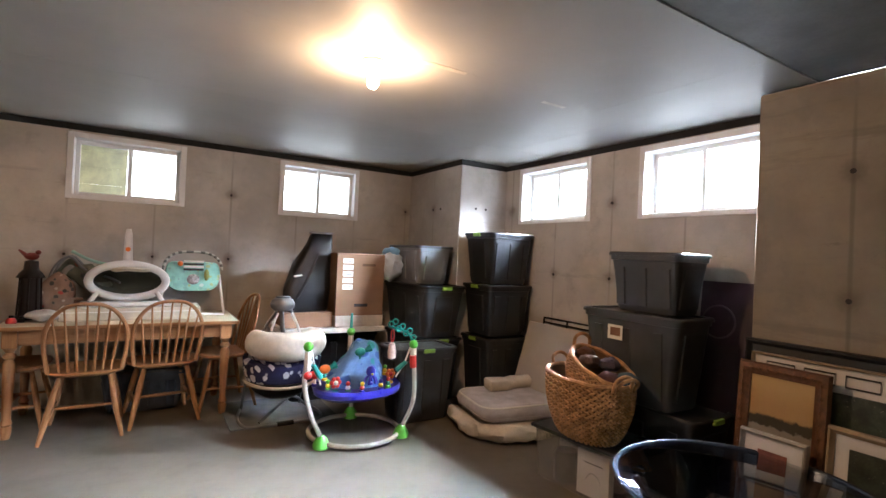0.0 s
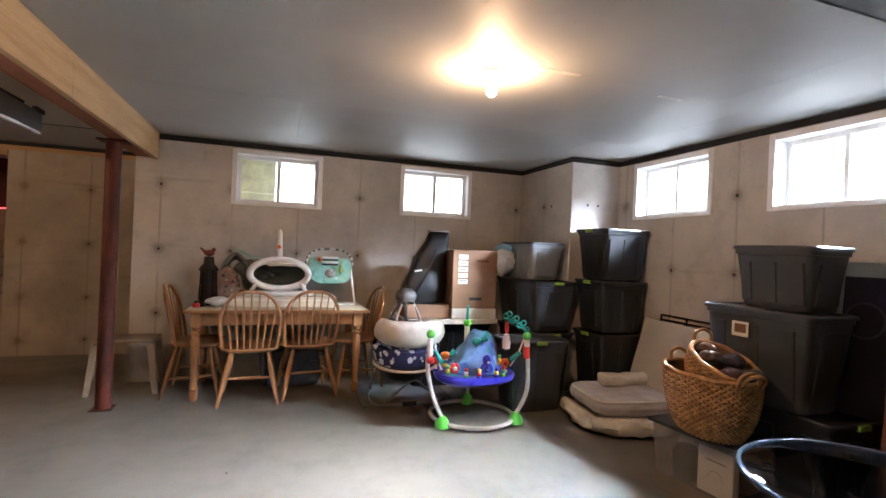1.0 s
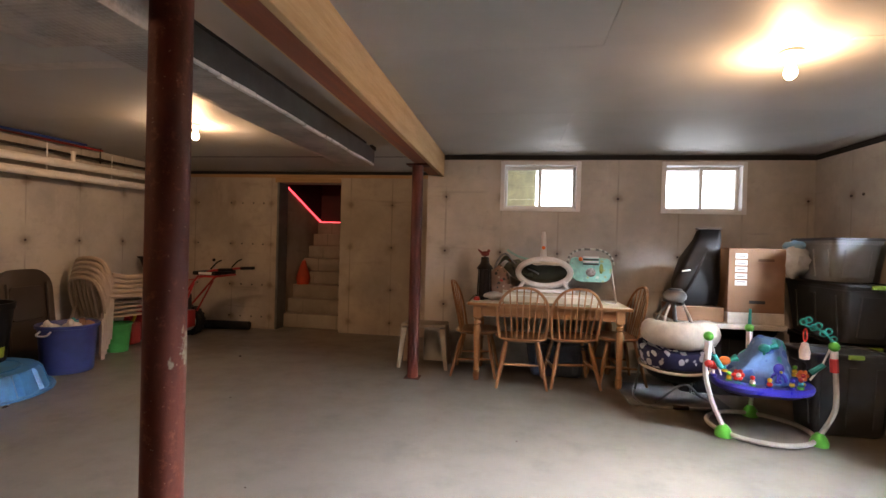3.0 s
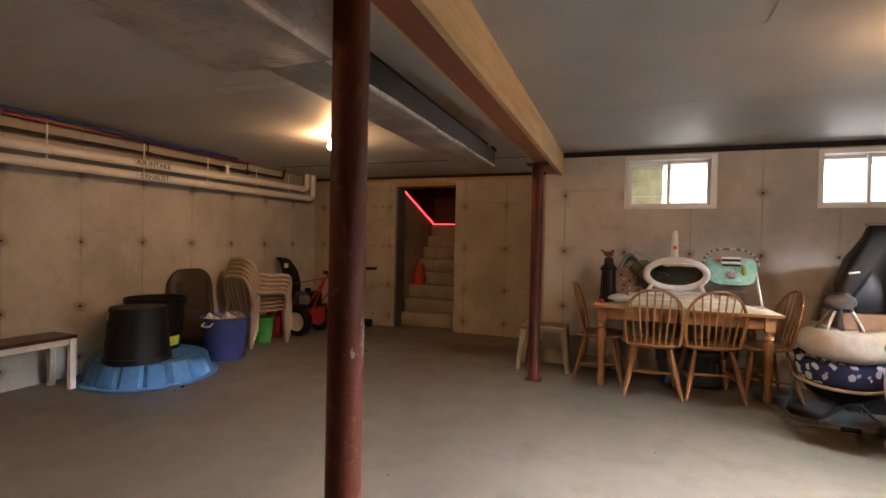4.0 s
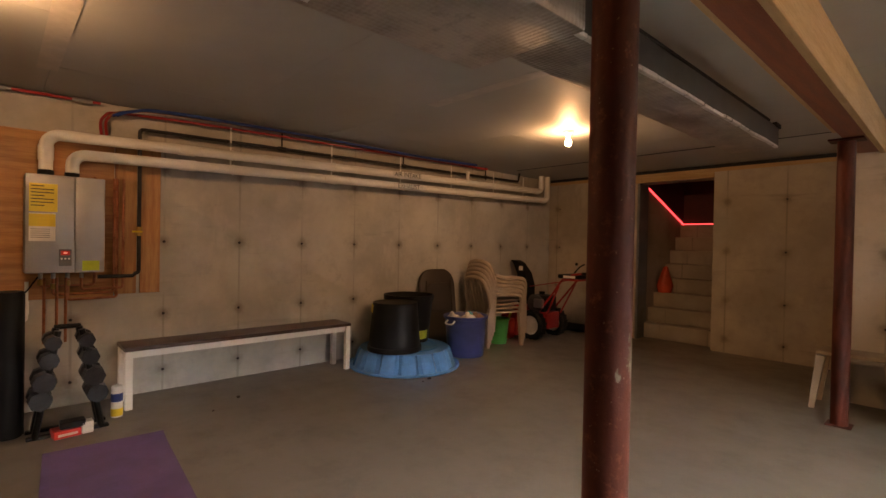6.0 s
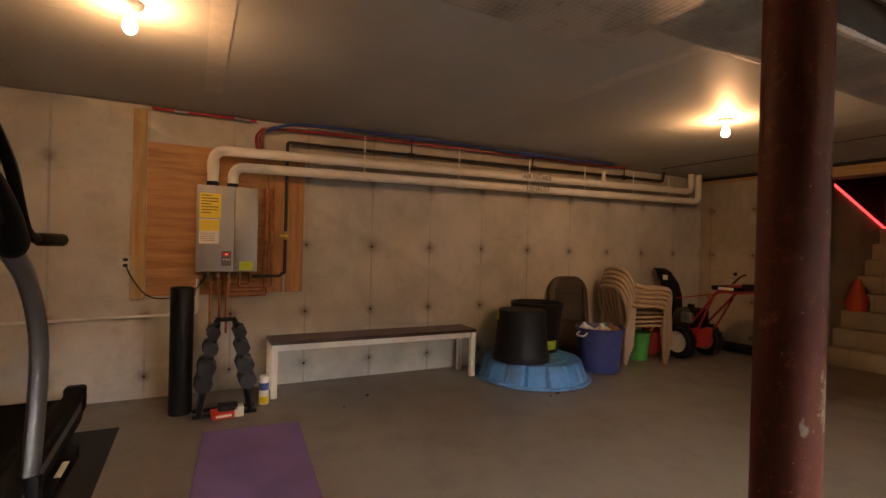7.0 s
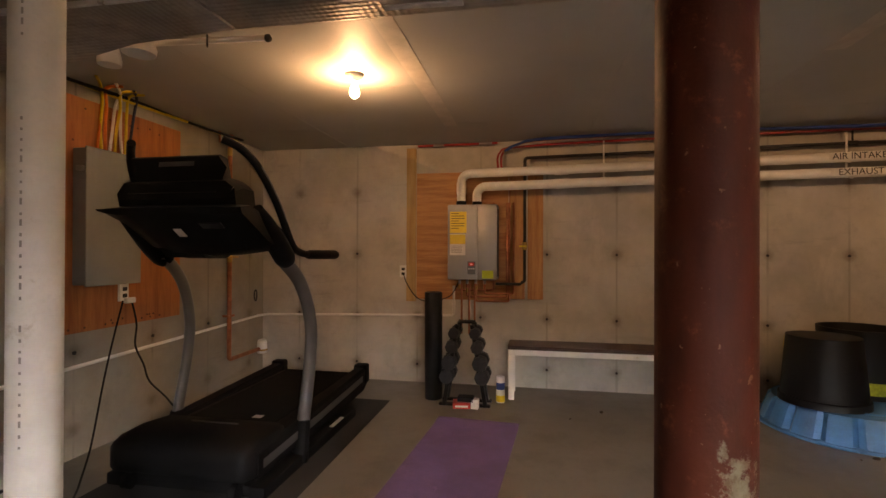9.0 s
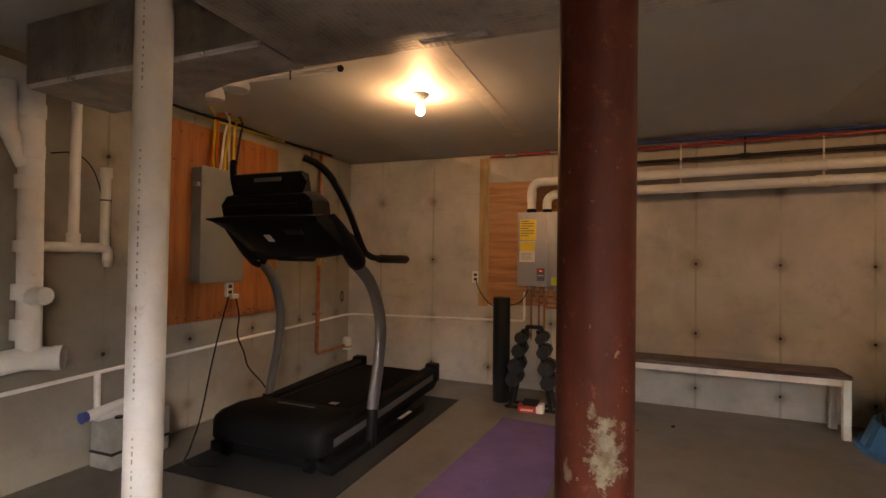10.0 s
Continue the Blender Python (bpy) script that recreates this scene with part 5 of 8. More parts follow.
toy("flower", -0.2, -0.2, 0.37, (M_TEAL, M_RED_PL, M_WHITEPL))
toy("bead", -0.03, -0.27, 0.37, (M_BLUE, M_RED_PL, M_YELLOW))
toy("bead", 0.12, -0.25, 0.37, (M_BLUE, M_YELLOW, M_BLUE))
toy("fish", -0.29, -0.02, 0.38, (M_BLUE, M_RED_PL, M_WHITEPL))
toy("bead", -0.12, -0.23, 0.37, (M_GREEN, M_WHITEPL, M_RED_PL))
toy("bead", 0.19, -0.22, 0.37, (M_GREEN, M_TEAL, M_RED_PL))
toy("octopus", 0.06, -0.2, 0.4, (M_BLUE, M_BLUE, M_YELLOW))
toy("flower", 0.26, -0.11, 0.37, (M_YELLOW, M_ORANGE, M_RED_PL))
toy("bead", 0.24, -0.05, 0.42, (M_YELLOW, M_YELLOW, M_GREEN))
toy("fish", -0.24, -0.08, 0.43, (M_YELLOW, M_ORANGE, M_TEAL))
toy("bead", -0.23, -0.13, 0.37, (M_GREEN, M_YELLOW, M_GREEN))
toy("fish", 0.03, -0.06, 0.53, (M_TEAL, M_TEAL, M_TEAL))
part("red_clip", ball((-0.4, -0.21, 0.51), (0.03, 0.03, 0.028), 10, 7), M_RED_PL, jp)
part("red_clip", tube([(0.4, -0.21, 0.5), (0.39, -0.215, 0.59)], 0.026, 8), M_RED_PL, jp)
part("antenna", tube([(0.09, 0.3, 0.72), (0.092, 0.3, 0.85)], [0.014, 0.01], 8), M_TEAL, jp)
_cl = part("toy_arm", tube(spline([(0.4, -0.2, 0.7), (0.33, -0.18, 0.77), (0.24, -0.16, 0.8)], 4), 0.008, 6), M_TEAL, jp)
for k in range(7):
    x, z = 0.4 - 0.03 * k, 0.73 + 0.018 * k
    part("leaf_loop", tube([(x + 0.022 * math.cos(a), -0.19 + 0.01 * k * 0.3, z + (0.022 if k % 2 else -0.012) + 0.02 * math.sin(a)) for a in [2 * math.pi * j / 10 for j in range(10)]], 0.006, 5, True), M_TEAL, _cl)
_h = part("hanging_toy", lathe([(0, 0.56), (0.03, 0.57), (0.034, 0.62), (0.02, 0.68), (0, 0.69)], 12, Matrix.Translation((0.24, -0.16, 0))), plain("pale_pink_plush", (0.62, 0.5, 0.48), 0.9), jp)
part("hoop", tube([(0.24 + 0.012 * math.cos(a), -0.16, 0.735 + 0.045 * math.sin(a)) for a in [2 * math.pi * j / 12 for j in range(12)]], 0.006, 5, True), M_RED_PL, _h)

# ---- pet beds, boards ----
_t = thing("pet_bed_lower", "flattened cream fleece pet bed on the floor", "pet bed", pose(2.38, 3.08, 0, 0, 0, -8) @ Matrix.Diagonal((1.22, 1.2, 1.0, 1.0)))
_b = bmesh.new()
add_loft(_b, [[(x, y, z) for x, y in rrect(0.74 * s, 0.5 * s, 0.1 * s, 6)] for s, z in ((0.9, 0.001), (1.0, 0.03), (1.02, 0.07), (0.98, 0.11), (0.86, 0.13), (0.4, 0.135))])
part("cushion", wobble(_b, 0.028, 9), plain("yellowed_fleece", (0.64, 0.6, 0.52), 0.95, bump=0.9, fine=150), _t)
part("fleece_roll", wobble(tube(spline([(-0.36, 0.22, 0.075), (-0.385, 0.0, 0.07), (-0.33, -0.2, 0.07), (-0.1, -0.27, 0.07), (0.05, -0.26, 0.07)], 6), 0.056, 12), 0.03, 14), bpy.data.materials["yellowed_fleece"], _t, "lumpy yellowed fleece edge")
_t = thing("pet_bed_upper", "grey bolster pet bed with white piping stacked on another", "pet bed", pose(2.38, 3.08, 0.139, 0, 0, -10) @ Matrix.Diagonal((1.22, 1.18, 1.0, 1.0)))
_b = bmesh.new()
add_loft(_b, [[(x, y, z) for x, y in rrect(0.72 * s, 0.48 * s, 0.1 * s, 6)] for s, z in ((0.92, 0.0), (1.0, 0.03), (1.03, 0.07), (1.0, 0.105), (0.93, 0.122), (0.8, 0.118), (0.4, 0.112))])
part("mattress", wobble(_b, 0.008, 8), plain("light_grey_plush", (0.6, 0.585, 0.63), 0.95, bump=0.7, fine=150), _t)
_rim = [(x, y, 0.112 + 0.006 * math.sin(5 * x + 3 * y)) for x, y in rrect(0.71, 0.47, 0.1, 8)]
part("piping", tube(_rim, 0.007, 6, True), M_PAPER, _t, "white piping")
part("seam", tube([(x * 1.012, y * 1.012, 0.03) for x, y, z in _rim], 0.005, 6, True), M_GREYFAB, _t)
_bol = spline([(-0.06, 0.16, 0.14), (0.1, 0.185, 0.15), (0.25, 0.18, 0.15), (0.3, 0.08, 0.15), (0.3, -0.1, 0.145), (0.27, -0.19, 0.13)], 6)
part("bolster", wobble(tube(_bol, 0.058, 12), 0.01, 10), M_FLEECE, _t, "cream bolster round the back")
part("foam_block", wobble(box(-0.16, -0.01, 0.08, 0.21, 0.115, 0.205, 0.02, seg=2), 0.006, 14), M_FLEECE, _t)
_t = thing("leaning_panel", "plain off-white panel leaning on the concrete wall", "panel", pose(2.56, 3.02, 0.001, 0, 17, 0))
part("panel", box(-0.02, 0.0, -0.36, 0.4, 0, 0.82, 0.003), plain("offwhite_panel", (0.5, 0.455, 0.4), 0.7, var=0.12, scale=2), _t)
_t = thing("folding_rack", "folded black wire rack behind a white panel", "rack", pose(2.77, 3.05, 0, 0, 6, 0))
for y in (-0.3, -0.02, 0.26):
    part("upright", tube([(0, y, 0.005), (0, y, 0.84)], 0.008, 6), M_BLKPL, _t)
for z in (0.5, 0.8, 0.84):
    part("rail", tube([(0, -0.3, z), (0, 0.26, z)], 0.008, 6), M_BLKPL, _t)

# ---- clear box, baskets, big totes ----
_t = thing("clear_storage_box", "clear plastic storage box with a dark lid and things inside", "storage box", pose(2.12, 2.11, 0, 0, 0, 7))
_b = bmesh.new()
for ring in (0,):
    o = [rrect(0.37 * s, 0.56 * s, 0.03) for s in (0.92, 1.0, 0.985, 0.905)]
    add_loft(_b, [[(x, y, 0.001) for x, y in o[0]], [(x, y, 0.3) for x, y in o[1]], [(x, y, 0.3) for x, y in o[2]], [(x, y, 0.006) for x, y in o[3]]])
part("shell", _b, M_CLEAR, _t).visible_shadow = False
part("lid", box(-0.2, 0.2, -0.295, 0.295, 0.301, 0.325, 0.008, seg=2), M_TOTE, _t, "charcoal lid")
part("packet", box(-0.155, -0.1, -0.24, -0.03, 0.012, 0.27, 0.004), M_PAPER, _t, "white printed packet")
part("print_mark", box(-0.1565, -0.1555, -0.2, -0.08, 0.2, 0.205), M_INK, _t)
part("print_mark", tube([(-0.157, -0.14 + 0.045 * math.cos(a), 0.1 + 0.05 * math.sin(a)) for a in [math.pi * k / 10 for k in range(11)]], 0.002, 4), plain("grey_print", (0.3, 0.3, 0.32), 0.8), _t)
part("dark_jar", lathe([(0, 0), (0.075, 0), (0.08, 0.15), (0.06, 0.18), (0, 0.185)], 16, Matrix.Translation((-0.08, 0.1, 0.012))), M_TOTE_G, _t)
part("pale_cloth", wobble(box(-0.0, 0.14, -0.22, 0.22, 0.012, 0.24, 0.03, seg=2), 0.02, 12), plain("mauve_cloth", (0.42, 0.37, 0.37), 0.9), _t)


def basket(m, r0, r1, h, rows, cols, label, sx=1.0, sy=1.0, tight=1.0):
    th = thing("wicker_basket", label, "basket", m, "wicker baskets")
    bm = bmesh.new()

    def rad(z):
        t = z / h
        return r0 + (r1 - r0) * (t ** 0.6) + 0.02 * math.sin(math.pi * t)
    for i in range(rows):
        z = h * (i + 0.5) / rows
        for j in range(cols):
            a = 2 * math.pi * (j + 0.5 * (i % 2)) / cols
            rr = rad(z) + 0.006
            w = math.pi * rr / cols * 1.18
            rot = Matrix.Rotation(a, 4, "Z")
            tilt = Matrix.Rotation(radians(24 if i % 2 else -20), 4, "X")
            mm = Matrix.Diagonal((sx, sy, 1, 1)) @ rot @ Matrix.Translation((rr, 0, z)) @ tilt @ Matrix.Diagonal((0.010, w, h / rows * 0.62, 1))
            bmesh.ops.create_icosphere(bm, subdivisions=1, radius=1, matrix=mm)
    ob = part("weave", bm, M_SEAGRASS, th, "chunky woven seagrass strands")
    tagged(ob, kind="stuff")
    part("lining", lathe([(0, 0.004), (r0, 0.004)] + [(rad(h * k / 8) - 0.004, h * k / 8) for k in range(1, 9)] + [(rad(h) - 0.012, h), (rad(h * 0.5) - 0.014, h * 0.5), (r0 - 0.01, 0.014), (0, 0.014)], 28, None, sx, sy), plain("dark_seagrass", (0.15, 0.08, 0.033), 0.85) if "dark_seagrass" not in bpy.data.materials else bpy.data.materials["dark_seagrass"], th)
    part("rim", tube([(sx * rad(h) * math.cos(a), sy * rad(h) * math.sin(a), h + 0.005 + 0.003 * math.sin(9 * a)) for a in [2 * math.pi * k / 40 for k in range(40)]], 0.014, 7, True), M_SEAGRASS, th)
    for s in (-1, 1):
        y = s * sy * rad(h)
        part("handle", tube(spline([(-0.055, y, h - 0.01), (-0.05, y + s * 0.02, h + 0.05), (0, y + s * 0.03, h + 0.075), (0.05, y + s * 0.02, h + 0.05), (0.055, y, h - 0.01)], 4), 0.011, 7), M_SEAGRASS, th)
    return th


basket(pose(2.06, 2.08, 0.327, 0, 0, -14), 0.165, 0.265, 0.345, 22, 40, "big round seagrass basket on a clear storage box", 0.82, 1.15)
basket(pose(2.07, 2.06, 0.55, 19, 4, -14), 0.13, 0.2, 0.21, 15, 38, "smaller seagrass basket tipped inside a larger one", 0.8, 1.15)
_t = thing("basket_contents", "dark scarves and yarn heaped in the basket", "cloth", pose(2.07, 2.0, 0.735))
for k, (x, y, c) in enumerate(((-0.05, -0.1, (0.07, 0.03, 0.03)), (0.05, -0.02, (0.05, 0.04, 0.06)), (-0.02, 0.07, (0.09, 0.05, 0.03)), (0.02, -0.17, (0.05, 0.07, 0.08)), (0.03, 0.15, (0.1, 0.05, 0.03)))):
    part("yarn", wobble(ball((x, y, 0.0 + 0.03 * (k % 2) + 0.36 * y), (0.06, 0.065, 0.04), 12, 8), 0.015, 30, k), plain("yarn_%s" % "abcde"[k], c, 0.95, bump=0.9), _t)

tote(pose(2.59, 1.96, 0.0005, 0, 0, 90), 0.74, 0.46, 0.495, M_TOTE, M_TOTE, None, "black tote with lime latches at the bottom of a stack", "big totes by the wall")
tote(pose(2.5, 2.03, 0.496, 0, 0, 90), 0.72, 0.4, 0.56, M_TOTE_G, M_TOTE_G, None, "large dark grey-green tote with a small printed label", "big totes by the wall", True, None)
tote(pose(2.5, 1.95, 1.0575, 0, 0, 90), 0.52, 0.36, 0.375, M_TOTE_G, M_TOTE_G, None, "dark grey tote on top of a bigger one", "big totes by the wall", True, None)
_t = thing("tote_label", "white paper label with a brown picture on a tote", "label", pose(2.308, 2.1, 0.92))
part("paper", box(-0.002, 0.0, -0.055, 0.055, -0.045, 0.045), M_PAPER, _t)
part("picture", box(-0.004, -0.0021, -0.04, 0.035, -0.022, 0.03), plain("brown_picture", (0.2, 0.1, 0.06), 0.7), _t)

_t = thing("dark_poster_board", "tall dark purple board with a faded circle leaning on the wall", "board", pose(2.75, 1.63, 0.001, 0, 4, 0))
part("panel", box(-0.012, 0.0, -0.235, 0.22, 0, 1.27, 0.002), plain("dark_plum_board", (0.035, 0.018, 0.03), 0.45, var=0.5, scale=3, wear=(0.06, 0.04, 0.05)), _t)
part("circle", tube([(-0.0135, 0.1 + 0.1 * math.cos(a), 1.02 + 0.1 * math.sin(a)) for a in [2 * math.pi * k / 32 for k in range(32)]], 0.006, 5, True), plain("faded_grey", (0.1, 0.08, 0.09), 0.6), _t)

# ---- pictures leaning on the thick wall ----
M_GILT = plain("worn_gilt_wood", (0.15, 0.06, 0.022), 0.5, 0.2, 0.35, 30, 0.6, 90)


def picture(m, w, h, fw, fmat, inner, label, mat_w=0.0, art=None, beads=False):
    th = thing("framed_picture", label, "picture", m, "pictures on the floor")
    bm = bmesh.new()
    prof = ((0, 0.0), (fw * 0.15, 0.024), (fw * 0.5, 0.03), (fw * 0.8, 0.018), (fw, 0.014), (fw, 0.0))
    corners = ((-1, 0), (1, 0), (1, 1), (-1, 1))
    rings = []
    for sx, sz in corners + (corners[0],):
        rings.append([(-e - 0.002, sx * (w / 2 - o), (o if sz == 0 else h - o)) for o, e in prof])
    add_loft(bm, rings, False, False)
    part("frame", bm, fmat, th)
    part("backing", box(-0.006, 0.0, -w / 2 + 0.004, w / 2 - 0.004, 0.004, h - 0.004), inner, th)
    if mat_w:
        part("mount", box(-0.010, -0.007, -w / 2 + fw, w / 2 - fw, fw, h - fw), M_PAPER, th, "white mount")
        part("art", box(-0.013, -0.0105, -w / 2 + fw + mat_w, w / 2 - fw - mat_w, fw + mat_w, h - fw - mat_w), art, th)
    elif art:
        part("art", box(-0.010, -0.007, -w / 2 + fw, w / 2 - fw, fw, h - fw), art, th)
    if beads:
        q = part("bead", ball((0, 0, 0), 0.006, 8, 5), fmat, th, "", pose(-0.034, -w / 2 + fw * 0.5, 0.03))
        for k in range(1, 15):
            again(q, th, pose(-0.034, -w / 2 + fw * 0.5, 0.03 + k * h * 0.065))
            again(q, th, pose(-0.034, w / 2 - fw * 0.5, 0.03 + k * h * 0.065))
        for k in range(1, 9):
            again(q, th, pose(-0.034, -w / 2 + fw * 0.5 + k * (w - fw) / 9, h - fw * 0.5))
    return th


def landscape_mat():
    """Golden evening sky over a dark tree line and grey water."""
    n = Net("landscape_print")
    co = n.obco()
    z = n.node("ShaderNodeSeparateXYZ", 2, (), i0=co)
    zz = n.math("ADD", z, n.math("MULTIPLY", n.math("SUBTRACT", n.noise(co, 30, 4, 0.7), 0.5), 0.05))
    col = n.mix(n.ramp(zz, 0.35, 0.6), (0.12, 0.105, 0.085), (0.3, 0.27, 0.22))
    col = n.mix(n.ramp(zz, 0.6, 0.61), col, (0.05, 0.04, 0.025))
    col = n.mix(n.ramp(zz, 0.645, 0.66), col, (0.42, 0.25, 0.085))
    col = n.mix(n.ramp(zz, 0.7, 0.82), col, (0.5, 0.33, 0.13))
    return n.out(Base_Color=col, Roughness=0.35)


M_SCENE = landscape_mat()
picture(pose(2.435, 1.0, 0.001, 0, 3, 0), 0.8, 1.0, 0.03, M_BLKPL, M_INK, "large black framed picture leaning on the concrete wall", 0.0, M_INK)
_t = picture(pose(2.385, 0.98, 0.001, 0, 4, 0), 0.74, 0.94, 0.012, plain("pale_wood_frame", (0.38, 0.28, 0.17), 0.5), M_PAPER, "cream board with small outlined boxes over dark botanical pictures", 0.11, plain("dark_botanical", (0.04, 0.05, 0.03), 0.5, var=0.6, scale=16, wear=(0.4, 0.35, 0.25)))
for _y in (0.24, 0.08, -0.08, -0.24):
    part("outlined_box", tube([(-0.014, _y - 0.06, 0.85), (-0.014, _y + 0.06, 0.85), (-0.014, _y + 0.06, 0.9), (-0.014, _y - 0.06, 0.9)], 0.004, 4, True), M_INK, _t)
picture(pose(2.3, 1.18, 0.001, 0, 5, 0), 0.39, 0.90, 0.06, M_GILT, M_INK, "tall ornate brown gilt frame with beaded edges", 0.0, M_SCENE, True)
picture(pose(2.2, 1.16, 0.001, 0, 6, 0), 0.28, 0.6, 0.02, plain("grey_thin_frame", (0.4, 0.38, 0.35), 0.4), M_PAPER, "small white-mounted picture with red flowers", 0.06, plain("red_field_print", (0.3, 0.08, 0.05), 0.5, var=0.6, scale=20, wear=(0.08, 0.1, 0.05)))
_t = picture(pose(2.26, 0.77, 0.001, 0, 6, 0), 0.42, 0.7, 0.03, bpy.data.materials["pale_wood_frame"], M_PAPER, "dark botanical print in a thin pale frame", 0.05, bpy.data.materials["dark_botanical"])

# ---- round glass table ----
gt = thing("glass_table", "round blue-tinted glass table with a dark steel stand", "glass table", pose(1.80, 1.06, 0))
M_TINT = glass_mat("blue_tinted_glass", (0.36, 0.44, 0.56), 0.03)
part("glass_top", lathe([(0, 0.488), (0.46, 0.488), (0.472, 0.494), (0.46, 0.5), (0, 0.5)], 56), M_TINT, gt, "blue tinted glass top")
part("rim", tube([(0.476 * math.cos(a), 0.476 * math.sin(a), 0.495) for a in [2 * math.pi * k / 64 for k in range(64)]], 0.012, 8, True), plain("dark_blue_rim", (0.06, 0.08, 0.12), 0.2, 0.6), gt)
for k in range(4):
    a = math.pi / 4 + math.pi / 2 * k
    c, s = math.cos(a), math.sin(a)
    part("leg", tube(spline([(0.4 * c, 0.4 * s, 0.487), (0.3 * c, 0.3 * s, 0.3), (0.25 * c, 0.25 * s, 0.15), (0.34 * c, 0.34 * s, 0.012)], 5), 0.012, 8), M_BLKPL, gt)
part("shelf_ring", tube([(0.28 * math.cos(a), 0.28 * math.sin(a), 0.2) for a in [2 * math.pi * k / 40 for k in range(40)]], 0.009, 7, True), M_BLKPL, gt)

# ---- west wall: water heater and its pipes ----
M_PLY = wood("orange_plywood", (0.47, 0.165, 0.048), (0.3, 0.09, 0.026), 0.6, axis=2, scale=14, bump=0.2)
M_PLY_W = wood("fir_plywood", (0.56, 0.28, 0.11), (0.34, 0.135, 0.045), 0.6, axis=1, scale=16, bump=0.2)
M_SILVER = plain("silver_enamel", (0.36, 0.36, 0.37), 0.38, 0.55, 0.1, 3, 0.05)
built("plywood_board", box(WX + 0.001, WX + 0.018, -0.425, 0.45, 0.8, 2.0, 0.002), M_PLY_W, "fir plywood backing board on the concrete wall", "board", kind="")
M_FIR = wood("orange_fir", (0.5, 0.26, 0.1), (0.33, 0.13, 0.045), 0.6, axis=2)
for y0, y1 in ((0.455, 0.6), (0.625, 0.765)):
    built("backing_plank", box(WX + 0.001, WX + 0.026, y0, y1, 0.815, 1.98, 0.002), M_FIR, "pine plank screwed to the concrete wall", "plank", kind="")
built("wall_stud", box(WX + 0.001, WX + 0.04, -0.52, -0.43, 0.775, 2.24, 0.003), M_PINE_Z, "pale pine stud screwed to the concrete wall", "stud", kind="")

wh = thing("water_heater", "silver tankless water heater with yellow stickers on plywood", "water heater", pose(WX + 0.02, 0.14, 1.0))
part("case", box(0, 0.215, -0.22, 0.22, 0, 0.675, 0.008, seg=2), M_SILVER, wh)
part("front_cover", box(0.2155, 0.235, -0.22, 0.045, 0.003, 0.672, 0.006, seg=2), M_SILVER, wh)
part("front_cover", box(0.2155, 0.235, 0.049, 0.22, 0.003, 0.672, 0.006, seg=2), M_SILVER, wh)
# dark sheet that paints the case's shaded side
part("side_shadow_panel", box(0.03, 0.19, 0.2203, 0.2225, 0.03, 0.64), plain("shaded_side_grey", (0.05, 0.05, 0.055), 0.5), wh)
M_STK = plain("yellow_sticker", (0.75, 0.58, 0.06), 0.5, var=0.08, bump=0.02)
for y0, y1, z0, z1, mt in ((-0.2, -0.05, 0.42, 0.61, M_STK), (-0.2, -0.06, 0.22, 0.41, M_PAPER), (-0.2, -0.06, 0.32, 0.405, M_STK), (0.09, 0.19, 0.015, 0.085, plain("lime_sticker", (0.6, 0.72, 0.04), 0.5))):
    part("sticker", box(0.2355, 0.2368 if mt is not M_STK else 0.2372, y0, y1, z0, z1), mt, wh)
for k in range(7):
    part("print_bar", box(0.2373, 0.2378, -0.19, -0.19 + (0.12 if k % 3 else 0.07), 0.59 - 0.022 * k, 0.596 - 0.022 * k), M_INK, wh)
for k in range(5):
    part("print_bar", box(0.2373, 0.2378, -0.19, -0.09, 0.3 - 0.014 * k, 0.303 - 0.014 * k), M_INK, wh)
part("control_panel", box(0.2355, 0.24, -0.04, 0.03, 0.05, 0.165, 0.003), plain("grey_panel", (0.12, 0.12, 0.125), 0.4), wh)
part("display", box(0.2405, 0.2425, -0.03, 0.02, 0.125, 0.155, 0.002), M_RED_PL, wh, "red display window")
part("digits", box(0.243, 0.2435, -0.015, 0.005, 0.135, 0.145), glow("red_digits", (1.0, 0.1, 0.06), 1.5), wh)
for y in (-0.025, -0.005, 0.015):
    part("button", cyl((0.24, y, 0.1), (0.243, y, 0.1), 0.006, seg=10), M_PAPER, wh)
for y, r in ((-0.11, 0.046), (0.035, 0.043)):
    part("flue_collar", lathe([(0, 0.675), (r, 0.675), (r, 0.705), (r * 0.9, 0.712), (0, 0.712)], 18, Matrix.Translation((0.15, y, 0))), M_BLKPL, wh)
for y in (-0.13, -0.06, 0.02, 0.1):
    part("fitting", cyl((0.1, y, -0.045), (0.1, y, 0.002), 0.013, seg=10), M_STEEL, wh)


def pvc_run(name, label, pts, r, couplings, collar=0.004):
    th = thing(name, label, "pipe")
    part("pipe", tube(pts, r, 16), M_PVC, th)
    for a, b in couplings:
        part("coupling", tube([a, b], r + collar, 16), M_PVC, th)
    return th


def bend(a, b, c, r, n=6):
    """Points round the corner b between a and c with radius r."""
    a, b, c = Vector(a), Vector(b), Vector(c)
    u, v = (a - b).normalized(), (c - b).normalized()
    ctr = b + (u + v) * r
    out = []
    for k in range(n + 1):
        t = math.pi / 2 * k / n
        out.append(ctr - v * r * math.cos(t) - u * r * math.sin(t))
    return out


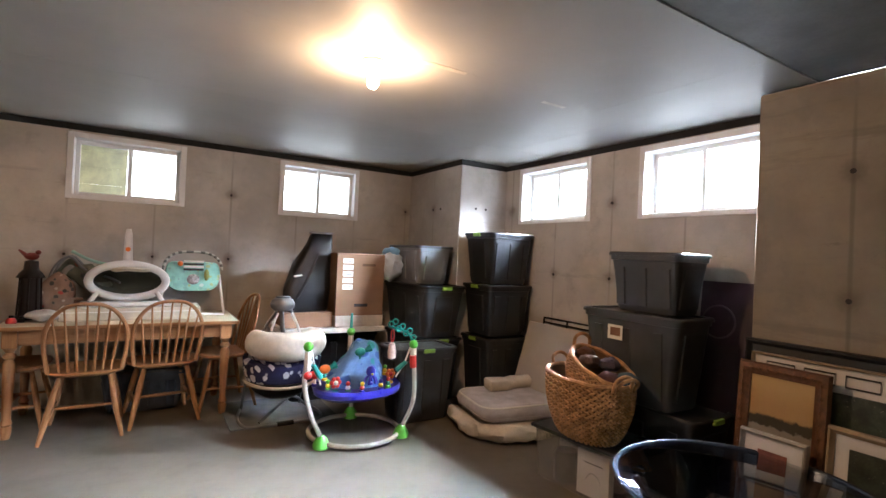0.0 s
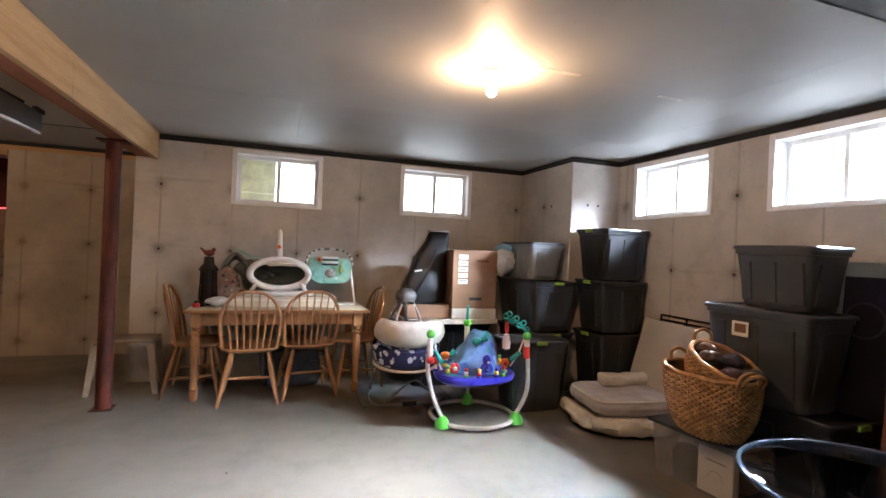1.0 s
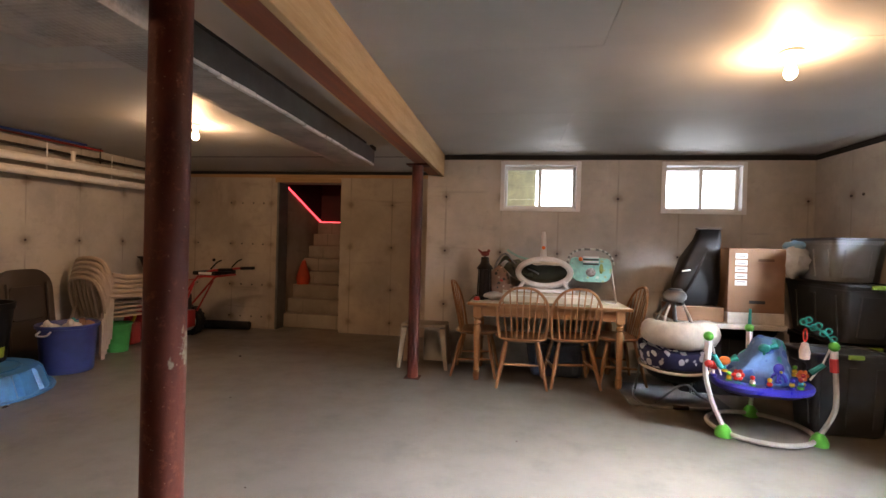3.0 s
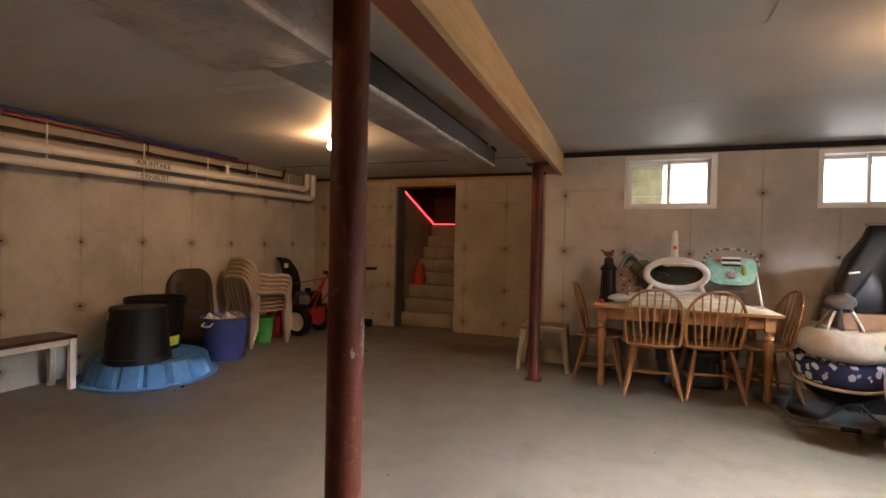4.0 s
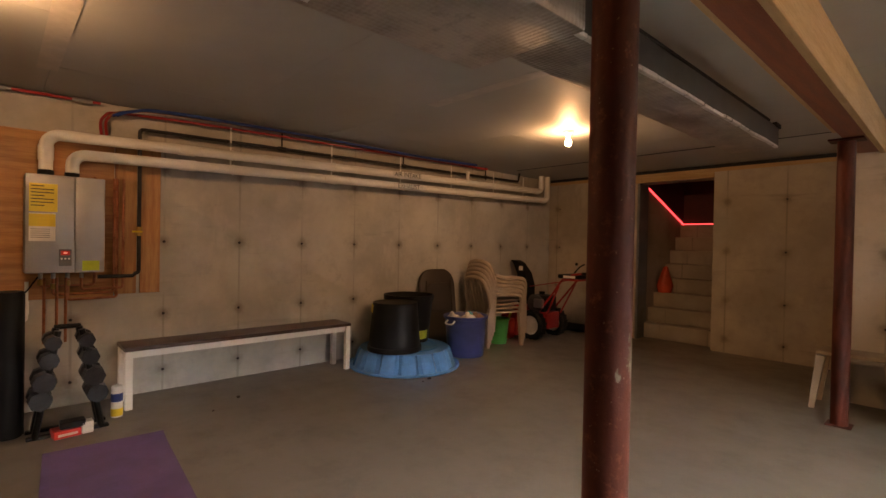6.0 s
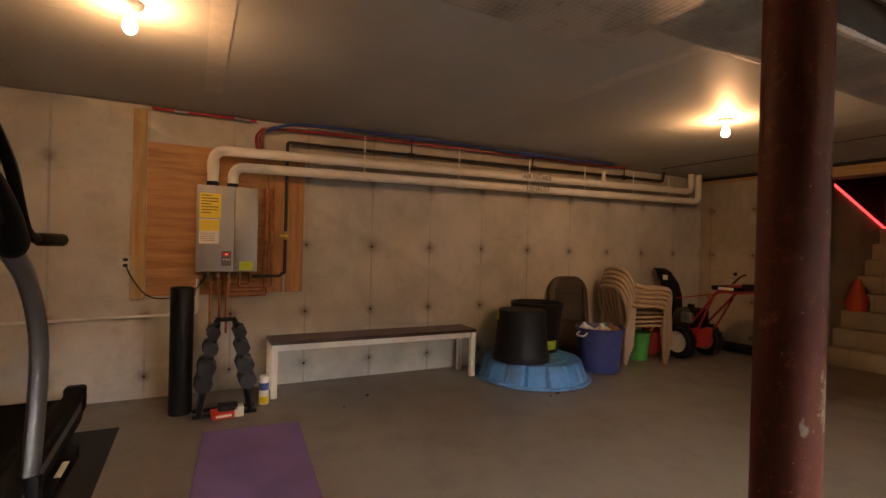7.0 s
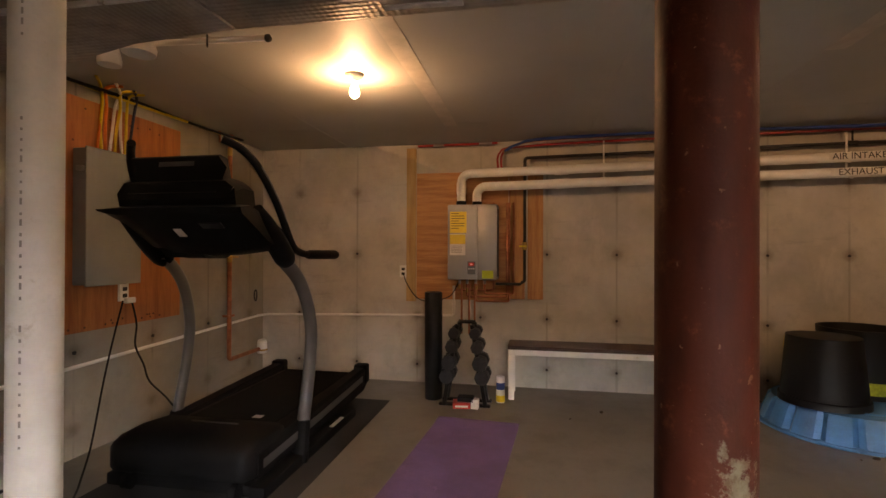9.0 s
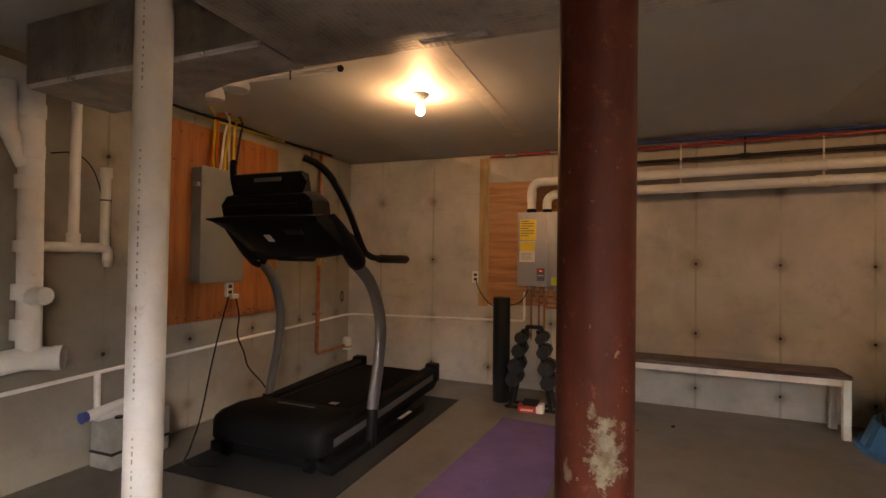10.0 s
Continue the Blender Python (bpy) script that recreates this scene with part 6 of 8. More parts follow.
PXW = -5.33
p1 = [(PXW, 0.03, 1.705)] + bend((PXW, 0.03, 1.7), (PXW, 0.03, 1.962), (PXW, 2, 1.962), 0.085) + [(PXW, 2.5, 2.005)]
p1 += bend((PXW, 2.5, 2.01), (PXW, 5.78, 2.06), (PXW, 5.78, 2.3), 0.08) + [(PXW, 5.78, CZ)]
_t = pvc_run("intake_pipe", "white plastic air intake pipe along the wall", p1, 0.04, [((PXW, 0.03, 1.78), (PXW, 0.03, 1.88)), ((PXW, 0.86, 1.973), (PXW, 0.98, 1.976)), ((PXW, 3.95, 2.03), (PXW, 4.05, 2.032)), ((PXW, 5.62, 2.057), (PXW, 5.69, 2.058)), ((PXW, 5.78, 2.15), (PXW, 5.78, 2.22))])
INTAKE = _t
p2 = [(PXW + 0.02, 0.175, 1.705)] + bend((PXW + 0.02, 0.175, 1.7), (PXW + 0.02, 0.175, 1.838), (PXW + 0.02, 2, 1.838), 0.08) + [(PXW + 0.02, 2.5, 1.88)]
p2 += bend((PXW + 0.02, 2.5, 1.88), (PXW + 0.02, 5.9, 1.93), (PXW + 0.02, 5.9, 2.3), 0.085) + [(PXW + 0.02, 5.9, CZ)]
EXHAUST = pvc_run("exhaust_pipe", "white plastic exhaust pipe along the wall", p2, 0.04, [((PXW + 0.02, 0.86, 1.85), (PXW + 0.02, 0.98, 1.852)), ((PXW + 0.02, 2.2, 1.875), (PXW + 0.02, 2.3, 1.876)), ((PXW + 0.02, 4.2, 1.905), (PXW + 0.02, 4.3, 1.906)), ((PXW + 0.02, 5.74, 1.928), (PXW + 0.02, 5.81, 1.929))])


def lettering(text, size, parent, m, mat):
    cu = bpy.data.curves.new("lettering", "FONT")
    cu.body, cu.size, cu.align_x, cu.align_y, cu.extrude = text, size, "CENTER", "CENTER", 0.0006
    tmp = bpy.data.objects.new("lettering_source", cu)
    scene.collection.objects.link(tmp)
    bpy.context.view_layer.update()
    me = bpy.data.meshes.new_from_object(tmp.evaluated_get(bpy.context.evaluated_depsgraph_get()))
    bpy.data.objects.remove(tmp)
    me.materials.clear()
    me.materials.append(mat)
    ob = new("lettering", me)
    ob.parent, ob.matrix_basis = parent, m
    return ob


for txt, par, x, z in (("AIR INTAKE", INTAKE, PXW + 0.0405, 2.02), ("EXHAUST", EXHAUST, PXW + 0.0605, 1.892)):
    lb = part("pipe_label", box(-0.0022, 0.0, -0.21, 0.21, -0.026, 0.026), M_PAPER, par, "white label strip", pose(x + 0.002, 3.19, z - 0.003, 0.9))
    lettering(txt, 0.072, lb, pose(0.0012, 0, 0, 90, 0, 90), M_INK)
for k, y in enumerate((1.28, 2.27, 3.15, 3.95, 4.75, 5.4)):
    _t = thing("pipe_hanger", "white plastic strap holding the wall pipes", "hanger", pose(0, y, 0), "pipe hangers")
    part("strap", box(PXW - 0.05, PXW - 0.044, -0.007, 0.007, 1.81 + 0.015 * y, CZ - 0.06, 0.001), M_PVC, _t)
    for xx, z in ((PXW, 1.962 + 0.017 * min(y, 5.4)), (PXW + 0.02, 1.835 + 0.0163 * min(y, 5.4))):
        part("clip", tube([(xx + 0.0425 * math.cos(a), 0, z + 0.0425 * math.sin(a)) for a in [2 * math.pi * j / 18 for j in range(18)]], 0.004, 5, True), M_PVC, _t)
_t = thing("capped_tee", "short white capped tee on the intake pipe", "pipe fitting", pose(PXW, 4.2, 2.03))
part("stub", cyl((0, 0, 0.03), (0, 0, 0.12), 0.022, seg=14), M_PVC, _t)
part("cap", cyl((0, 0, 0.12), (0, 0, 0.15), 0.027, seg=14), M_PVC, _t)

_t = thing("gas_pipe", "black iron gas pipe along the top of the wall", "pipe")
gp = [(PXW - 0.06, 0.34, 0.96), (PXW - 0.06, 0.56, 0.96)] + bend((PXW - 0.06, 0.3, 0.98), (PXW - 0.06, 0.6, 0.98), (PXW - 0.06, 0.6, 2), 0.02) + bend((PXW - 0.06, 0.6, 1), (PXW - 0.06, 0.6, 2.1), (PXW - 0.06, 3, 2.1), 0.025) + [(PXW - 0.06, 5.3, 2.17), (PXW - 0.06, 5.33, CZ)]
part("pipe", tube(gp, 0.014, 10), M_IRON, _t)
for y in (1.75, 3.2, 4.6):
    part("tee", tube([(PXW - 0.06, y - 0.035, 2.1 + 0.0149 * (y - 0.6)), (PXW - 0.06, y + 0.035, 2.1 + 0.0149 * (y - 0.6))], 0.02, 10), M_IRON, _t)
    part("rod", cyl((PXW - 0.06, y, 2.12), (PXW - 0.06, y, CZ), 0.008, seg=6), M_IRON, _t)
part("valve", tube([(PXW - 0.06, 0.6, 1.27), (PXW - 0.06, 0.6, 1.34)], 0.024, 10), plain("brass", (0.5, 0.32, 0.1), 0.35, 0.9), _t)
part("valve_lever", box(PXW - 0.045, PXW - 0.035, 0.55, 0.62, 1.295, 1.31, 0.003), M_YELLOW, _t)

_t = thing("water_lines", "bundle of blue and red plastic water lines at the ceiling", "pipe")
M_PEXB = plain("blue_pex", (0.015, 0.05, 0.24), 0.4, var=0.15, bump=0.03)
M_PEXR = plain("red_pex", (0.32, 0.02, 0.02), 0.4, var=0.15, bump=0.03)
for i in range(3):
    part("blue_line", tube(spline([(PXW - 0.09 + 0.03 * i, 0.4 + 0.02 * i, 2.17), (PXW - 0.06 + 0.03 * i, 0.5 + 0.02 * i, 2.215), (PXW - 0.02 + 0.03 * i, 0.8, 2.25), (PXW + 0.02 * i, 2.0, 2.262), (PXW + 0.03 * i, 3.2, 2.25), (PXW + 0.03 * i, 4.3, 2.268)], 6), 0.011, 7), M_PEXB if i else M_COPPER, _t)
for i in range(2):
    part("red_line", tube(spline([(PXW - 0.1 + 0.02 * i, 0.36 + 0.03 * i, 1.98), (PXW - 0.1, 0.37 + 0.03 * i, 2.16), (PXW - 0.08, 0.6, 2.21), (PXW - 0.06, 1.9, 2.235), (PXW - 0.06 + 0.03 * i, 4.6, 2.262)], 6), 0.0105, 7), M_PEXR, _t)
part("red_line", tube([(PXW - 0.1, -0.4, 2.25), (PXW - 0.1, 0.35, 2.255)], 0.011, 7), M_PEXR, _t)
part("valve", tube([(PXW - 0.1, -0.25, 2.25), (PXW - 0.1, -0.15, 2.25)], 0.017, 8), M_STEEL, _t)
part("valve", tube([(PXW - 0.1, 0.18, 2.255), (PXW - 0.1, 0.3, 2.255)], 0.017, 8), M_STEEL, _t)

_t = thing("copper_lines", "copper water pipes looping under the heater", "pipe")
for y, z, y2 in ((0.01, 0.9, 0.3), (0.08, 0.84, 0.42), (0.16, 0.8, 0.44), (0.24, 0.87, 0.48)):
    xx = WX + 0.12
    part("loop", tube([(xx, y, 0.96)] + bend((xx, y, 1), (xx, y, z), (xx, 1, z), 0.02) + [(xx - 0.03, y2, z)] + bend((xx - 0.03, 0, z), (xx - 0.03, y2 + 0.02, z), (xx - 0.03, y2 + 0.02, 2), 0.018) + [(xx - 0.03, y2 + 0.02, 1.7)], 0.0095, 8), M_COPPER, _t)
for y in (0.03, 0.1, 0.15):
    part("drop", tube([(WX + 0.13, y, 0.96), (WX + 0.13, y, 0.5)], 0.009, 8), M_COPPER, _t)
for y, z in ((0.01, 0.93), (0.08, 0.9), (0.16, 0.92)):
    part("valve", tube([(WX + 0.12, y, z - 0.02), (WX + 0.12, y, z + 0.02)], 0.017, 8), plain("brass_valve", (0.45, 0.28, 0.09), 0.35, 0.9) if "brass_valve" not in bpy.data.materials else bpy.data.materials["brass_valve"], _t)

_t = thing("conduit", "thin white plastic conduit along the two walls", "conduit")
cx = WX + 0.018
cpts = [(-1.9, SY + 0.018, 0.51), (-5.4, SY + 0.018, 0.607)] + [(cx, SY + 0.08, 0.61), (cx, -0.12, 0.65)] + bend((cx, -0.5, 0.652), (cx, -0.06, 0.652), (cx, -0.06, 2), 0.025) + [(cx, -0.06, 0.93)]
part("pipe", tube(cpts, 0.0115, 9), M_PVC, _t)
part("elbow", tube([(cx, -0.06, 0.7), (cx, -0.06, 0.79)], 0.016, 9), M_PVC, _t)
part("riser", tube([(-2.78, SY + 0.02, 0.535), (-2.78, SY + 0.03, 0.2)], 0.018, 9), M_PVC, _t)


def receptacle(m, label):
    th = thing("wall_outlet", label, "outlet", m)
    part("plate", box(-0.036, 0.036, -0.022, 0, -0.058, 0.058, 0.004), M_WHITEPL, th)
    for z in (-0.022, 0.022):
        part("socket", box(-0.016, 0.016, -0.0245, -0.0225, z - 0.013, z + 0.013, 0.004), M_INK, th)
    return th


receptacle(pose(WX + 0.001, -0.555, 1.06, 0, 0, 90), "white outlet box with a plugged cord on concrete")
_t = thing("heater_cord", "dark power cord hanging from the outlet to the heater", "cord")
part("cord", tube(spline([(WX + 0.03, -0.555, 1.05), (WX + 0.06, -0.51, 0.95), (WX + 0.05, -0.42, 0.82), (WX + 0.04, -0.3, 0.78), (WX + 0.05, -0.1, 0.83), (WX + 0.1, 0.0, 0.97)], 6), 0.005, 6), M_BLKPL, _t)

# ---- things on the west floor ----
_t = thing("rolled_mat", "tall black rolled exercise mat standing on end", "rolled mat", pose(-5.02, -0.16, 0, 0, 1.2, 0))
_b = bmesh.new()
part("roll", lathe([(0, 0.002), (0.07, 0.002), (0.073, 0.01), (0.073, 0.9), (0.07, 0.908), (0.03, 0.904), (0, 0.9)], 26), M_BLKPL, _t)
part("roll_edge", box(0.0, 0.004, 0.071, 0.078, 0.004, 0.905), M_BLKPL, _t)

rk = thing("dumbbell_rack", "black A-frame rack with pairs of dumbbells", "dumbbell rack", pose(-4.93, 0.13, 0))
for s in (-1, 1):
    for x in (-0.07, 0.07):
        part("upright", tube([(x, 0.17 * s, 0.004), (x, 0.06 * s, 0.66)], 0.02, 8, flat=1.4), M_BLKPL, rk)
part("top_bar", tube([(-0.07, -0.07, 0.665), (-0.07, 0.07, 0.665)], 0.016, 8), M_BLKPL, rk)
for x in (-0.07, 0.07):
    part("foot", box(x - 0.02, x + 0.02, -0.21, 0.21, 0.0005, 0.02, 0.004), M_BLKPL, rk)
M_DB = plain("dark_iron_weights", (0.025, 0.026, 0.03), 0.5, 0.3, 0.4, 20, 0.3)
for s in (-1, 1):
    for k, r in enumerate((0.064, 0.066, 0.055, 0.048)):
        z = (0.23, 0.34, 0.47, 0.58)[k]
        y = s * (0.17 - 0.11 * z / 0.66 + 0.012)
        d = thing("dumbbell", "dark iron dumbbell resting on an A-frame rack", "dumbbell", pose(-4.93, 0.13 + y, z + 0.012), "dumbbells on the rack")
        part("grip", cyl((-0.06, 0, 0), (0.06, 0, 0), 0.014, seg=10), M_STEEL, d)
        for e in (-1, 1):
            part("head", cyl((e * 0.05, 0, 0), (e * 0.125, 0, 0), r, r * 0.93, 8), M_DB, d)
_t = thing("weight_bundle", "red and white printed packets on the floor by the dumbbells", "packets", pose(-4.84, 0.14, 0))
part("packet", box(-0.05, 0.06, -0.1, 0.04, 0.0006, 0.05, 0.004), M_RED_PL, _t, "", pose(0, 0, 0, 0, 0, 8))
part("packet", box(-0.04, 0.05, -0.06, 0.07, 0.051, 0.09, 0.004), M_BLKPL, _t)
part("packet", box(-0.02, 0.05, 0.05, 0.11, 0.0006, 0.075, 0.004), M_PAPER, _t)
part("print_bar", box(0.0605, 0.0615, -0.08, 0.02, 0.015, 0.03), M_PAPER, _t, "", pose(0, 0, 0, 0, 0, 8))

_t = thing("wipes_canister", "white canister with blue and yellow print on the floor", "canister", pose(-5.02, 0.41, 0))
part("can", lathe([(0, 0.001), (0.034, 0.001), (0.036, 0.006), (0.036, 0.185), (0.033, 0.19), (0, 0.19)], 18), M_PAPER, _t)
part("cap", lathe([(0, 0.19), (0.034, 0.19), (0.034, 0.212), (0.03, 0.217), (0, 0.217)], 18), M_WHITEPL, _t)
part("blue_band", lathe([(0.0366, 0.11), (0.0368, 0.112), (0.0368, 0.165), (0.0366, 0.167)], 18), plain("blue_print", (0.03, 0.06, 0.25), 0.4), _t)
part("yellow_band", lathe([(0.0366, 0.01), (0.0368, 0.012), (0.0368, 0.06), (0.0366, 0.062)], 18), M_YELLOW, _t)

bn = thing("bench", "long narrow bench with dark wood seat and white legs", "bench", pose(-5.25, 1.41, 0))
M_DKW = wood("dark_walnut", (0.06, 0.027, 0.017), (0.03, 0.013, 0.009), 0.4, axis=1)
part("seat", box(-0.155, 0.155, -0.945, 0.945, 0.425, 0.455, 0.004), M_DKW, bn, "dark stained seat board")
M_WPAINT = plain("white_paint", (0.82, 0.81, 0.78), 0.45, var=0.08, bump=0.06, wear=(0.55, 0.5, 0.44))
for x in (-0.13, 0.13):
    part("apron", box(x - 0.011, x + 0.011, -0.89, 0.89, 0.375, 0.4245, 0.002), M_WPAINT, bn)
    for y in (-0.915, 0.915):
        part("leg", box(x - 0.022, x + 0.022, y - 0.024, y + 0.024, 0.0005, 0.4245, 0.003), M_WPAINT, bn)
for y in (-0.915, 0.915):
    part("end_rail", box(-0.107, 0.107, y - 0.012, y + 0.012, 0.375, 0.4245, 0.002), M_WPAINT, bn)

ym = thing("yoga_mat", "thin purple yoga mat unrolled on the concrete", "yoga mat", pose(-3.653, 0.212, 0, 0, 0, -4.5))
_b = bmesh.new()
nx = 24
grid = [[_b.verts.new((-0.865 + 1.73 * i / nx, (-0.3, 0.3)[j], 0.0056 + (0.012 * max(0, 1 - i / 2.0) if i < 2 else 0))) for j in (0, 1)] for i in range(nx + 1)]
low = [[_b.verts.new((v.co.x, v.co.y, v.co.z - 0.005)) for v in r] for r in grid]
for i in range(nx):
    _b.faces.new((grid[i][0], grid[i + 1][0], grid[i + 1][1], grid[i][1]))
    _b.faces.new((low[i][0], low[i][1], low[i + 1][1], low[i + 1][0]))
    for j in (0, 1):
        _b.faces.new((grid[i][j], low[i][j], low[i + 1][j], grid[i + 1][j]))
for i in (0, nx):
    _b.faces.new((grid[i][0], grid[i][1], low[i][1], low[i][0]))
part("mat", _b, plain("purple_foam", (0.135, 0.085, 0.215), 0.75, var=0.25, scale=3, bump=0.3, fine=120, wear=(0.2, 0.12, 0.3)), ym)

# ---- toys, pots and chairs by the west wall ----
pool = thing("kiddie_pool", "upturned pale blue plastic paddling pool with fluted sides", "paddling pool", pose(-4.93, 2.9, 0))
_b = bmesh.new()
_n = 96
_rings = []
for s, z, f in ((0.56, 0.001, 0.006), (0.555, 0.014, 0.006), (0.53, 0.02, 0.03), (0.475, 0.17, 0.034), (0.455, 0.19, 0.006), (0.2, 0.195, 0.0), (0.02, 0.196, 0.0)):
    _rings.append([((s + f * (-1.0 if k % 6 == 0 else 0.12 if k % 6 == 3 else 0.0)) * math.cos(2 * math.pi * k / _n), (s + f * (-1.0 if k % 6 == 0 else 0.12 if k % 6 == 3 else 0.0)) * math.sin(2 * math.pi * k / _n), z) for k in range(_n)])
add_loft(_b, _rings)
part("shell", _b, plain("pool_blue_plastic", (0.05, 0.2, 0.46), 0.4, var=0.25, bump=0.15, wear=(0.08, 0.25, 0.48)), pool)
part("rolled_rim", tube([(0.562 * math.cos(a), 0.562 * math.sin(a), 0.0125) for a in [2 * math.pi * k / 64 for k in range(64)]], 0.011, 7, True), bpy.data.materials["pool_blue_plastic"], pool)
part("bottom_ridge", tube([(0.34 * math.cos(a), 0.34 * math.sin(a), 0.1945) for a in [2 * math.pi * k / 48 for k in range(48)]], 0.008, 6, True), bpy.data.materials["pool_blue_plastic"], pool)


def pot(m, r0, r1, h, label, flip=False):
    th = thing("nursery_pot", label, "plant pot", m, "black pots")
    prof = [(0, 0), (r0, 0), (r0 + (r1 - r0) * 0.9, h * 0.9), (r1 + 0.008, h * 0.9), (r1 + 0.01, h), (r1 - 0.004, h), (r1 - 0.012, h * 0.9), (r0 - 0.01, 0.012), (0, 0.012)]
    if flip:
        prof = [(r, h - z) for r, z in prof][::-1]
    part("pot_body", lathe(prof, 32), M_BLKPL, th)
    return th


_p = pot(pose(-4.84, 2.7, 0.1965), 0.22, 0.26, 0.47, "upturned black nursery pot on the blue pool", True)
part("label_wrap", box(-0.05, 0.05, -0.001, 0.001, -0.04, 0.04), M_STK, _p, "yellow-green printed label", pose(-0.1, -0.205, 0.41, -5, 0, -26))
_p = pot(pose(-5.12, 3.1, 0.1965), 0.215, 0.265, 0.5, "open black nursery pot on the blue pool")
M_GRN_LBL = plain("yellow_green_label", (0.5, 0.6, 0.06), 0.5, var=0.3, scale=30)
_l = bmesh.new()
add_loft(_l, [[(rr * math.cos(a), rr * math.sin(a), z) for a in [radians(-38 + 4 * k) for k in range(16)]] + [((rr - 0.002) * math.cos(a), (rr - 0.002) * math.sin(a), z) for a in [radians(22 - 4 * k) for k in range(16)]] for rr, z in ((0.2215, 0.04), (0.231, 0.13))])
part("label_wrap", _l, M_GRN_LBL, _p, "yellow-green printed label")

bb = thing("toy_bucket", "royal blue plastic tub filled with dog toys", "bucket", pose(-4.83, 3.7, 0) @ Matrix.Diagonal((1.08, 1.08, 1.04, 1.0)))
part("tub", lathe([(0, 0.001), (0.185, 0.001), (0.19, 0.01), (0.215, 0.4), (0.232, 0.405), (0.235, 0.43), (0.228, 0.435), (0.222, 0.43), (0.205, 0.4), (0.18, 0.02), (0, 0.02)], 36), plain("navy_plastic", (0.05, 0.065, 0.22), 0.42, var=0.2, bump=0.1), bb)
for s in (-1, 1):
    part("handle", tube(spline([(-0.05, 0.21 * s, 0.39), (-0.045, 0.25 * s, 0.36), (0.045, 0.25 * s, 0.36), (0.05, 0.21 * s, 0.39)], 4), 0.009, 6), M_WHITEPL, bb, "white rope handle")
for k, (x, y, mt, lb) in enumerate(((0.03, 0.02, M_FLEECE, "tan plush dog toy on the heap"), (-0.08, -0.11, M_PAPER, "white rope bone on the heap"), (0.06, 0.12, M_CARD, "brown plush toy on the heap"), (-0.02, 0.1, M_TEAL, "teal rubber toy on the heap"))):
    _t = thing("dog_toy", lb, "dog toy", pose(-4.83 + x, 3.7 + y, 0.37), "dog toys")
    part("body", wobble(ball((0, 0, 0.03), (0.1, 0.08, 0.06), 12, 8), 0.02, 20, k), mt, _t)
    part("end", wobble(ball((0.02, -0.05, 0.07), (0.03, 0.03, 0.06), 10, 7), 0.01, 30, k), mt, _t)
_t = thing("toy_heap", "dark cloth filling the blue tub", "cloth", pose(-4.83, 3.7, 0.021))
part("filler", wobble(lathe([(0, 0), (0.17, 0), (0.195, 0.34), (0.1, 0.38), (0, 0.385)], 20), 0.008, 14), plain("dull_cloth", (0.1, 0.09, 0.09), 0.95), _t)

M_BROWNPL = plain("dark_taupe_plastic", (0.055, 0.042, 0.034), 0.55, var=0.15, bump=0.2)
fc = thing("folded_chair", "dark taupe plastic folding chair leaning on the wall", "folding chair", pose(-5.36, 3.8, 0.001, 0, -7, 0))
_o = rrect(0.58, 0.93, 0.2, 6)
_b = bmesh.new()
add_loft(_b, [[(x, u * s, 0.475 + v * s) for u, v in _o] for x, s in ((-0.02, 0.97), (-0.015, 1.0), (0.02, 1.0), (0.03, 0.97))])
part("shell", _b, M_BROWNPL, fc)
_o = rrect(0.36, 0.34, 0.06, 5)
_b = bmesh.new()
add_loft(_b, [[(x, u * s, 0.6 + v * s) for u, v in _o] for x, s in ((0.031, 1.0), (0.044, 0.97))])
part("seat_panel", _b, M_BROWNPL, fc)
part("leg", tube([(0.045, -0.2, 0.01), (0.05, -0.2, 0.8)], 0.012, 8), M_BROWNPL, fc)
part("leg", tube([(0.045, 0.2, 0.01), (0.05, 0.2, 0.8)], 0.012, 8), M_BROWNPL, fc)

M_RESIN = plain("sun_bleached_beige_resin", (0.42, 0.34, 0.27), 0.5, var=0.12, bump=0.12)


def resin_chair(m):
    th = thing("resin_chair", "stacked beige moulded plastic garden chair with arms", "chair", m, "stack of garden chairs")
    part("seat", box(-0.23, 0.23, -0.2, 0.24, 0.405, 0.43, 0.012, seg=2), M_RESIN, th)
    _p = []
    for x, y in ((-0.25, 0.24), (0.25, 0.24), (-0.23, -0.24), (0.23, -0.24)):
        bm = bmesh.new()
        add_loft(bm, [[(x * a + dx, y * a + dy, z) for dx, dy in ((-w, -w), (w, -w), (w, w), (-w, w))] for a, z, w in ((1.05, 0.0, 0.018), (0.97, 0.42, 0.025))])
        part("leg", bm, M_RESIN, th)
    for s in (-1, 1):
        part("arm", tube(spline([(0.26 * s, 0.24, 0.42), (0.275 * s, 0.22, 0.6), (0.28 * s, 0.1, 0.645), (0.28 * s, -0.1, 0.65), (0.25 * s, -0.24, 0.68)], 5), 0.022, 7, flat=1.3), M_RESIN, th)
    part("back_frame", tube(spline([(-0.22, -0.2, 0.42), (-0.25, -0.25, 0.62), (-0.21, -0.29, 0.78), (-0.1, -0.31, 0.84), (0.1, -0.31, 0.84), (0.21, -0.29, 0.78), (0.25, -0.25, 0.62), (0.22, -0.2, 0.42)], 5), 0.022, 7, flat=1.2), M_RESIN, th)
    for k in range(5):
        x = -0.14 + 0.07 * k
        part("back_slat", tube([(x * 0.9, -0.205, 0.42), (x, -0.26, 0.62), (x * 1.0, -0.305, 0.83)], 0.017, 6, flat=1.3), M_RESIN, th)
    return th


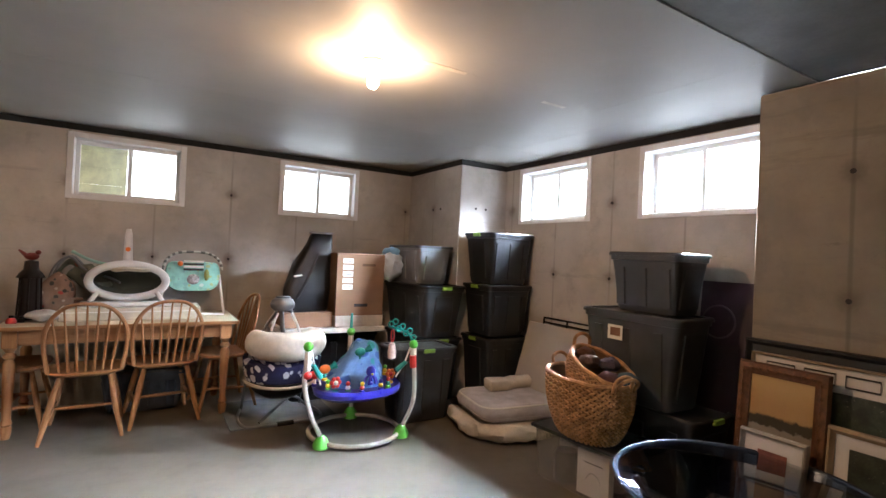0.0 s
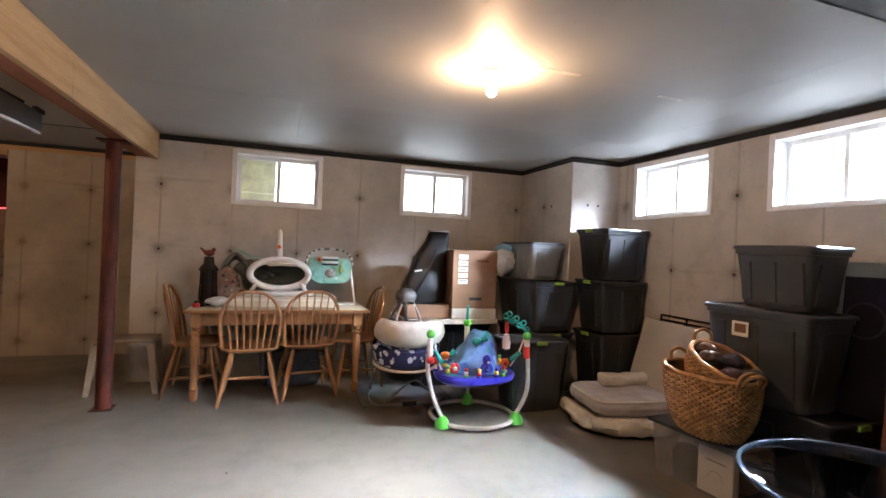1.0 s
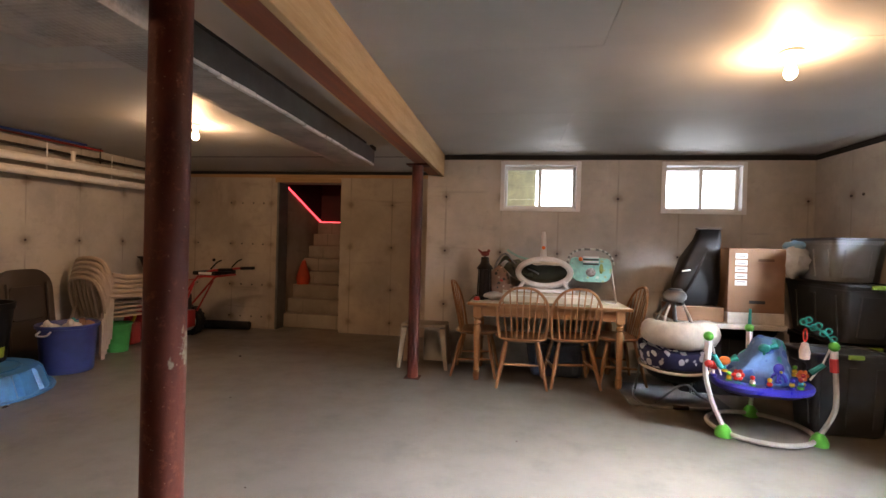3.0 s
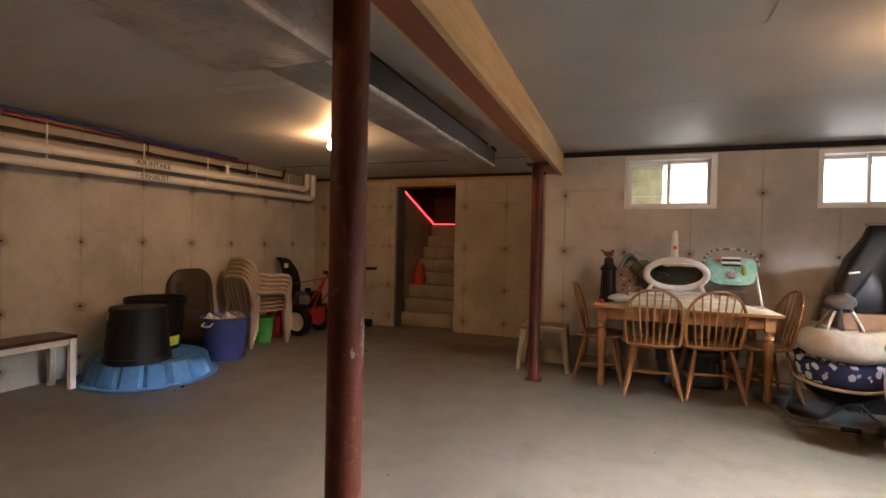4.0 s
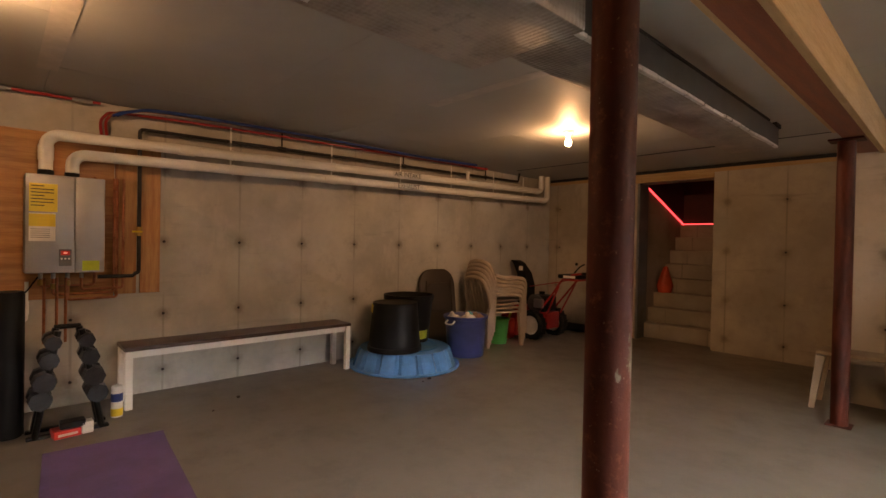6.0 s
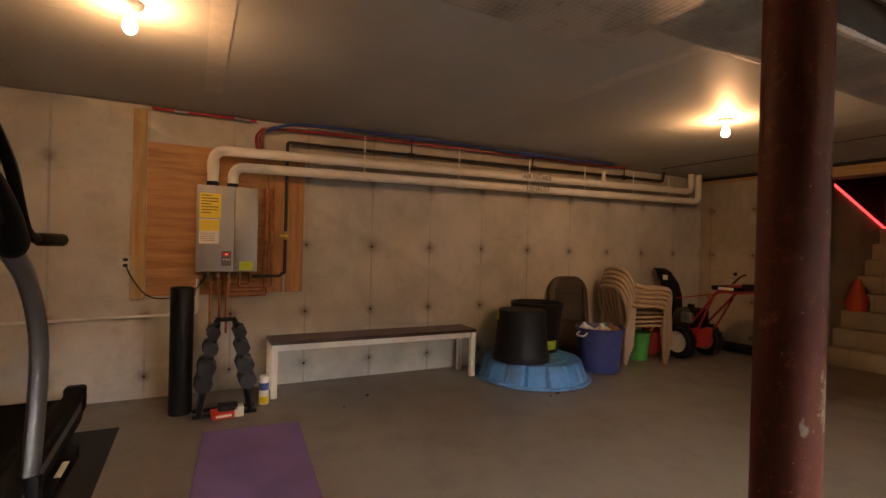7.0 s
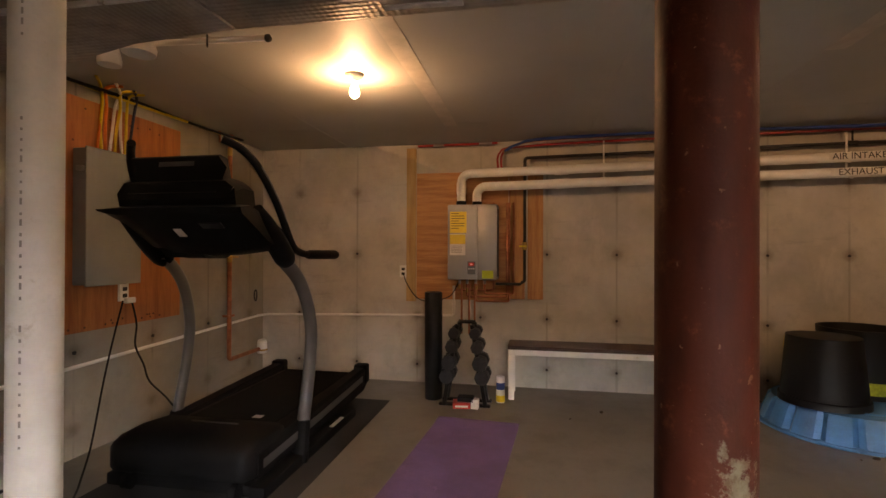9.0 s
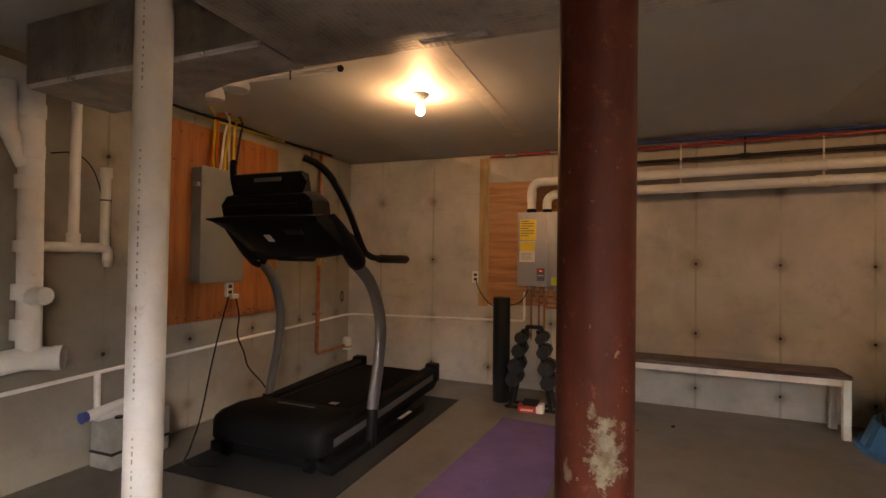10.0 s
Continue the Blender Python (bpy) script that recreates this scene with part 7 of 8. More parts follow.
_c = resin_chair(pose(-5.06, 4.43, 0.0005, 0, 0, -12))
for k in range(1, 5):
    copy_thing(_c, pose(-5.06 + 0.004 * k, 4.43 + 0.012 * k, 0.05 * k, 0, 0, -12 + 0.7 * k))
_t = thing("green_bucket", "bright green bucket under the stacked chairs", "bucket", pose(-5.02, 4.5, 0))
part("tub", lathe([(0, 0.001), (0.1, 0.001), (0.13, 0.3), (0.14, 0.305), (0.138, 0.32), (0.12, 0.3), (0.09, 0.012), (0, 0.012)], 22), plain("grass_green_plastic", (0.05, 0.3, 0.06), 0.45), _t)
_t = thing("fuel_can", "red plastic fuel can behind the stacked chairs", "fuel can", pose(-5.2, 4.86, 0))
part("can", box(-0.1, 0.1, -0.08, 0.08, 0.001, 0.27, 0.025, seg=3), M_RED_PL, _t)
part("spout", tube([(0.04, 0, 0.265), (0.08, 0, 0.34)], 0.016, 8), M_YELLOW, _t)
part("grip", tube(spline([(-0.07, 0, 0.262), (-0.05, 0, 0.31), (0.0, 0, 0.31), (0.02, 0, 0.262)], 4), 0.011, 7), M_RED_PL, _t)

# snow blower facing the wall, handles towards the room
M_MRED = plain("machine_red", (0.34, 0.02, 0.022), 0.35, var=0.15, bump=0.05)
sb = thing("snow_blower", "red and black snow blower with pale wheel rims", "snow blower", pose(-4.9, 5.3, 0, 0, 0, 0))
for y in (-0.25, 0.25):
    w = part("wheel", lathe([(0.125, -0.055), (0.165, -0.06), (0.188, -0.045), (0.192, 0), (0.188, 0.045), (0.165, 0.06), (0.125, 0.055)], 30, pose(0, y, 0.193, 90)), M_BLKPL, sb, "black knobby tyre")
    part("rim", lathe([(0, -0.03), (0.04, -0.035), (0.06, -0.02), (0.11, -0.045), (0.128, -0.05), (0.125, 0.05), (0.11, 0.045), (0, 0.03)], 24, pose(0, y, 0.193, 90)), plain("pale_steel_rim", (0.62, 0.56, 0.48), 0.5, 0.0) if "pale_steel_rim" not in bpy.data.materials else bpy.data.materials["pale_steel_rim"], w)
    for k in range(18):
        a = 2 * math.pi * k / 18
        part("tread", box(-0.012, 0.012, -0.05, 0.05, 0.188, 0.2, 0.003), M_BLKPL, w, "", pose(0, y, 0.193) @ Matrix.Rotation(a, 4, "Y"))
part("axle", cyl((0, -0.25, 0.193), (0, 0.25, 0.193), 0.016, seg=10), M_STEEL, sb)
part("chassis", box(-0.2, 0.16, -0.14, 0.14, 0.14, 0.36, 0.012, seg=2), M_MRED, sb)
part("engine", box(-0.15, 0.12, -0.15, 0.13, 0.36, 0.58, 0.03, seg=3), M_BLKPL, sb)
part("engine_shroud", lathe([(0, 0), (0.12, 0), (0.125, 0.03), (0.09, 0.05), (0, 0.055)], 22, pose(-0.02, -0.15, 0.47, 90)), plain("dark_grey_shroud", (0.05, 0.05, 0.05), 0.4), sb)
part("muffler", box(-0.02, 0.12, -0.22, -0.16, 0.42, 0.54, 0.015, seg=2), M_STEEL, sb)
_b = bmesh.new()
add_loft(_b, [[(-0.5, y, 0.03), (-0.5, y, 0.2), (-0.42, y, 0.42), (-0.26, y, 0.46), (-0.2, y, 0.4), (-0.2, y, 0.03)] for y in (-0.33, 0.33)])
part("auger_housing", _b, M_MRED, sb)
part("scraper_foot", box(-0.46, -0.26, -0.35, -0.335, 0.001, 0.1, 0.004), M_BLKPL, sb)
part("scraper_foot", box(-0.46, -0.26, 0.335, 0.35, 0.001, 0.1, 0.004), M_BLKPL, sb)
_b = bmesh.new()
add_loft(_b, [[(x + dx, y + dy, z) for dx, dy in ((-w, -w), (w, -w), (w, w), (-w, w))] for x, y, z, w in ((-0.3, 0, 0.44, 0.085), (-0.3, 0, 0.7, 0.08), (-0.33, -0.02, 0.86, 0.075), (-0.4, -0.05, 1.0, 0.06), (-0.45, -0.07, 1.04, 0.05))])
part("discharge_chute", _b, M_BLKPL, sb, "tall black discharge chute")
part("warning_label", box(-0.36, -0.29, -0.108, -0.1065, 0.9, 0.96), M_PAPER, sb)
part("chute_crank", tube([(-0.22, -0.03, 0.68), (0.3, -0.06, 0.78), (0.62, -0.06, 0.86)], 0.007, 6), M_MRED, sb)
for y in (-0.2, 0.2):
    part("handle_tube", tube(spline([(-0.02, y * 0.75, 0.3), (0.25, y * 0.85, 0.62), (0.42, y, 0.82), (0.62, y * 1.1, 0.9), (0.86, y * 1.25, 0.92)], 6), 0.014, 8), M_MRED, sb)
    part("hand_grip", tube([(0.72, y * 1.18, 0.912), (0.9, y * 1.27, 0.92)], 0.02, 8), M_BLKPL, sb)
    part("squeeze_lever", tube(spline([(0.6, y * 1.1, 0.92), (0.68, y * 1.1, 1.0), (0.74, y * 1.1, 1.03)], 4), 0.009, 6), M_BLKPL, sb)
    part("lower_brace", tube([(0.36, y * 0.95, 0.74), (0.16, y * 0.8, 0.34)], 0.012, 8), M_MRED, sb)
part("dash", box(0.36, 0.66, -0.23, 0.23, 0.84, 0.89, 0.012, seg=2), M_BLKPL, sb, "black control dash")
part("dash_trim", box(0.42, 0.66, -0.235, 0.235, 0.815, 0.839, 0.006), M_MRED, sb)
part("dash_plate", box(0.45, 0.62, -0.237, -0.2335, 0.85, 0.88), M_PAPER, sb)
part("gear_lever", tube([(0.5, 0.02, 0.88), (0.48, 0.02, 1.01)], 0.008, 6), M_STEEL, sb)
part("gear_knob", ball((0.48, 0.02, 1.02), 0.02, 10, 8), M_BLKPL, sb)
part("fuel_cap", cyl((-0.05, 0.02, 0.58), (-0.05, 0.02, 0.62), 0.04, seg=14), M_BLKPL, sb)
_t = thing("black_tube", "black corrugated drain pipe lying on the floor", "drain pipe", pose(-4.8, 6.05, 0.0))
part("pipe", lathe([(0, -0.45)] + [(0.062 if k % 2 else 0.055, -0.45 + 0.9 * k / 60) for k in range(61)] + [(0, 0.45)], 16, pose(0, 0, 0.063, 0, 90, 3)), M_BLKPL, _t)

# ---- treadmill ----
_t = thing("treadmill_mat", "black rubber mat under the treadmill", "mat", pose(-3.87, -1.04, 0))
part("mat", box(-1.0, 1.0, -0.54, 0.54, 0.0006, 0.0065, 0.002), plain("black_rubber", (0.014, 0.014, 0.015), 0.8, var=0.3, bump=0.4), _t)
TMZ = 0.0068
M_TM = plain("black_treadmill_plastic", (0.006, 0.006, 0.0065), 0.6, var=0.25, bump=0.15, spec=0.1)
M_TMG = plain("gunmetal_tube", (0.13, 0.13, 0.135), 0.4, 0.6, 0.12, 5, 0.06)
M_BELT = plain("running_belt", (0.008, 0.008, 0.0085), 0.9, var=0.2, bump=0.5, fine=260, spec=0.1)
tm = thing("treadmill", "black folding treadmill with grey curved uprights and console", "treadmill", pose(0, 0, TMZ))
Y0, Y1 = -1.47, -0.73
YC = (Y0 + Y1) / 2
_b = bmesh.new()
_rr = []
for x, zt, zb, w in ((-3.11, 0.2, 0.125, 0.33), (-3.12, 0.23, 0.11, 0.375), (-3.15, 0.26, 0.105, 0.405), (-3.21, 0.277, 0.1, 0.415), (-3.36, 0.285, 0.1, 0.415), (-3.5, 0.275, 0.1, 0.4), (-3.56, 0.25, 0.1, 0.38)):
    _rr.append([(x, YC - w + 0.02, zb), (x, YC - w, zb + 0.02), (x, YC - w, zt - 0.045), (x, YC - w + 0.02, zt - 0.015), (x, YC - w + 0.07, zt), (x, YC + w - 0.07, zt), (x, YC + w - 0.02, zt - 0.015), (x, YC + w, zt - 0.045), (x, YC + w, zb + 0.02), (x, YC + w - 0.02, zb)])
add_loft(_b, _rr)
part("motor_hood", _b, M_TM, tm, "bulky rounded black motor cover")
part("motor_pan", box(-3.5, -3.2, YC - 0.33, YC + 0.33, 0.03, 0.098, 0.01, seg=2), M_TM, tm)
for x, y in ((-3.17, Y0 + 0.06), (-3.17, Y1 - 0.06)):
    part("transport_wheel", cyl((x, y - 0.02, 0.04), (x, y + 0.02, 0.04), 0.04, seg=16), M_TM, tm)
part("hood_trim", box(-3.42, -3.405, YC - 0.13, YC + 0.16, 0.281, 0.287, 0.002), M_TMG, tm, "thin grey trim line")
for s, y in ((-1, Y0), (1, Y1)):
    _b = bmesh.new()
    _rr = []
    for x, zt, zb in ((-3.2, 0.235, 0.1), (-3.7, 0.25, 0.1), (-4.4, 0.275, 0.1), (-4.74, 0.285, 0.11), (-4.82, 0.3, 0.15), (-4.84, 0.28, 0.18)):
        _rr.append([(x, y - 0.045, zb), (x, y + 0.045, zb), (x, y + 0.05, zt - 0.02), (x, y + 0.035, zt), (x, y - 0.035, zt), (x, y - 0.05, zt - 0.02)])
    add_loft(_b, _rr)
    part("side_rail", _b, M_TM, tm)
    _b = bmesh.new()
    o = y + s * 0.0505
    add_loft(_b, [[(x, o - 0.002, z), (x, o + 0.002, z), (x, o + 0.002, z + 0.045), (x, o - 0.002, z + 0.045)] for x, z in ((-3.24, 0.137), (-3.9, 0.155), (-4.7, 0.19))])
    part("rail_stripe", _b, M_TMG, tm, "grey stripe along the rail")
    part("end_cap", box(-4.86, -4.76, y - 0.055, y + 0.055, 0.15, 0.31, 0.02, seg=3), M_TM, tm)
    up = spline([(-3.64, y + s * 0.045, 0.05), (-3.67, y + s * 0.055, 0.25), (-3.75, y + s * 0.055, 0.58), (-3.76, y + s * 0.05, 0.82), (-3.66, y + s * 0.03, 1.06), (-3.46, y, 1.23)], 6)
    part("upright", tube(up, 0.042, 12, flat=0.75), M_TMG, tm, "curved gunmetal upright")
    part("upright_boot", tube(spline([(-3.63, y + s * 0.05, 0.01), (-3.645, y + s * 0.055, 0.14), (-3.66, y + s * 0.055, 0.24)], 4), [0.062] * 4 + [0.056] * 4 + [0.05], 12, flat=0.75), M_TM, tm)
    part("base_rail", box(-4.45, -3.18, y + s * 0.045 - 0.045, y + s * 0.045 + 0.045, 0.0, 0.065, 0.01, seg=2), M_TM, tm)
    part("rail_plate", box(-4.22, -4.03, y + s * 0.075 - 0.016, y + s * 0.075 + 0.013, 0.0655, 0.068), M_PAPER, tm, "small white plate")
    bar = spline([(-3.12, y - s * 0.11, 1.8), (-3.18, y - s * 0.05, 1.765), (-3.25, y + s * 0.005, 1.68), (-3.37, y + s * 0.045, 1.5), (-3.5, y + s * 0.055, 1.3), (-3.6, y + s * 0.05, 1.245), (-3.75, y + s * 0.05, 1.225), (-4.0, y + s * 0.05, 1.222)], 6)
    part("handrail", tube(bar, 0.021, 10), M_TM, tm, "long curved black handrail")
    # thin grey tube laid on as the handrail's painted highlight
    part("rail_sheen", tube(spline([(-3.25, y + s * 0.026, 1.68), (-3.37, y + s * 0.066, 1.5), (-3.47, y + s * 0.07, 1.34)], 4), 0.004, 6), M_TMG, tm)
    part("hand_grip", tube([(-3.72, y + s * 0.05, 1.225), (-3.76, y + s * 0.05, 1.225), (-4.12, y + s * 0.05, 1.222), (-4.15, y + s * 0.05, 1.222)], [0.024, 0.03, 0.033, 0.026], 10), M_TM, tm)
    part("arm_knuckle", tube(spline([(-3.2, y + s * 0.03, 1.46), (-3.32, y + s * 0.03, 1.36), (-3.45, y + s * 0.025, 1.245), (-3.52, y + s * 0.02, 1.19)], 4), [0.03, 0.036, 0.042, 0.046, 0.05, 0.054, 0.058, 0.06, 0.06, 0.06, 0.06, 0.056, 0.05], 12), M_TM, tm, "thick rounded joint")
part("deck", box(-4.8, -3.5, Y0 + 0.04, Y1 - 0.04, 0.17, 0.232, 0.006), M_TM, tm)
part("belt", box(-4.79, -3.52, Y0 + 0.09, Y1 - 0.09, 0.2325, 0.2385, 0.002), M_BELT, tm)
part("belt_mark", box(-3.69, -3.64, YC + 0.1, YC + 0.16, 0.2387, 0.2392), M_PAPER, tm, "small white mark on the belt")
part("rear_roller", cyl((-4.8, Y0 + 0.05, 0.2), (-4.8, Y1 - 0.05, 0.2), 0.035, seg=16), M_TM, tm)
part("front_crossbar", box(-3.26, -3.2, Y0 - 0.02, Y1 + 0.02, 0.0, 0.06, 0.012, seg=2), M_TM, tm)
part("rear_crossbar", box(-4.45, -4.38, Y0, Y1, 0.0, 0.06, 0.01), M_TM, tm)
for y in (Y0 + 0.1, Y1 - 0.1):
    part("lift_strut", tube([(-4.1, y, 0.05), (-4.5, y, 0.17)], 0.025, 8), M_TM, tm)
_b, _rings = bmesh.new(), []
# the tray is widest along its top edge and draws in towards its rounded belly
for y, dx, up in ((Y0 + 0.0, 0.0, 0.16), (Y0 + 0.04, 0.0, 0.1), (Y0 + 0.1, 0.0, 0.03), (Y0 + 0.2, 0.01, 0.0), (YC, 0.02, -0.008), (Y1 - 0.16, 0.01, 0.0), (Y1 + 0.0, 0.0, 0.02), (Y1 + 0.05, -0.01, 0.05)):
    low = lambda z: min(z + up * (1.45 - z) / 0.21, 1.455 + 0.02 * (z > 1.46))
    _rr2 = [(x + dx, y, low(z)) for x, z in ((-3.54, 1.27), (-3.48, 1.235), (-3.38, 1.225), (-3.28, 1.24), (-3.03, 1.42), (-3.02, 1.455), (-3.1, 1.475), (-3.35, 1.37))]
    _rings.append(_rr2)
add_loft(_b, _rings)
part("console_tray", _b, M_TM, tm, "wide black console tray drawn in below")
_b = bmesh.new()
add_loft(_b, [[(-3.42, YC - w, 1.25), (-3.38, YC - w, 1.21), (-3.3, YC - w, 1.21), (-3.24, YC - w, 1.262)] for w in (0.2, 0.16, 0.0, -0.04)])
part("tray_belly", _b, M_TM, tm)
part("tray_badge", box(-0.03, 0.03, -0.022, 0.022, 0.0, 0.003, m=pose(-3.118, YC + 0.03, 1.338, 0, 144, 0)), M_PAPER, tm, "small pale badge")
part("tray_latch", box(-0.022, 0.022, -0.06, 0.06, -0.004, 0.004, 0.002, m=pose(-3.085, Y1 - 0.14, 1.37, 0, 144, 0)), M_BLKPL, tm, "dull dark latch")
# the speaker bar leans back, its ends cut on a slant
_b = bmesh.new()
add_loft(_b, [[(-3.24, YC + y, 1.455), (-3.07, YC + y, 1.47), (-3.055, YC + y, 1.5 + e), (-3.075, YC + y, 1.585 - e), (-3.13, YC + y, 1.605 - e), (-3.22, YC + y, 1.6 - e)] for y, e in ((-0.28, 0.03), (-0.26, 0.0), (0.31, 0.0), (0.35, 0.03), (0.37, 0.05))])
part("speaker_bar", _b, M_TM, tm, "wedge-ended speaker bar")
part("speaker_groove", box(-3.06, -3.053, YC - 0.22, YC + 0.27, 1.53, 1.536), M_BLKPL, tm)
_b = bmesh.new()
add_loft(_b, [[(-3.2, YC + y, 1.58), (-3.105, YC + y, 1.58), (-3.12, YC + y + 0.02, 1.66), (-3.135, YC + y * 0.98 - 0.03, 1.72), (-3.15, YC + y * 0.98 - 0.03, 1.73), (-3.21, YC + y * 0.98 - 0.03, 1.72)] for y in (-0.25, -0.23, 0.24, 0.265)])
part("screen_back", _b, M_TM, tm, "black screen housing leaning back")
part("brand_bar", box(-0.0015, 0.0015, -0.1, 0.1, -0.012, 0.012, m=pose(-3.1245, YC + 0.0, 1.685, 0, -8, 0)), M_TMG, tm, "dull grey printed bar")
_c = thing("power_cord", "dark cord looping from the outlet to the treadmill", "cord")
part("cord", tube(spline([(-3.72, SY + 0.06, 0.92), (-3.62, SY + 0.09, 0.7), (-3.52, SY + 0.12, 0.45), (-3.36, SY + 0.2, 0.12), (-3.15, SY + 0.35, 0.008), (-2.95, -1.5, 0.02), (-3.0, -1.3, 0.02)], 8), 0.006, 6), M_BLKPL, _c)
part("cord", tube(spline([(-3.79, SY + 0.06, 0.92), (-3.8, SY + 0.09, 0.76), (-3.77, SY + 0.11, 0.62), (-3.83, SY + 0.12, 0.48), (-3.86, SY + 0.14, 0.36), (-3.95, SY + 0.2, 0.22), (-4.02, SY + 0.3, 0.03)], 8), 0.006, 6), M_BLKPL, _c)

# ---- electric panel on the south wall ----
built("panel_board", box(-4.29, -3.17, SY + 0.001, SY + 0.02, 0.755, 2.18, 0.002), M_PLY, "orange-stained plywood board behind the electric panel", "board", kind="")
_q = plain("dark_knot", (0.14, 0.05, 0.02), 0.7)
_rng = random.Random(8)
for k in range(26):
    x, z = _rng.uniform(-4.22, -3.2), _rng.choice((0.78, 0.8, 2.12, 2.1, _rng.uniform(0.8, 2.1)))
    if -3.86 < x < -3.42 and 0.98 < z < 1.9:
        continue
    built("screw_head", cyl((x, SY + 0.0195, z), (x, SY + 0.022, z), 0.007, seg=8), _q, "dark screw head in the plywood", "screw", kind="structure")
ep = thing("electric_panel", "grey steel breaker panel with a closed door", "electric panel", pose(-3.6, SY + 0.0205, 1.045))
M_PANEL = plain("grey_enamel", (0.23, 0.235, 0.225), 0.45, 0.1, 0.08, 4, 0.05)
part("box", box(-0.185, 0.205, 0, 0.095, 0, 0.82, 0.004), M_PANEL, ep)
part("door", box(-0.195, 0.215, 0.0955, 0.108, -0.008, 0.828, 0.004), M_PANEL, ep)
part("latch", box(0.205, 0.235, 0.05, 0.09, 0.68, 0.71, 0.004), M_STEEL, ep)
for k, (x, mt) in enumerate(((-0.12, M_YELLOW), (-0.09, M_PAPER), (-0.04, M_YELLOW), (0.0, M_PAPER), (0.03, M_ORANGE), (0.06, M_YELLOW), (0.09, M_ORANGE), (-0.15, plain("navy_cable", (0.02, 0.025, 0.06), 0.5)))):
    dx = 0.03 * math.sin(k * 1.7)
    part("cable", tube(spline([(x, 0.05, 0.84), (x + dx * 0.5, 0.055, 0.97), (x + dx, 0.06 + 0.01 * (k % 3), 1.12), (x + dx * 1.5, 0.08, 1.22), (x + dx * 1.5 + (0.1 if k % 2 else -0.05), 0.15, CZ - 1.045)], 5), 0.009, 7), mt, ep)
receptacle(pose(-3.75, SY + 0.022, 0.975, 0, 0, 180), "double outlet with plugs below the electric panel")
_t = thing("plug_adapter", "white plug adapter in the outlet", "adapter", pose(-3.765, SY + 0.045, 0.92))
part("adapter", box(-0.045, 0.03, 0.001, 0.035, -0.018, 0.018, 0.006), M_WHITEPL, _t)
_t = thing("ceiling_cables", "dark cables bundled along the top of the wall", "cable")
for k in range(3):
    part("cable", tube(spline([(-2.5, SY + 0.1 + 0.03 * k, 2.262), (-3.2, SY + 0.08 + 0.025 * k, 2.245 - 0.01 * k), (-3.7, SY + 0.09, 2.235 + 0.01 * k), (-4.3, SY + 0.07, 2.255), (-5.0, SY + 0.05 + 0.02 * k, 2.27)], 6), 0.010, 6), M_BLKPL if k else M_YELLOW, _t)

_t = thing("copper_riser", "copper water main rising up the concrete wall", "pipe")
cxp, cyp = -4.87, SY + 0.05
part("pipe", tube([(-5.36, cyp, 0.28)] + bend((-5.4, cyp, 0.28), (cxp, cyp, 0.28), (cxp, cyp, 2), 0.03) + [(cxp, cyp, 2.16)] + [(cxp + 0.01, cyp + 0.02, CZ)], 0.02, 10), M_COPPER, _t)
part("valve", tube([(cxp, cyp, 1.15), (cxp, cyp, 1.24)], 0.024, 9), bpy.data.materials["brass"], _t)
part("valve_lever", box(cxp - 0.1, cxp + 0.01, cyp + 0.015, cyp + 0.027, 1.19, 1.205, 0.003), bpy.data.materials["brass"], _t)
part("valve", tube([(cxp, cyp, 2.1), (cxp, cyp, 2.17)], 0.022, 9), bpy.data.materials["brass"], _t)
part("branch", tube([(cxp, cyp, 2.2), (cxp + 0.14, cyp, 2.2), (cxp + 0.15, cyp, CZ)], 0.012, 8), M_COPPER, _t)
part("clamp", box(cxp - 0.05, cxp + 0.03, SY + 0.001, cyp + 0.02, 0.66, 0.68, 0.002), M_COPPER, _t)
_t = thing("water_meter", "pale grey plastic water meter on the wall pipe", "water meter", pose(-5.39, SY + 0.06, 0.265))
part("body", lathe([(0, -0.03), (0.045, -0.03), (0.05, 0.0), (0.045, 0.09), (0.03, 0.105), (0, 0.106)], 16), M_WHITEPL, _t)
part("ring", lathe([(0.046, -0.005), (0.053, -0.005), (0.053, 0.012), (0.046, 0.012)], 16), bpy.data.materials["brass"], _t)
_t = thing("wall_bracket", "small oval iron bracket on the concrete", "bracket", pose(-5.36, SY + 0.004, 0.81))
part("ring", tube([(0.022 * math.cos(a), 0, 0.055 * math.sin(a)) for a in [2 * math.pi * k / 18 for k in range(18)]], 0.006, 6, True), M_IRON, _t)

# ---- drain pipes and sump on the south wall ----
dp = thing("drain_pipe", "white plastic drain stack with tees and clean-outs", "drain pipe")
sx, sy = -2.37, SY + 0.09
part("main_pipe", tube([(sx + 0.35, sy, 2.14)] + bend((sx + 0.4, sy, 2.14), (sx, sy, 2.14), (sx, sy, 0), 0.08) + [(sx - 0.02, sy, 0.72)], 0.054, 18), M_PVC, dp)
for z0, z1 in ((1.93, 2.0), (1.72, 1.79), (1.56, 1.63), (1.24, 1.3), (1.0, 1.08), (0.8, 0.9)):
    part("hub", tube([(sx, sy, z0), (sx, sy, z1)], 0.061, 18), M_PVC, dp)
part("cleanout", cyl((sx - 0.01, sy + 0.03, 1.02), (sx - 0.02, sy + 0.12, 1.02), 0.05, 0.045, 16), M_PVC, dp)
part("wye", tube([(sx + 0.3, sy, 0.68), (sx, sy, 0.7), (sx - 0.1, sy + 0.06, 0.69)], 0.06, 16), M_PVC, dp)
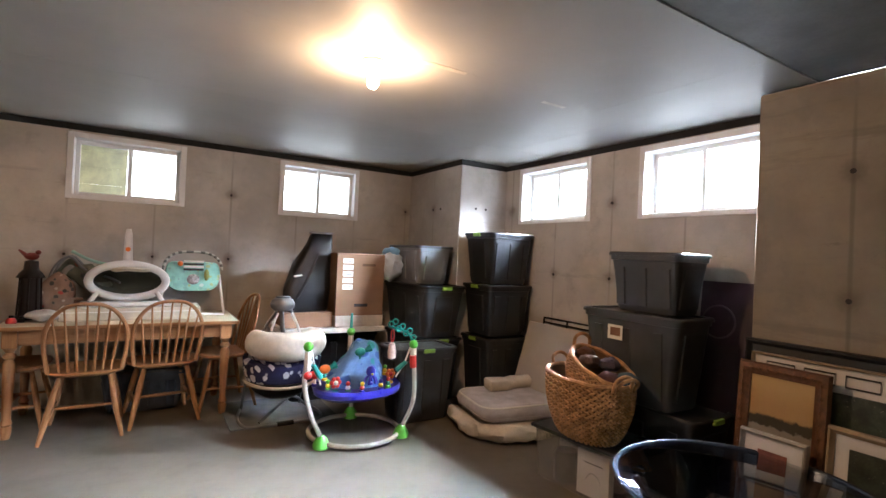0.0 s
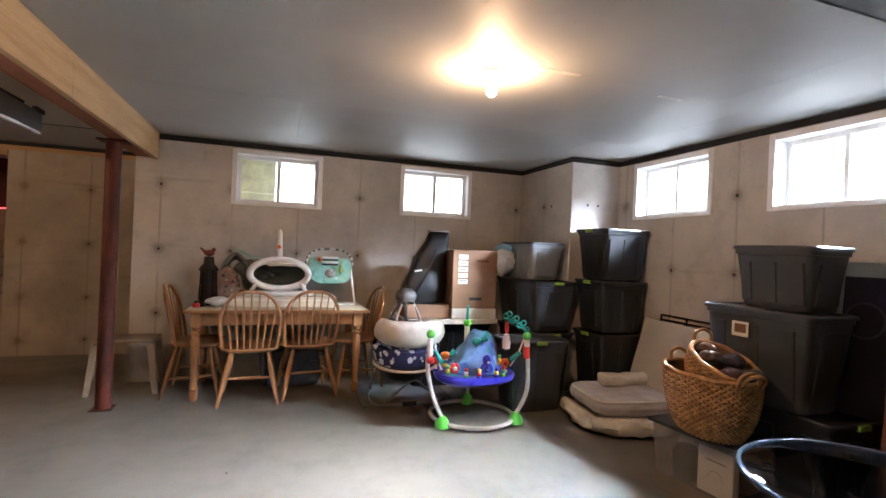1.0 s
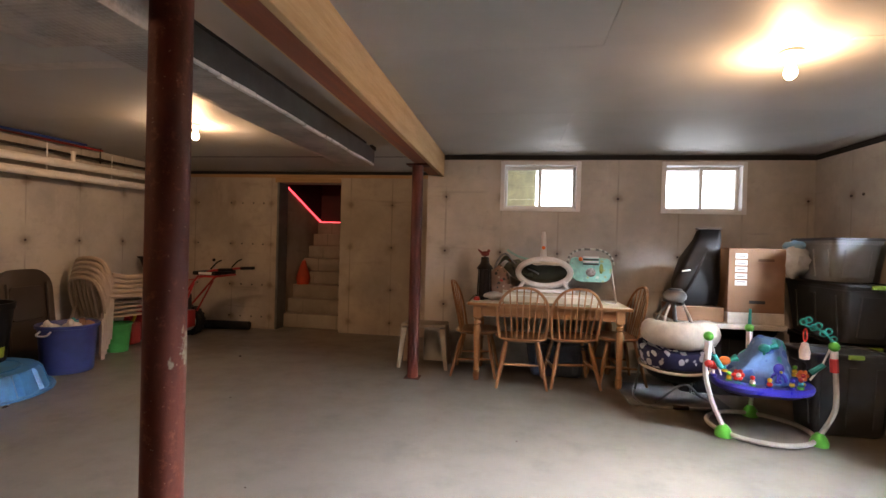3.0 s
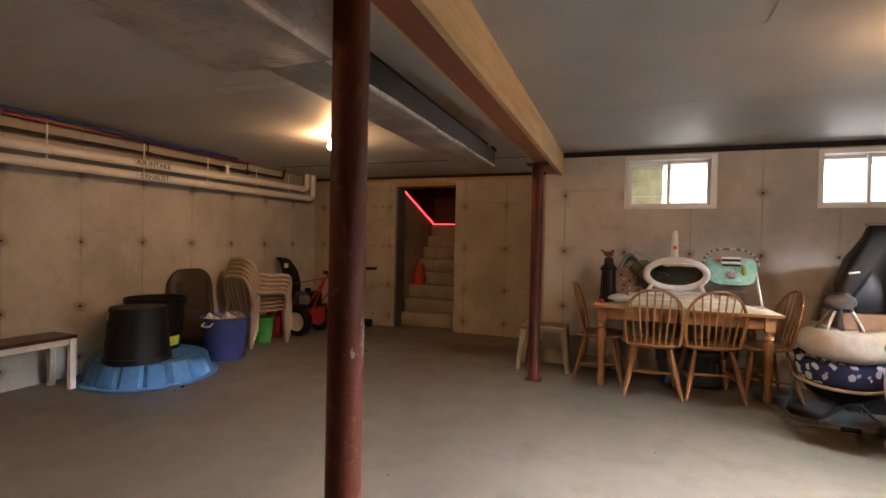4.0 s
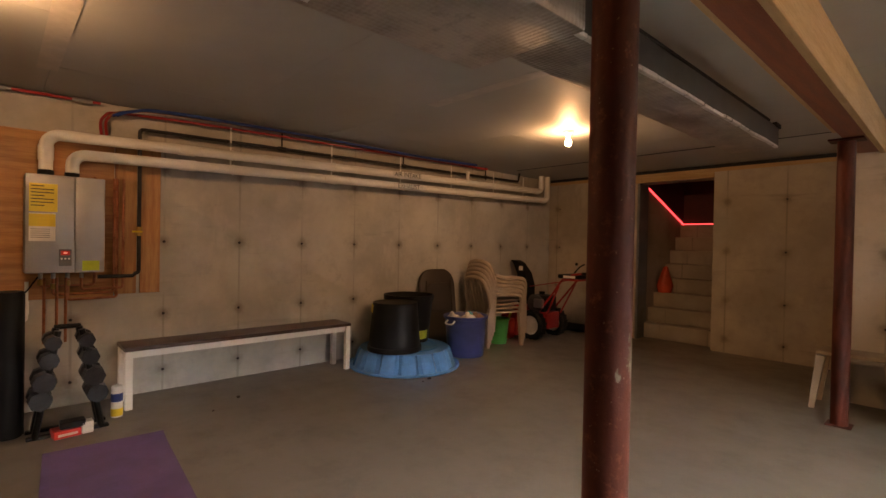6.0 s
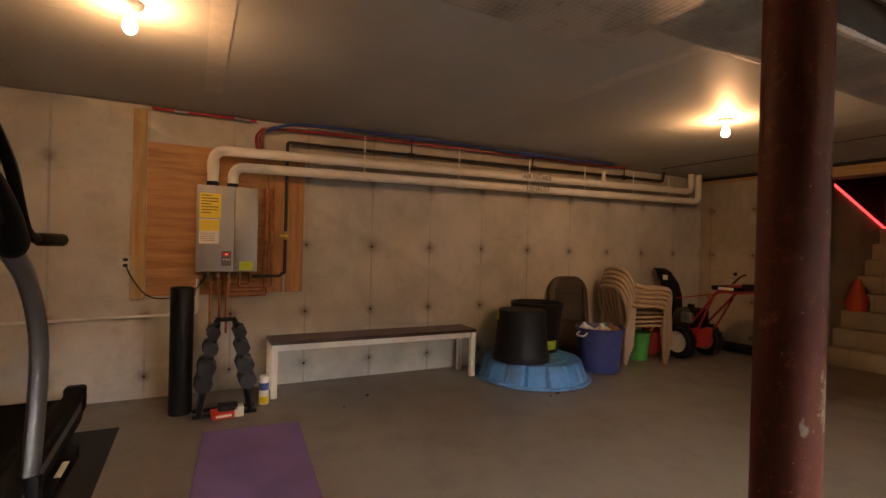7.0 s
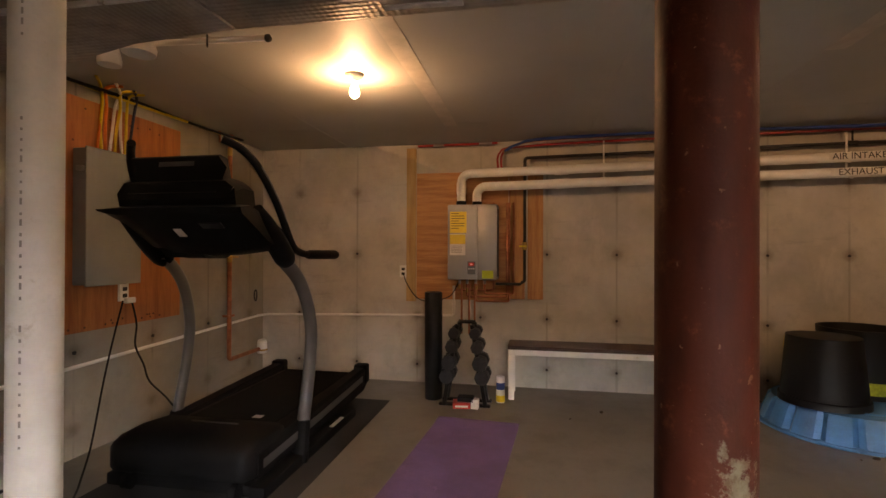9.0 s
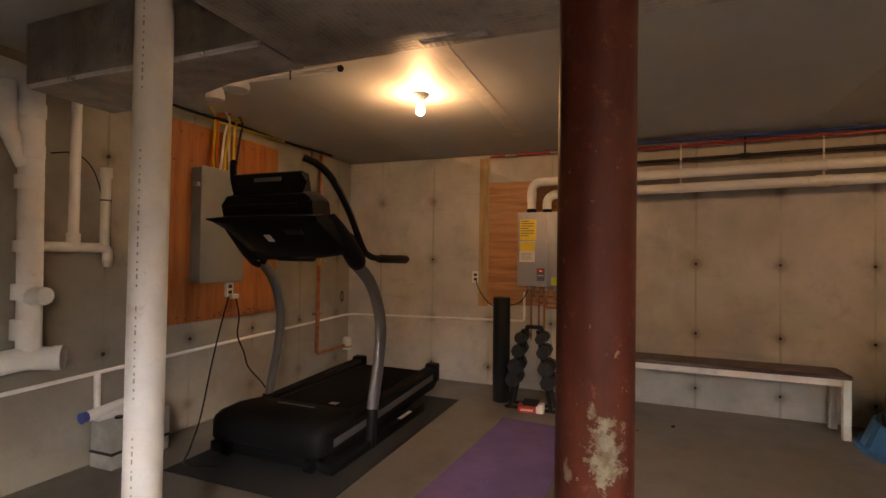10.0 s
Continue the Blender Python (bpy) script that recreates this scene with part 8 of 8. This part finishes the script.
part("cleanout_cap", cyl((sx - 0.1, sy + 0.06, 0.69), (sx - 0.13, sy + 0.09, 0.69), 0.065, seg=18), M_PVC, dp, "round white clean-out cap")
part("side_pipe", tube([(sx + 0.1, sy - 0.02, 2.1), (sx + 0.09, sy - 0.02, 1.85), (sx + 0.02, sy, 1.68)], 0.04, 14), M_PVC, dp)
part("tee_arm", tube([(sx, sy, 1.272), (sx - 0.36, sy - 0.01, 1.272)] + bend((sx - 0.3, sy - 0.01, 1.272), (sx - 0.41, sy - 0.01, 1.272), (sx - 0.41, sy - 0.01, 1), 0.035) + [(sx - 0.41, sy - 0.01, 1.2)], 0.027, 12), M_PVC, dp)
part("trap_cap", cyl((sx - 0.41, sy - 0.01, 1.16), (sx - 0.41, sy - 0.01, 1.2), 0.02, 0.03, 12), M_WHITEPL, dp)
part("vent_riser", tube([(sx - 0.22, sy - 0.01, 1.28), (sx - 0.22, sy - 0.01, 2.2), (sx - 0.22, sy - 0.01, CZ)], 0.026, 12), M_PVC, dp)
part("tee_hub", tube([(sx - 0.22, sy - 0.01, 1.27), (sx - 0.22, sy - 0.01, 1.35)], 0.034, 12), M_PVC, dp)
part("air_valve", tube([(sx - 0.39, sy - 0.01, 1.28), (sx - 0.39, sy - 0.01, 1.72)], 0.025, 12), M_PVC, dp)
part("valve_cap", tube([(sx - 0.39, sy - 0.01, 1.68), (sx - 0.39, sy - 0.01, 1.74)], 0.032, 12), M_PVC, dp)
part("clamp_ring", tube([(sx - 0.39 + 0.027 * math.cos(a), sy - 0.01 + 0.027 * math.sin(a), 1.55) for a in [2 * math.pi * k / 14 for k in range(14)]], 0.004, 5, True), M_BLKPL, dp)
_t = thing("tracer_wire", "thin dark wire looped on the concrete wall", "wire")
part("wire", tube(spline([(-2.5, SY + 0.02, 1.78), (-2.62, SY + 0.03, 1.8), (-2.72, SY + 0.03, 1.72), (-2.8, SY + 0.03, 1.5), (-2.82, SY + 0.04, 1.56)], 6), 0.004, 5), M_BLKPL, _t)

# pale case toned down to grey for the shadow it stands in
M_GREYCASE = plain("shaded_grey_plastic", (0.36, 0.35, 0.33), 0.5, var=0.3, bump=0.1)
cart = thing("battery_backup", "backup pump box in shade-toned grey with a dark seam on the floor", "pump box", pose(-2.93, SY + 0.12, 0, 0, 0, 2))
part("case", box(-0.19, 0.19, -0.09, 0.09, 0.001, 0.085, 0.01, seg=2), M_GREYCASE, cart)
part("seam", box(-0.192, 0.192, -0.092, 0.092, 0.0855, 0.098, 0.002), M_BLKPL, cart)
part("cover", box(-0.19, 0.19, -0.09, 0.09, 0.0985, 0.27, 0.012, seg=2), M_GREYCASE, cart)
part("recess", box(-0.12, 0.05, 0.0905, 0.0925, 0.15, 0.21, 0.002), M_GREYTUBE, cart)
part("handle", box(-0.08, 0.03, 0.093, 0.1, 0.17, 0.195, 0.003), M_BLKPL, cart)
for x in (-0.05, 0.1):
    part("top_cap", cyl((x, 0.02, 0.2705), (x, 0.02, 0.282), 0.022, seg=12), M_BLKPL, cart)
part("paper_roll", cyl((0.02, -0.05, 0.33), (0.24, -0.05, 0.31), 0.03, seg=14), M_PAPER, cart)
part("roll_end", cyl((0.24, -0.05, 0.31), (0.27, -0.05, 0.308), 0.032, seg=14), plain("blue_cap_plastic", (0.04, 0.06, 0.35), 0.4), cart)
part("roll_end", cyl((0.02, -0.05, 0.33), (-0.02, -0.05, 0.332), 0.032, seg=14), bpy.data.materials["blue_cap_plastic"], cart)
part("roll_rest", box(0.0, 0.19, -0.08, -0.02, 0.27, 0.3, 0.004), M_WHITEPL, cart)

# white pipe from floor to ceiling near the middle of the room
pv = thing("vent_pipe", "white plastic pipe running from floor to ceiling", "pipe", pose(-1.925, -0.486, 0))
# greyer copy of the white PVC; the pipe's dimmer lighting is in its colour
part("pipe", lathe([(0, 0.0005), (0.054, 0.0005), (0.054, 0.7), (0.054, 1.5), (0.054, CZ - 0.0005), (0, CZ - 0.0005)], 28), plain("dimmed_pvc", (0.68, 0.67, 0.63), 0.4, var=0.14, scale=3.0, bump=0.03, wear=(0.5, 0.47, 0.41)), pv)
M_PIPEPRINT = plain("faded_grey_print", (0.3, 0.29, 0.27), 0.6)
_rng = random.Random(21)
for k in range(70):
    z = 0.35 + 0.024 * k
    if 14 < k < 19 or 30 < k < 33 or 50 < k < 58:
        continue
    part("print_bar", box(0.0538, 0.0543, -0.0025, 0.0025, z, z + _rng.choice((0.006, 0.008, 0.015))), M_PIPEPRINT, pv, "", Matrix.Rotation(radians(21), 4, "Z"))

# branch of the duct towards the wall
_b = bmesh.new()
add_loft(_b, [[(-2.6, -1.68, z), (-2.2, -1.68, z), (-2.2, -0.31, z), (-2.43, -0.31, z), (-2.46, -0.72, z), (-2.58, -1.15, z)] for z in (1.99, CZ - 0.002)])
part("branch", wobble(_b, 0.004, 6), M_FOIL, duct)
part("main_widening", wobble(box(-2.43, -1.9, -0.3, 1.25, 1.985, CZ - 0.003, 0.012, seg=2), 0.004, 6), M_FOIL, duct)
_b = bmesh.new()
for k in range(5):
    add_box(_b, -2.205 + 0.002 * (k % 2), -2.192, -1.66 + 0.27 * k, -1.4 + 0.27 * k, 1.985, 2.004, 0.002)
part("tape_edge", wobble(_b, 0.006, 12), M_TAPE, duct)
_t = thing("tape_scrap", "loose shiny foil tape hanging from the duct", "tape", pose(-2.36, 0.35, 1.98))
part("scrap", wobble(box(-0.02, 0.01, -0.12, 0.12, 0.0, 0.006, 0.001), 0.01, 14), M_TAPE, _t)
_t = thing("flex_boots", "two white round duct boots beside the branch duct", "duct boot")
for x, y, r in ((-2.67, -0.9, 0.062), (-2.75, -1.12, 0.045)):
    part("boot", lathe([(0, 0), (r, 0), (r * 1.05, 0.02), (r * 0.8, 0.07), (r * 0.7, 0.15), (0, 0.15)], 20, pose(x, y, 2.05)), M_PVC, _t)
_t = thing("ceiling_conduit", "short pale pipe strapped under the ceiling boards", "pipe")
part("pipe", tube([(-2.75, -0.95, 2.13), (-3.03, -0.56, 2.245)], 0.013, 10), M_PVC, _t)
part("elbow", ball((-3.032, -0.545, 2.245), 0.019, 10, 8), M_IRON, _t)
part("strap", tube([(-2.89 + 0.02 * math.cos(a), -0.755 + 0.014 * math.cos(a), 2.188 + 0.026 * math.sin(a)) for a in [2 * math.pi * k / 12 for k in range(12)]], 0.004, 5, True), M_IRON, _t)

# ---- scraps on the floor ----
_rng = random.Random(5)
for x, y, s, c in ((1.02, 1.62, 0.014, "pale"), (-4.33, 2.72, 0.022, "dark"), (-4.38, 2.8, 0.016, "dark"), (-4.3, 2.62, 0.012, "dark"), (-0.6, 2.9, 0.008, "dark"), (0.4, 2.2, 0.007, "dark"), (-2.9, 3.3, 0.008, "dark"), (-4.9, 1.2, 0.02, "dark"), (-4.7, 0.95, 0.013, "dark"), (-3.6, 4.6, 0.016, "dark"), (-2.0, 2.0, 0.007, "dark")):
    b = ball((0, 0, s * 0.35), (s, s * 0.7, s * 0.35), 8, 6)
    mt = bpy.data.materials.get("scrap_" + c) or plain("scrap_" + c, (0.6, 0.52, 0.42) if c == "pale" else (0.06, 0.045, 0.03), 0.9)
    o = built("floor_scrap", wobble(b, s * 0.25, 40, x), mt, "small crumb of dried dirt on the concrete" if c == "dark" else "small pale pebble on the concrete", "debris", kind="")
    o.matrix_basis = pose(x, y, 0.0005, 0, 0, _rng.uniform(0, 360))
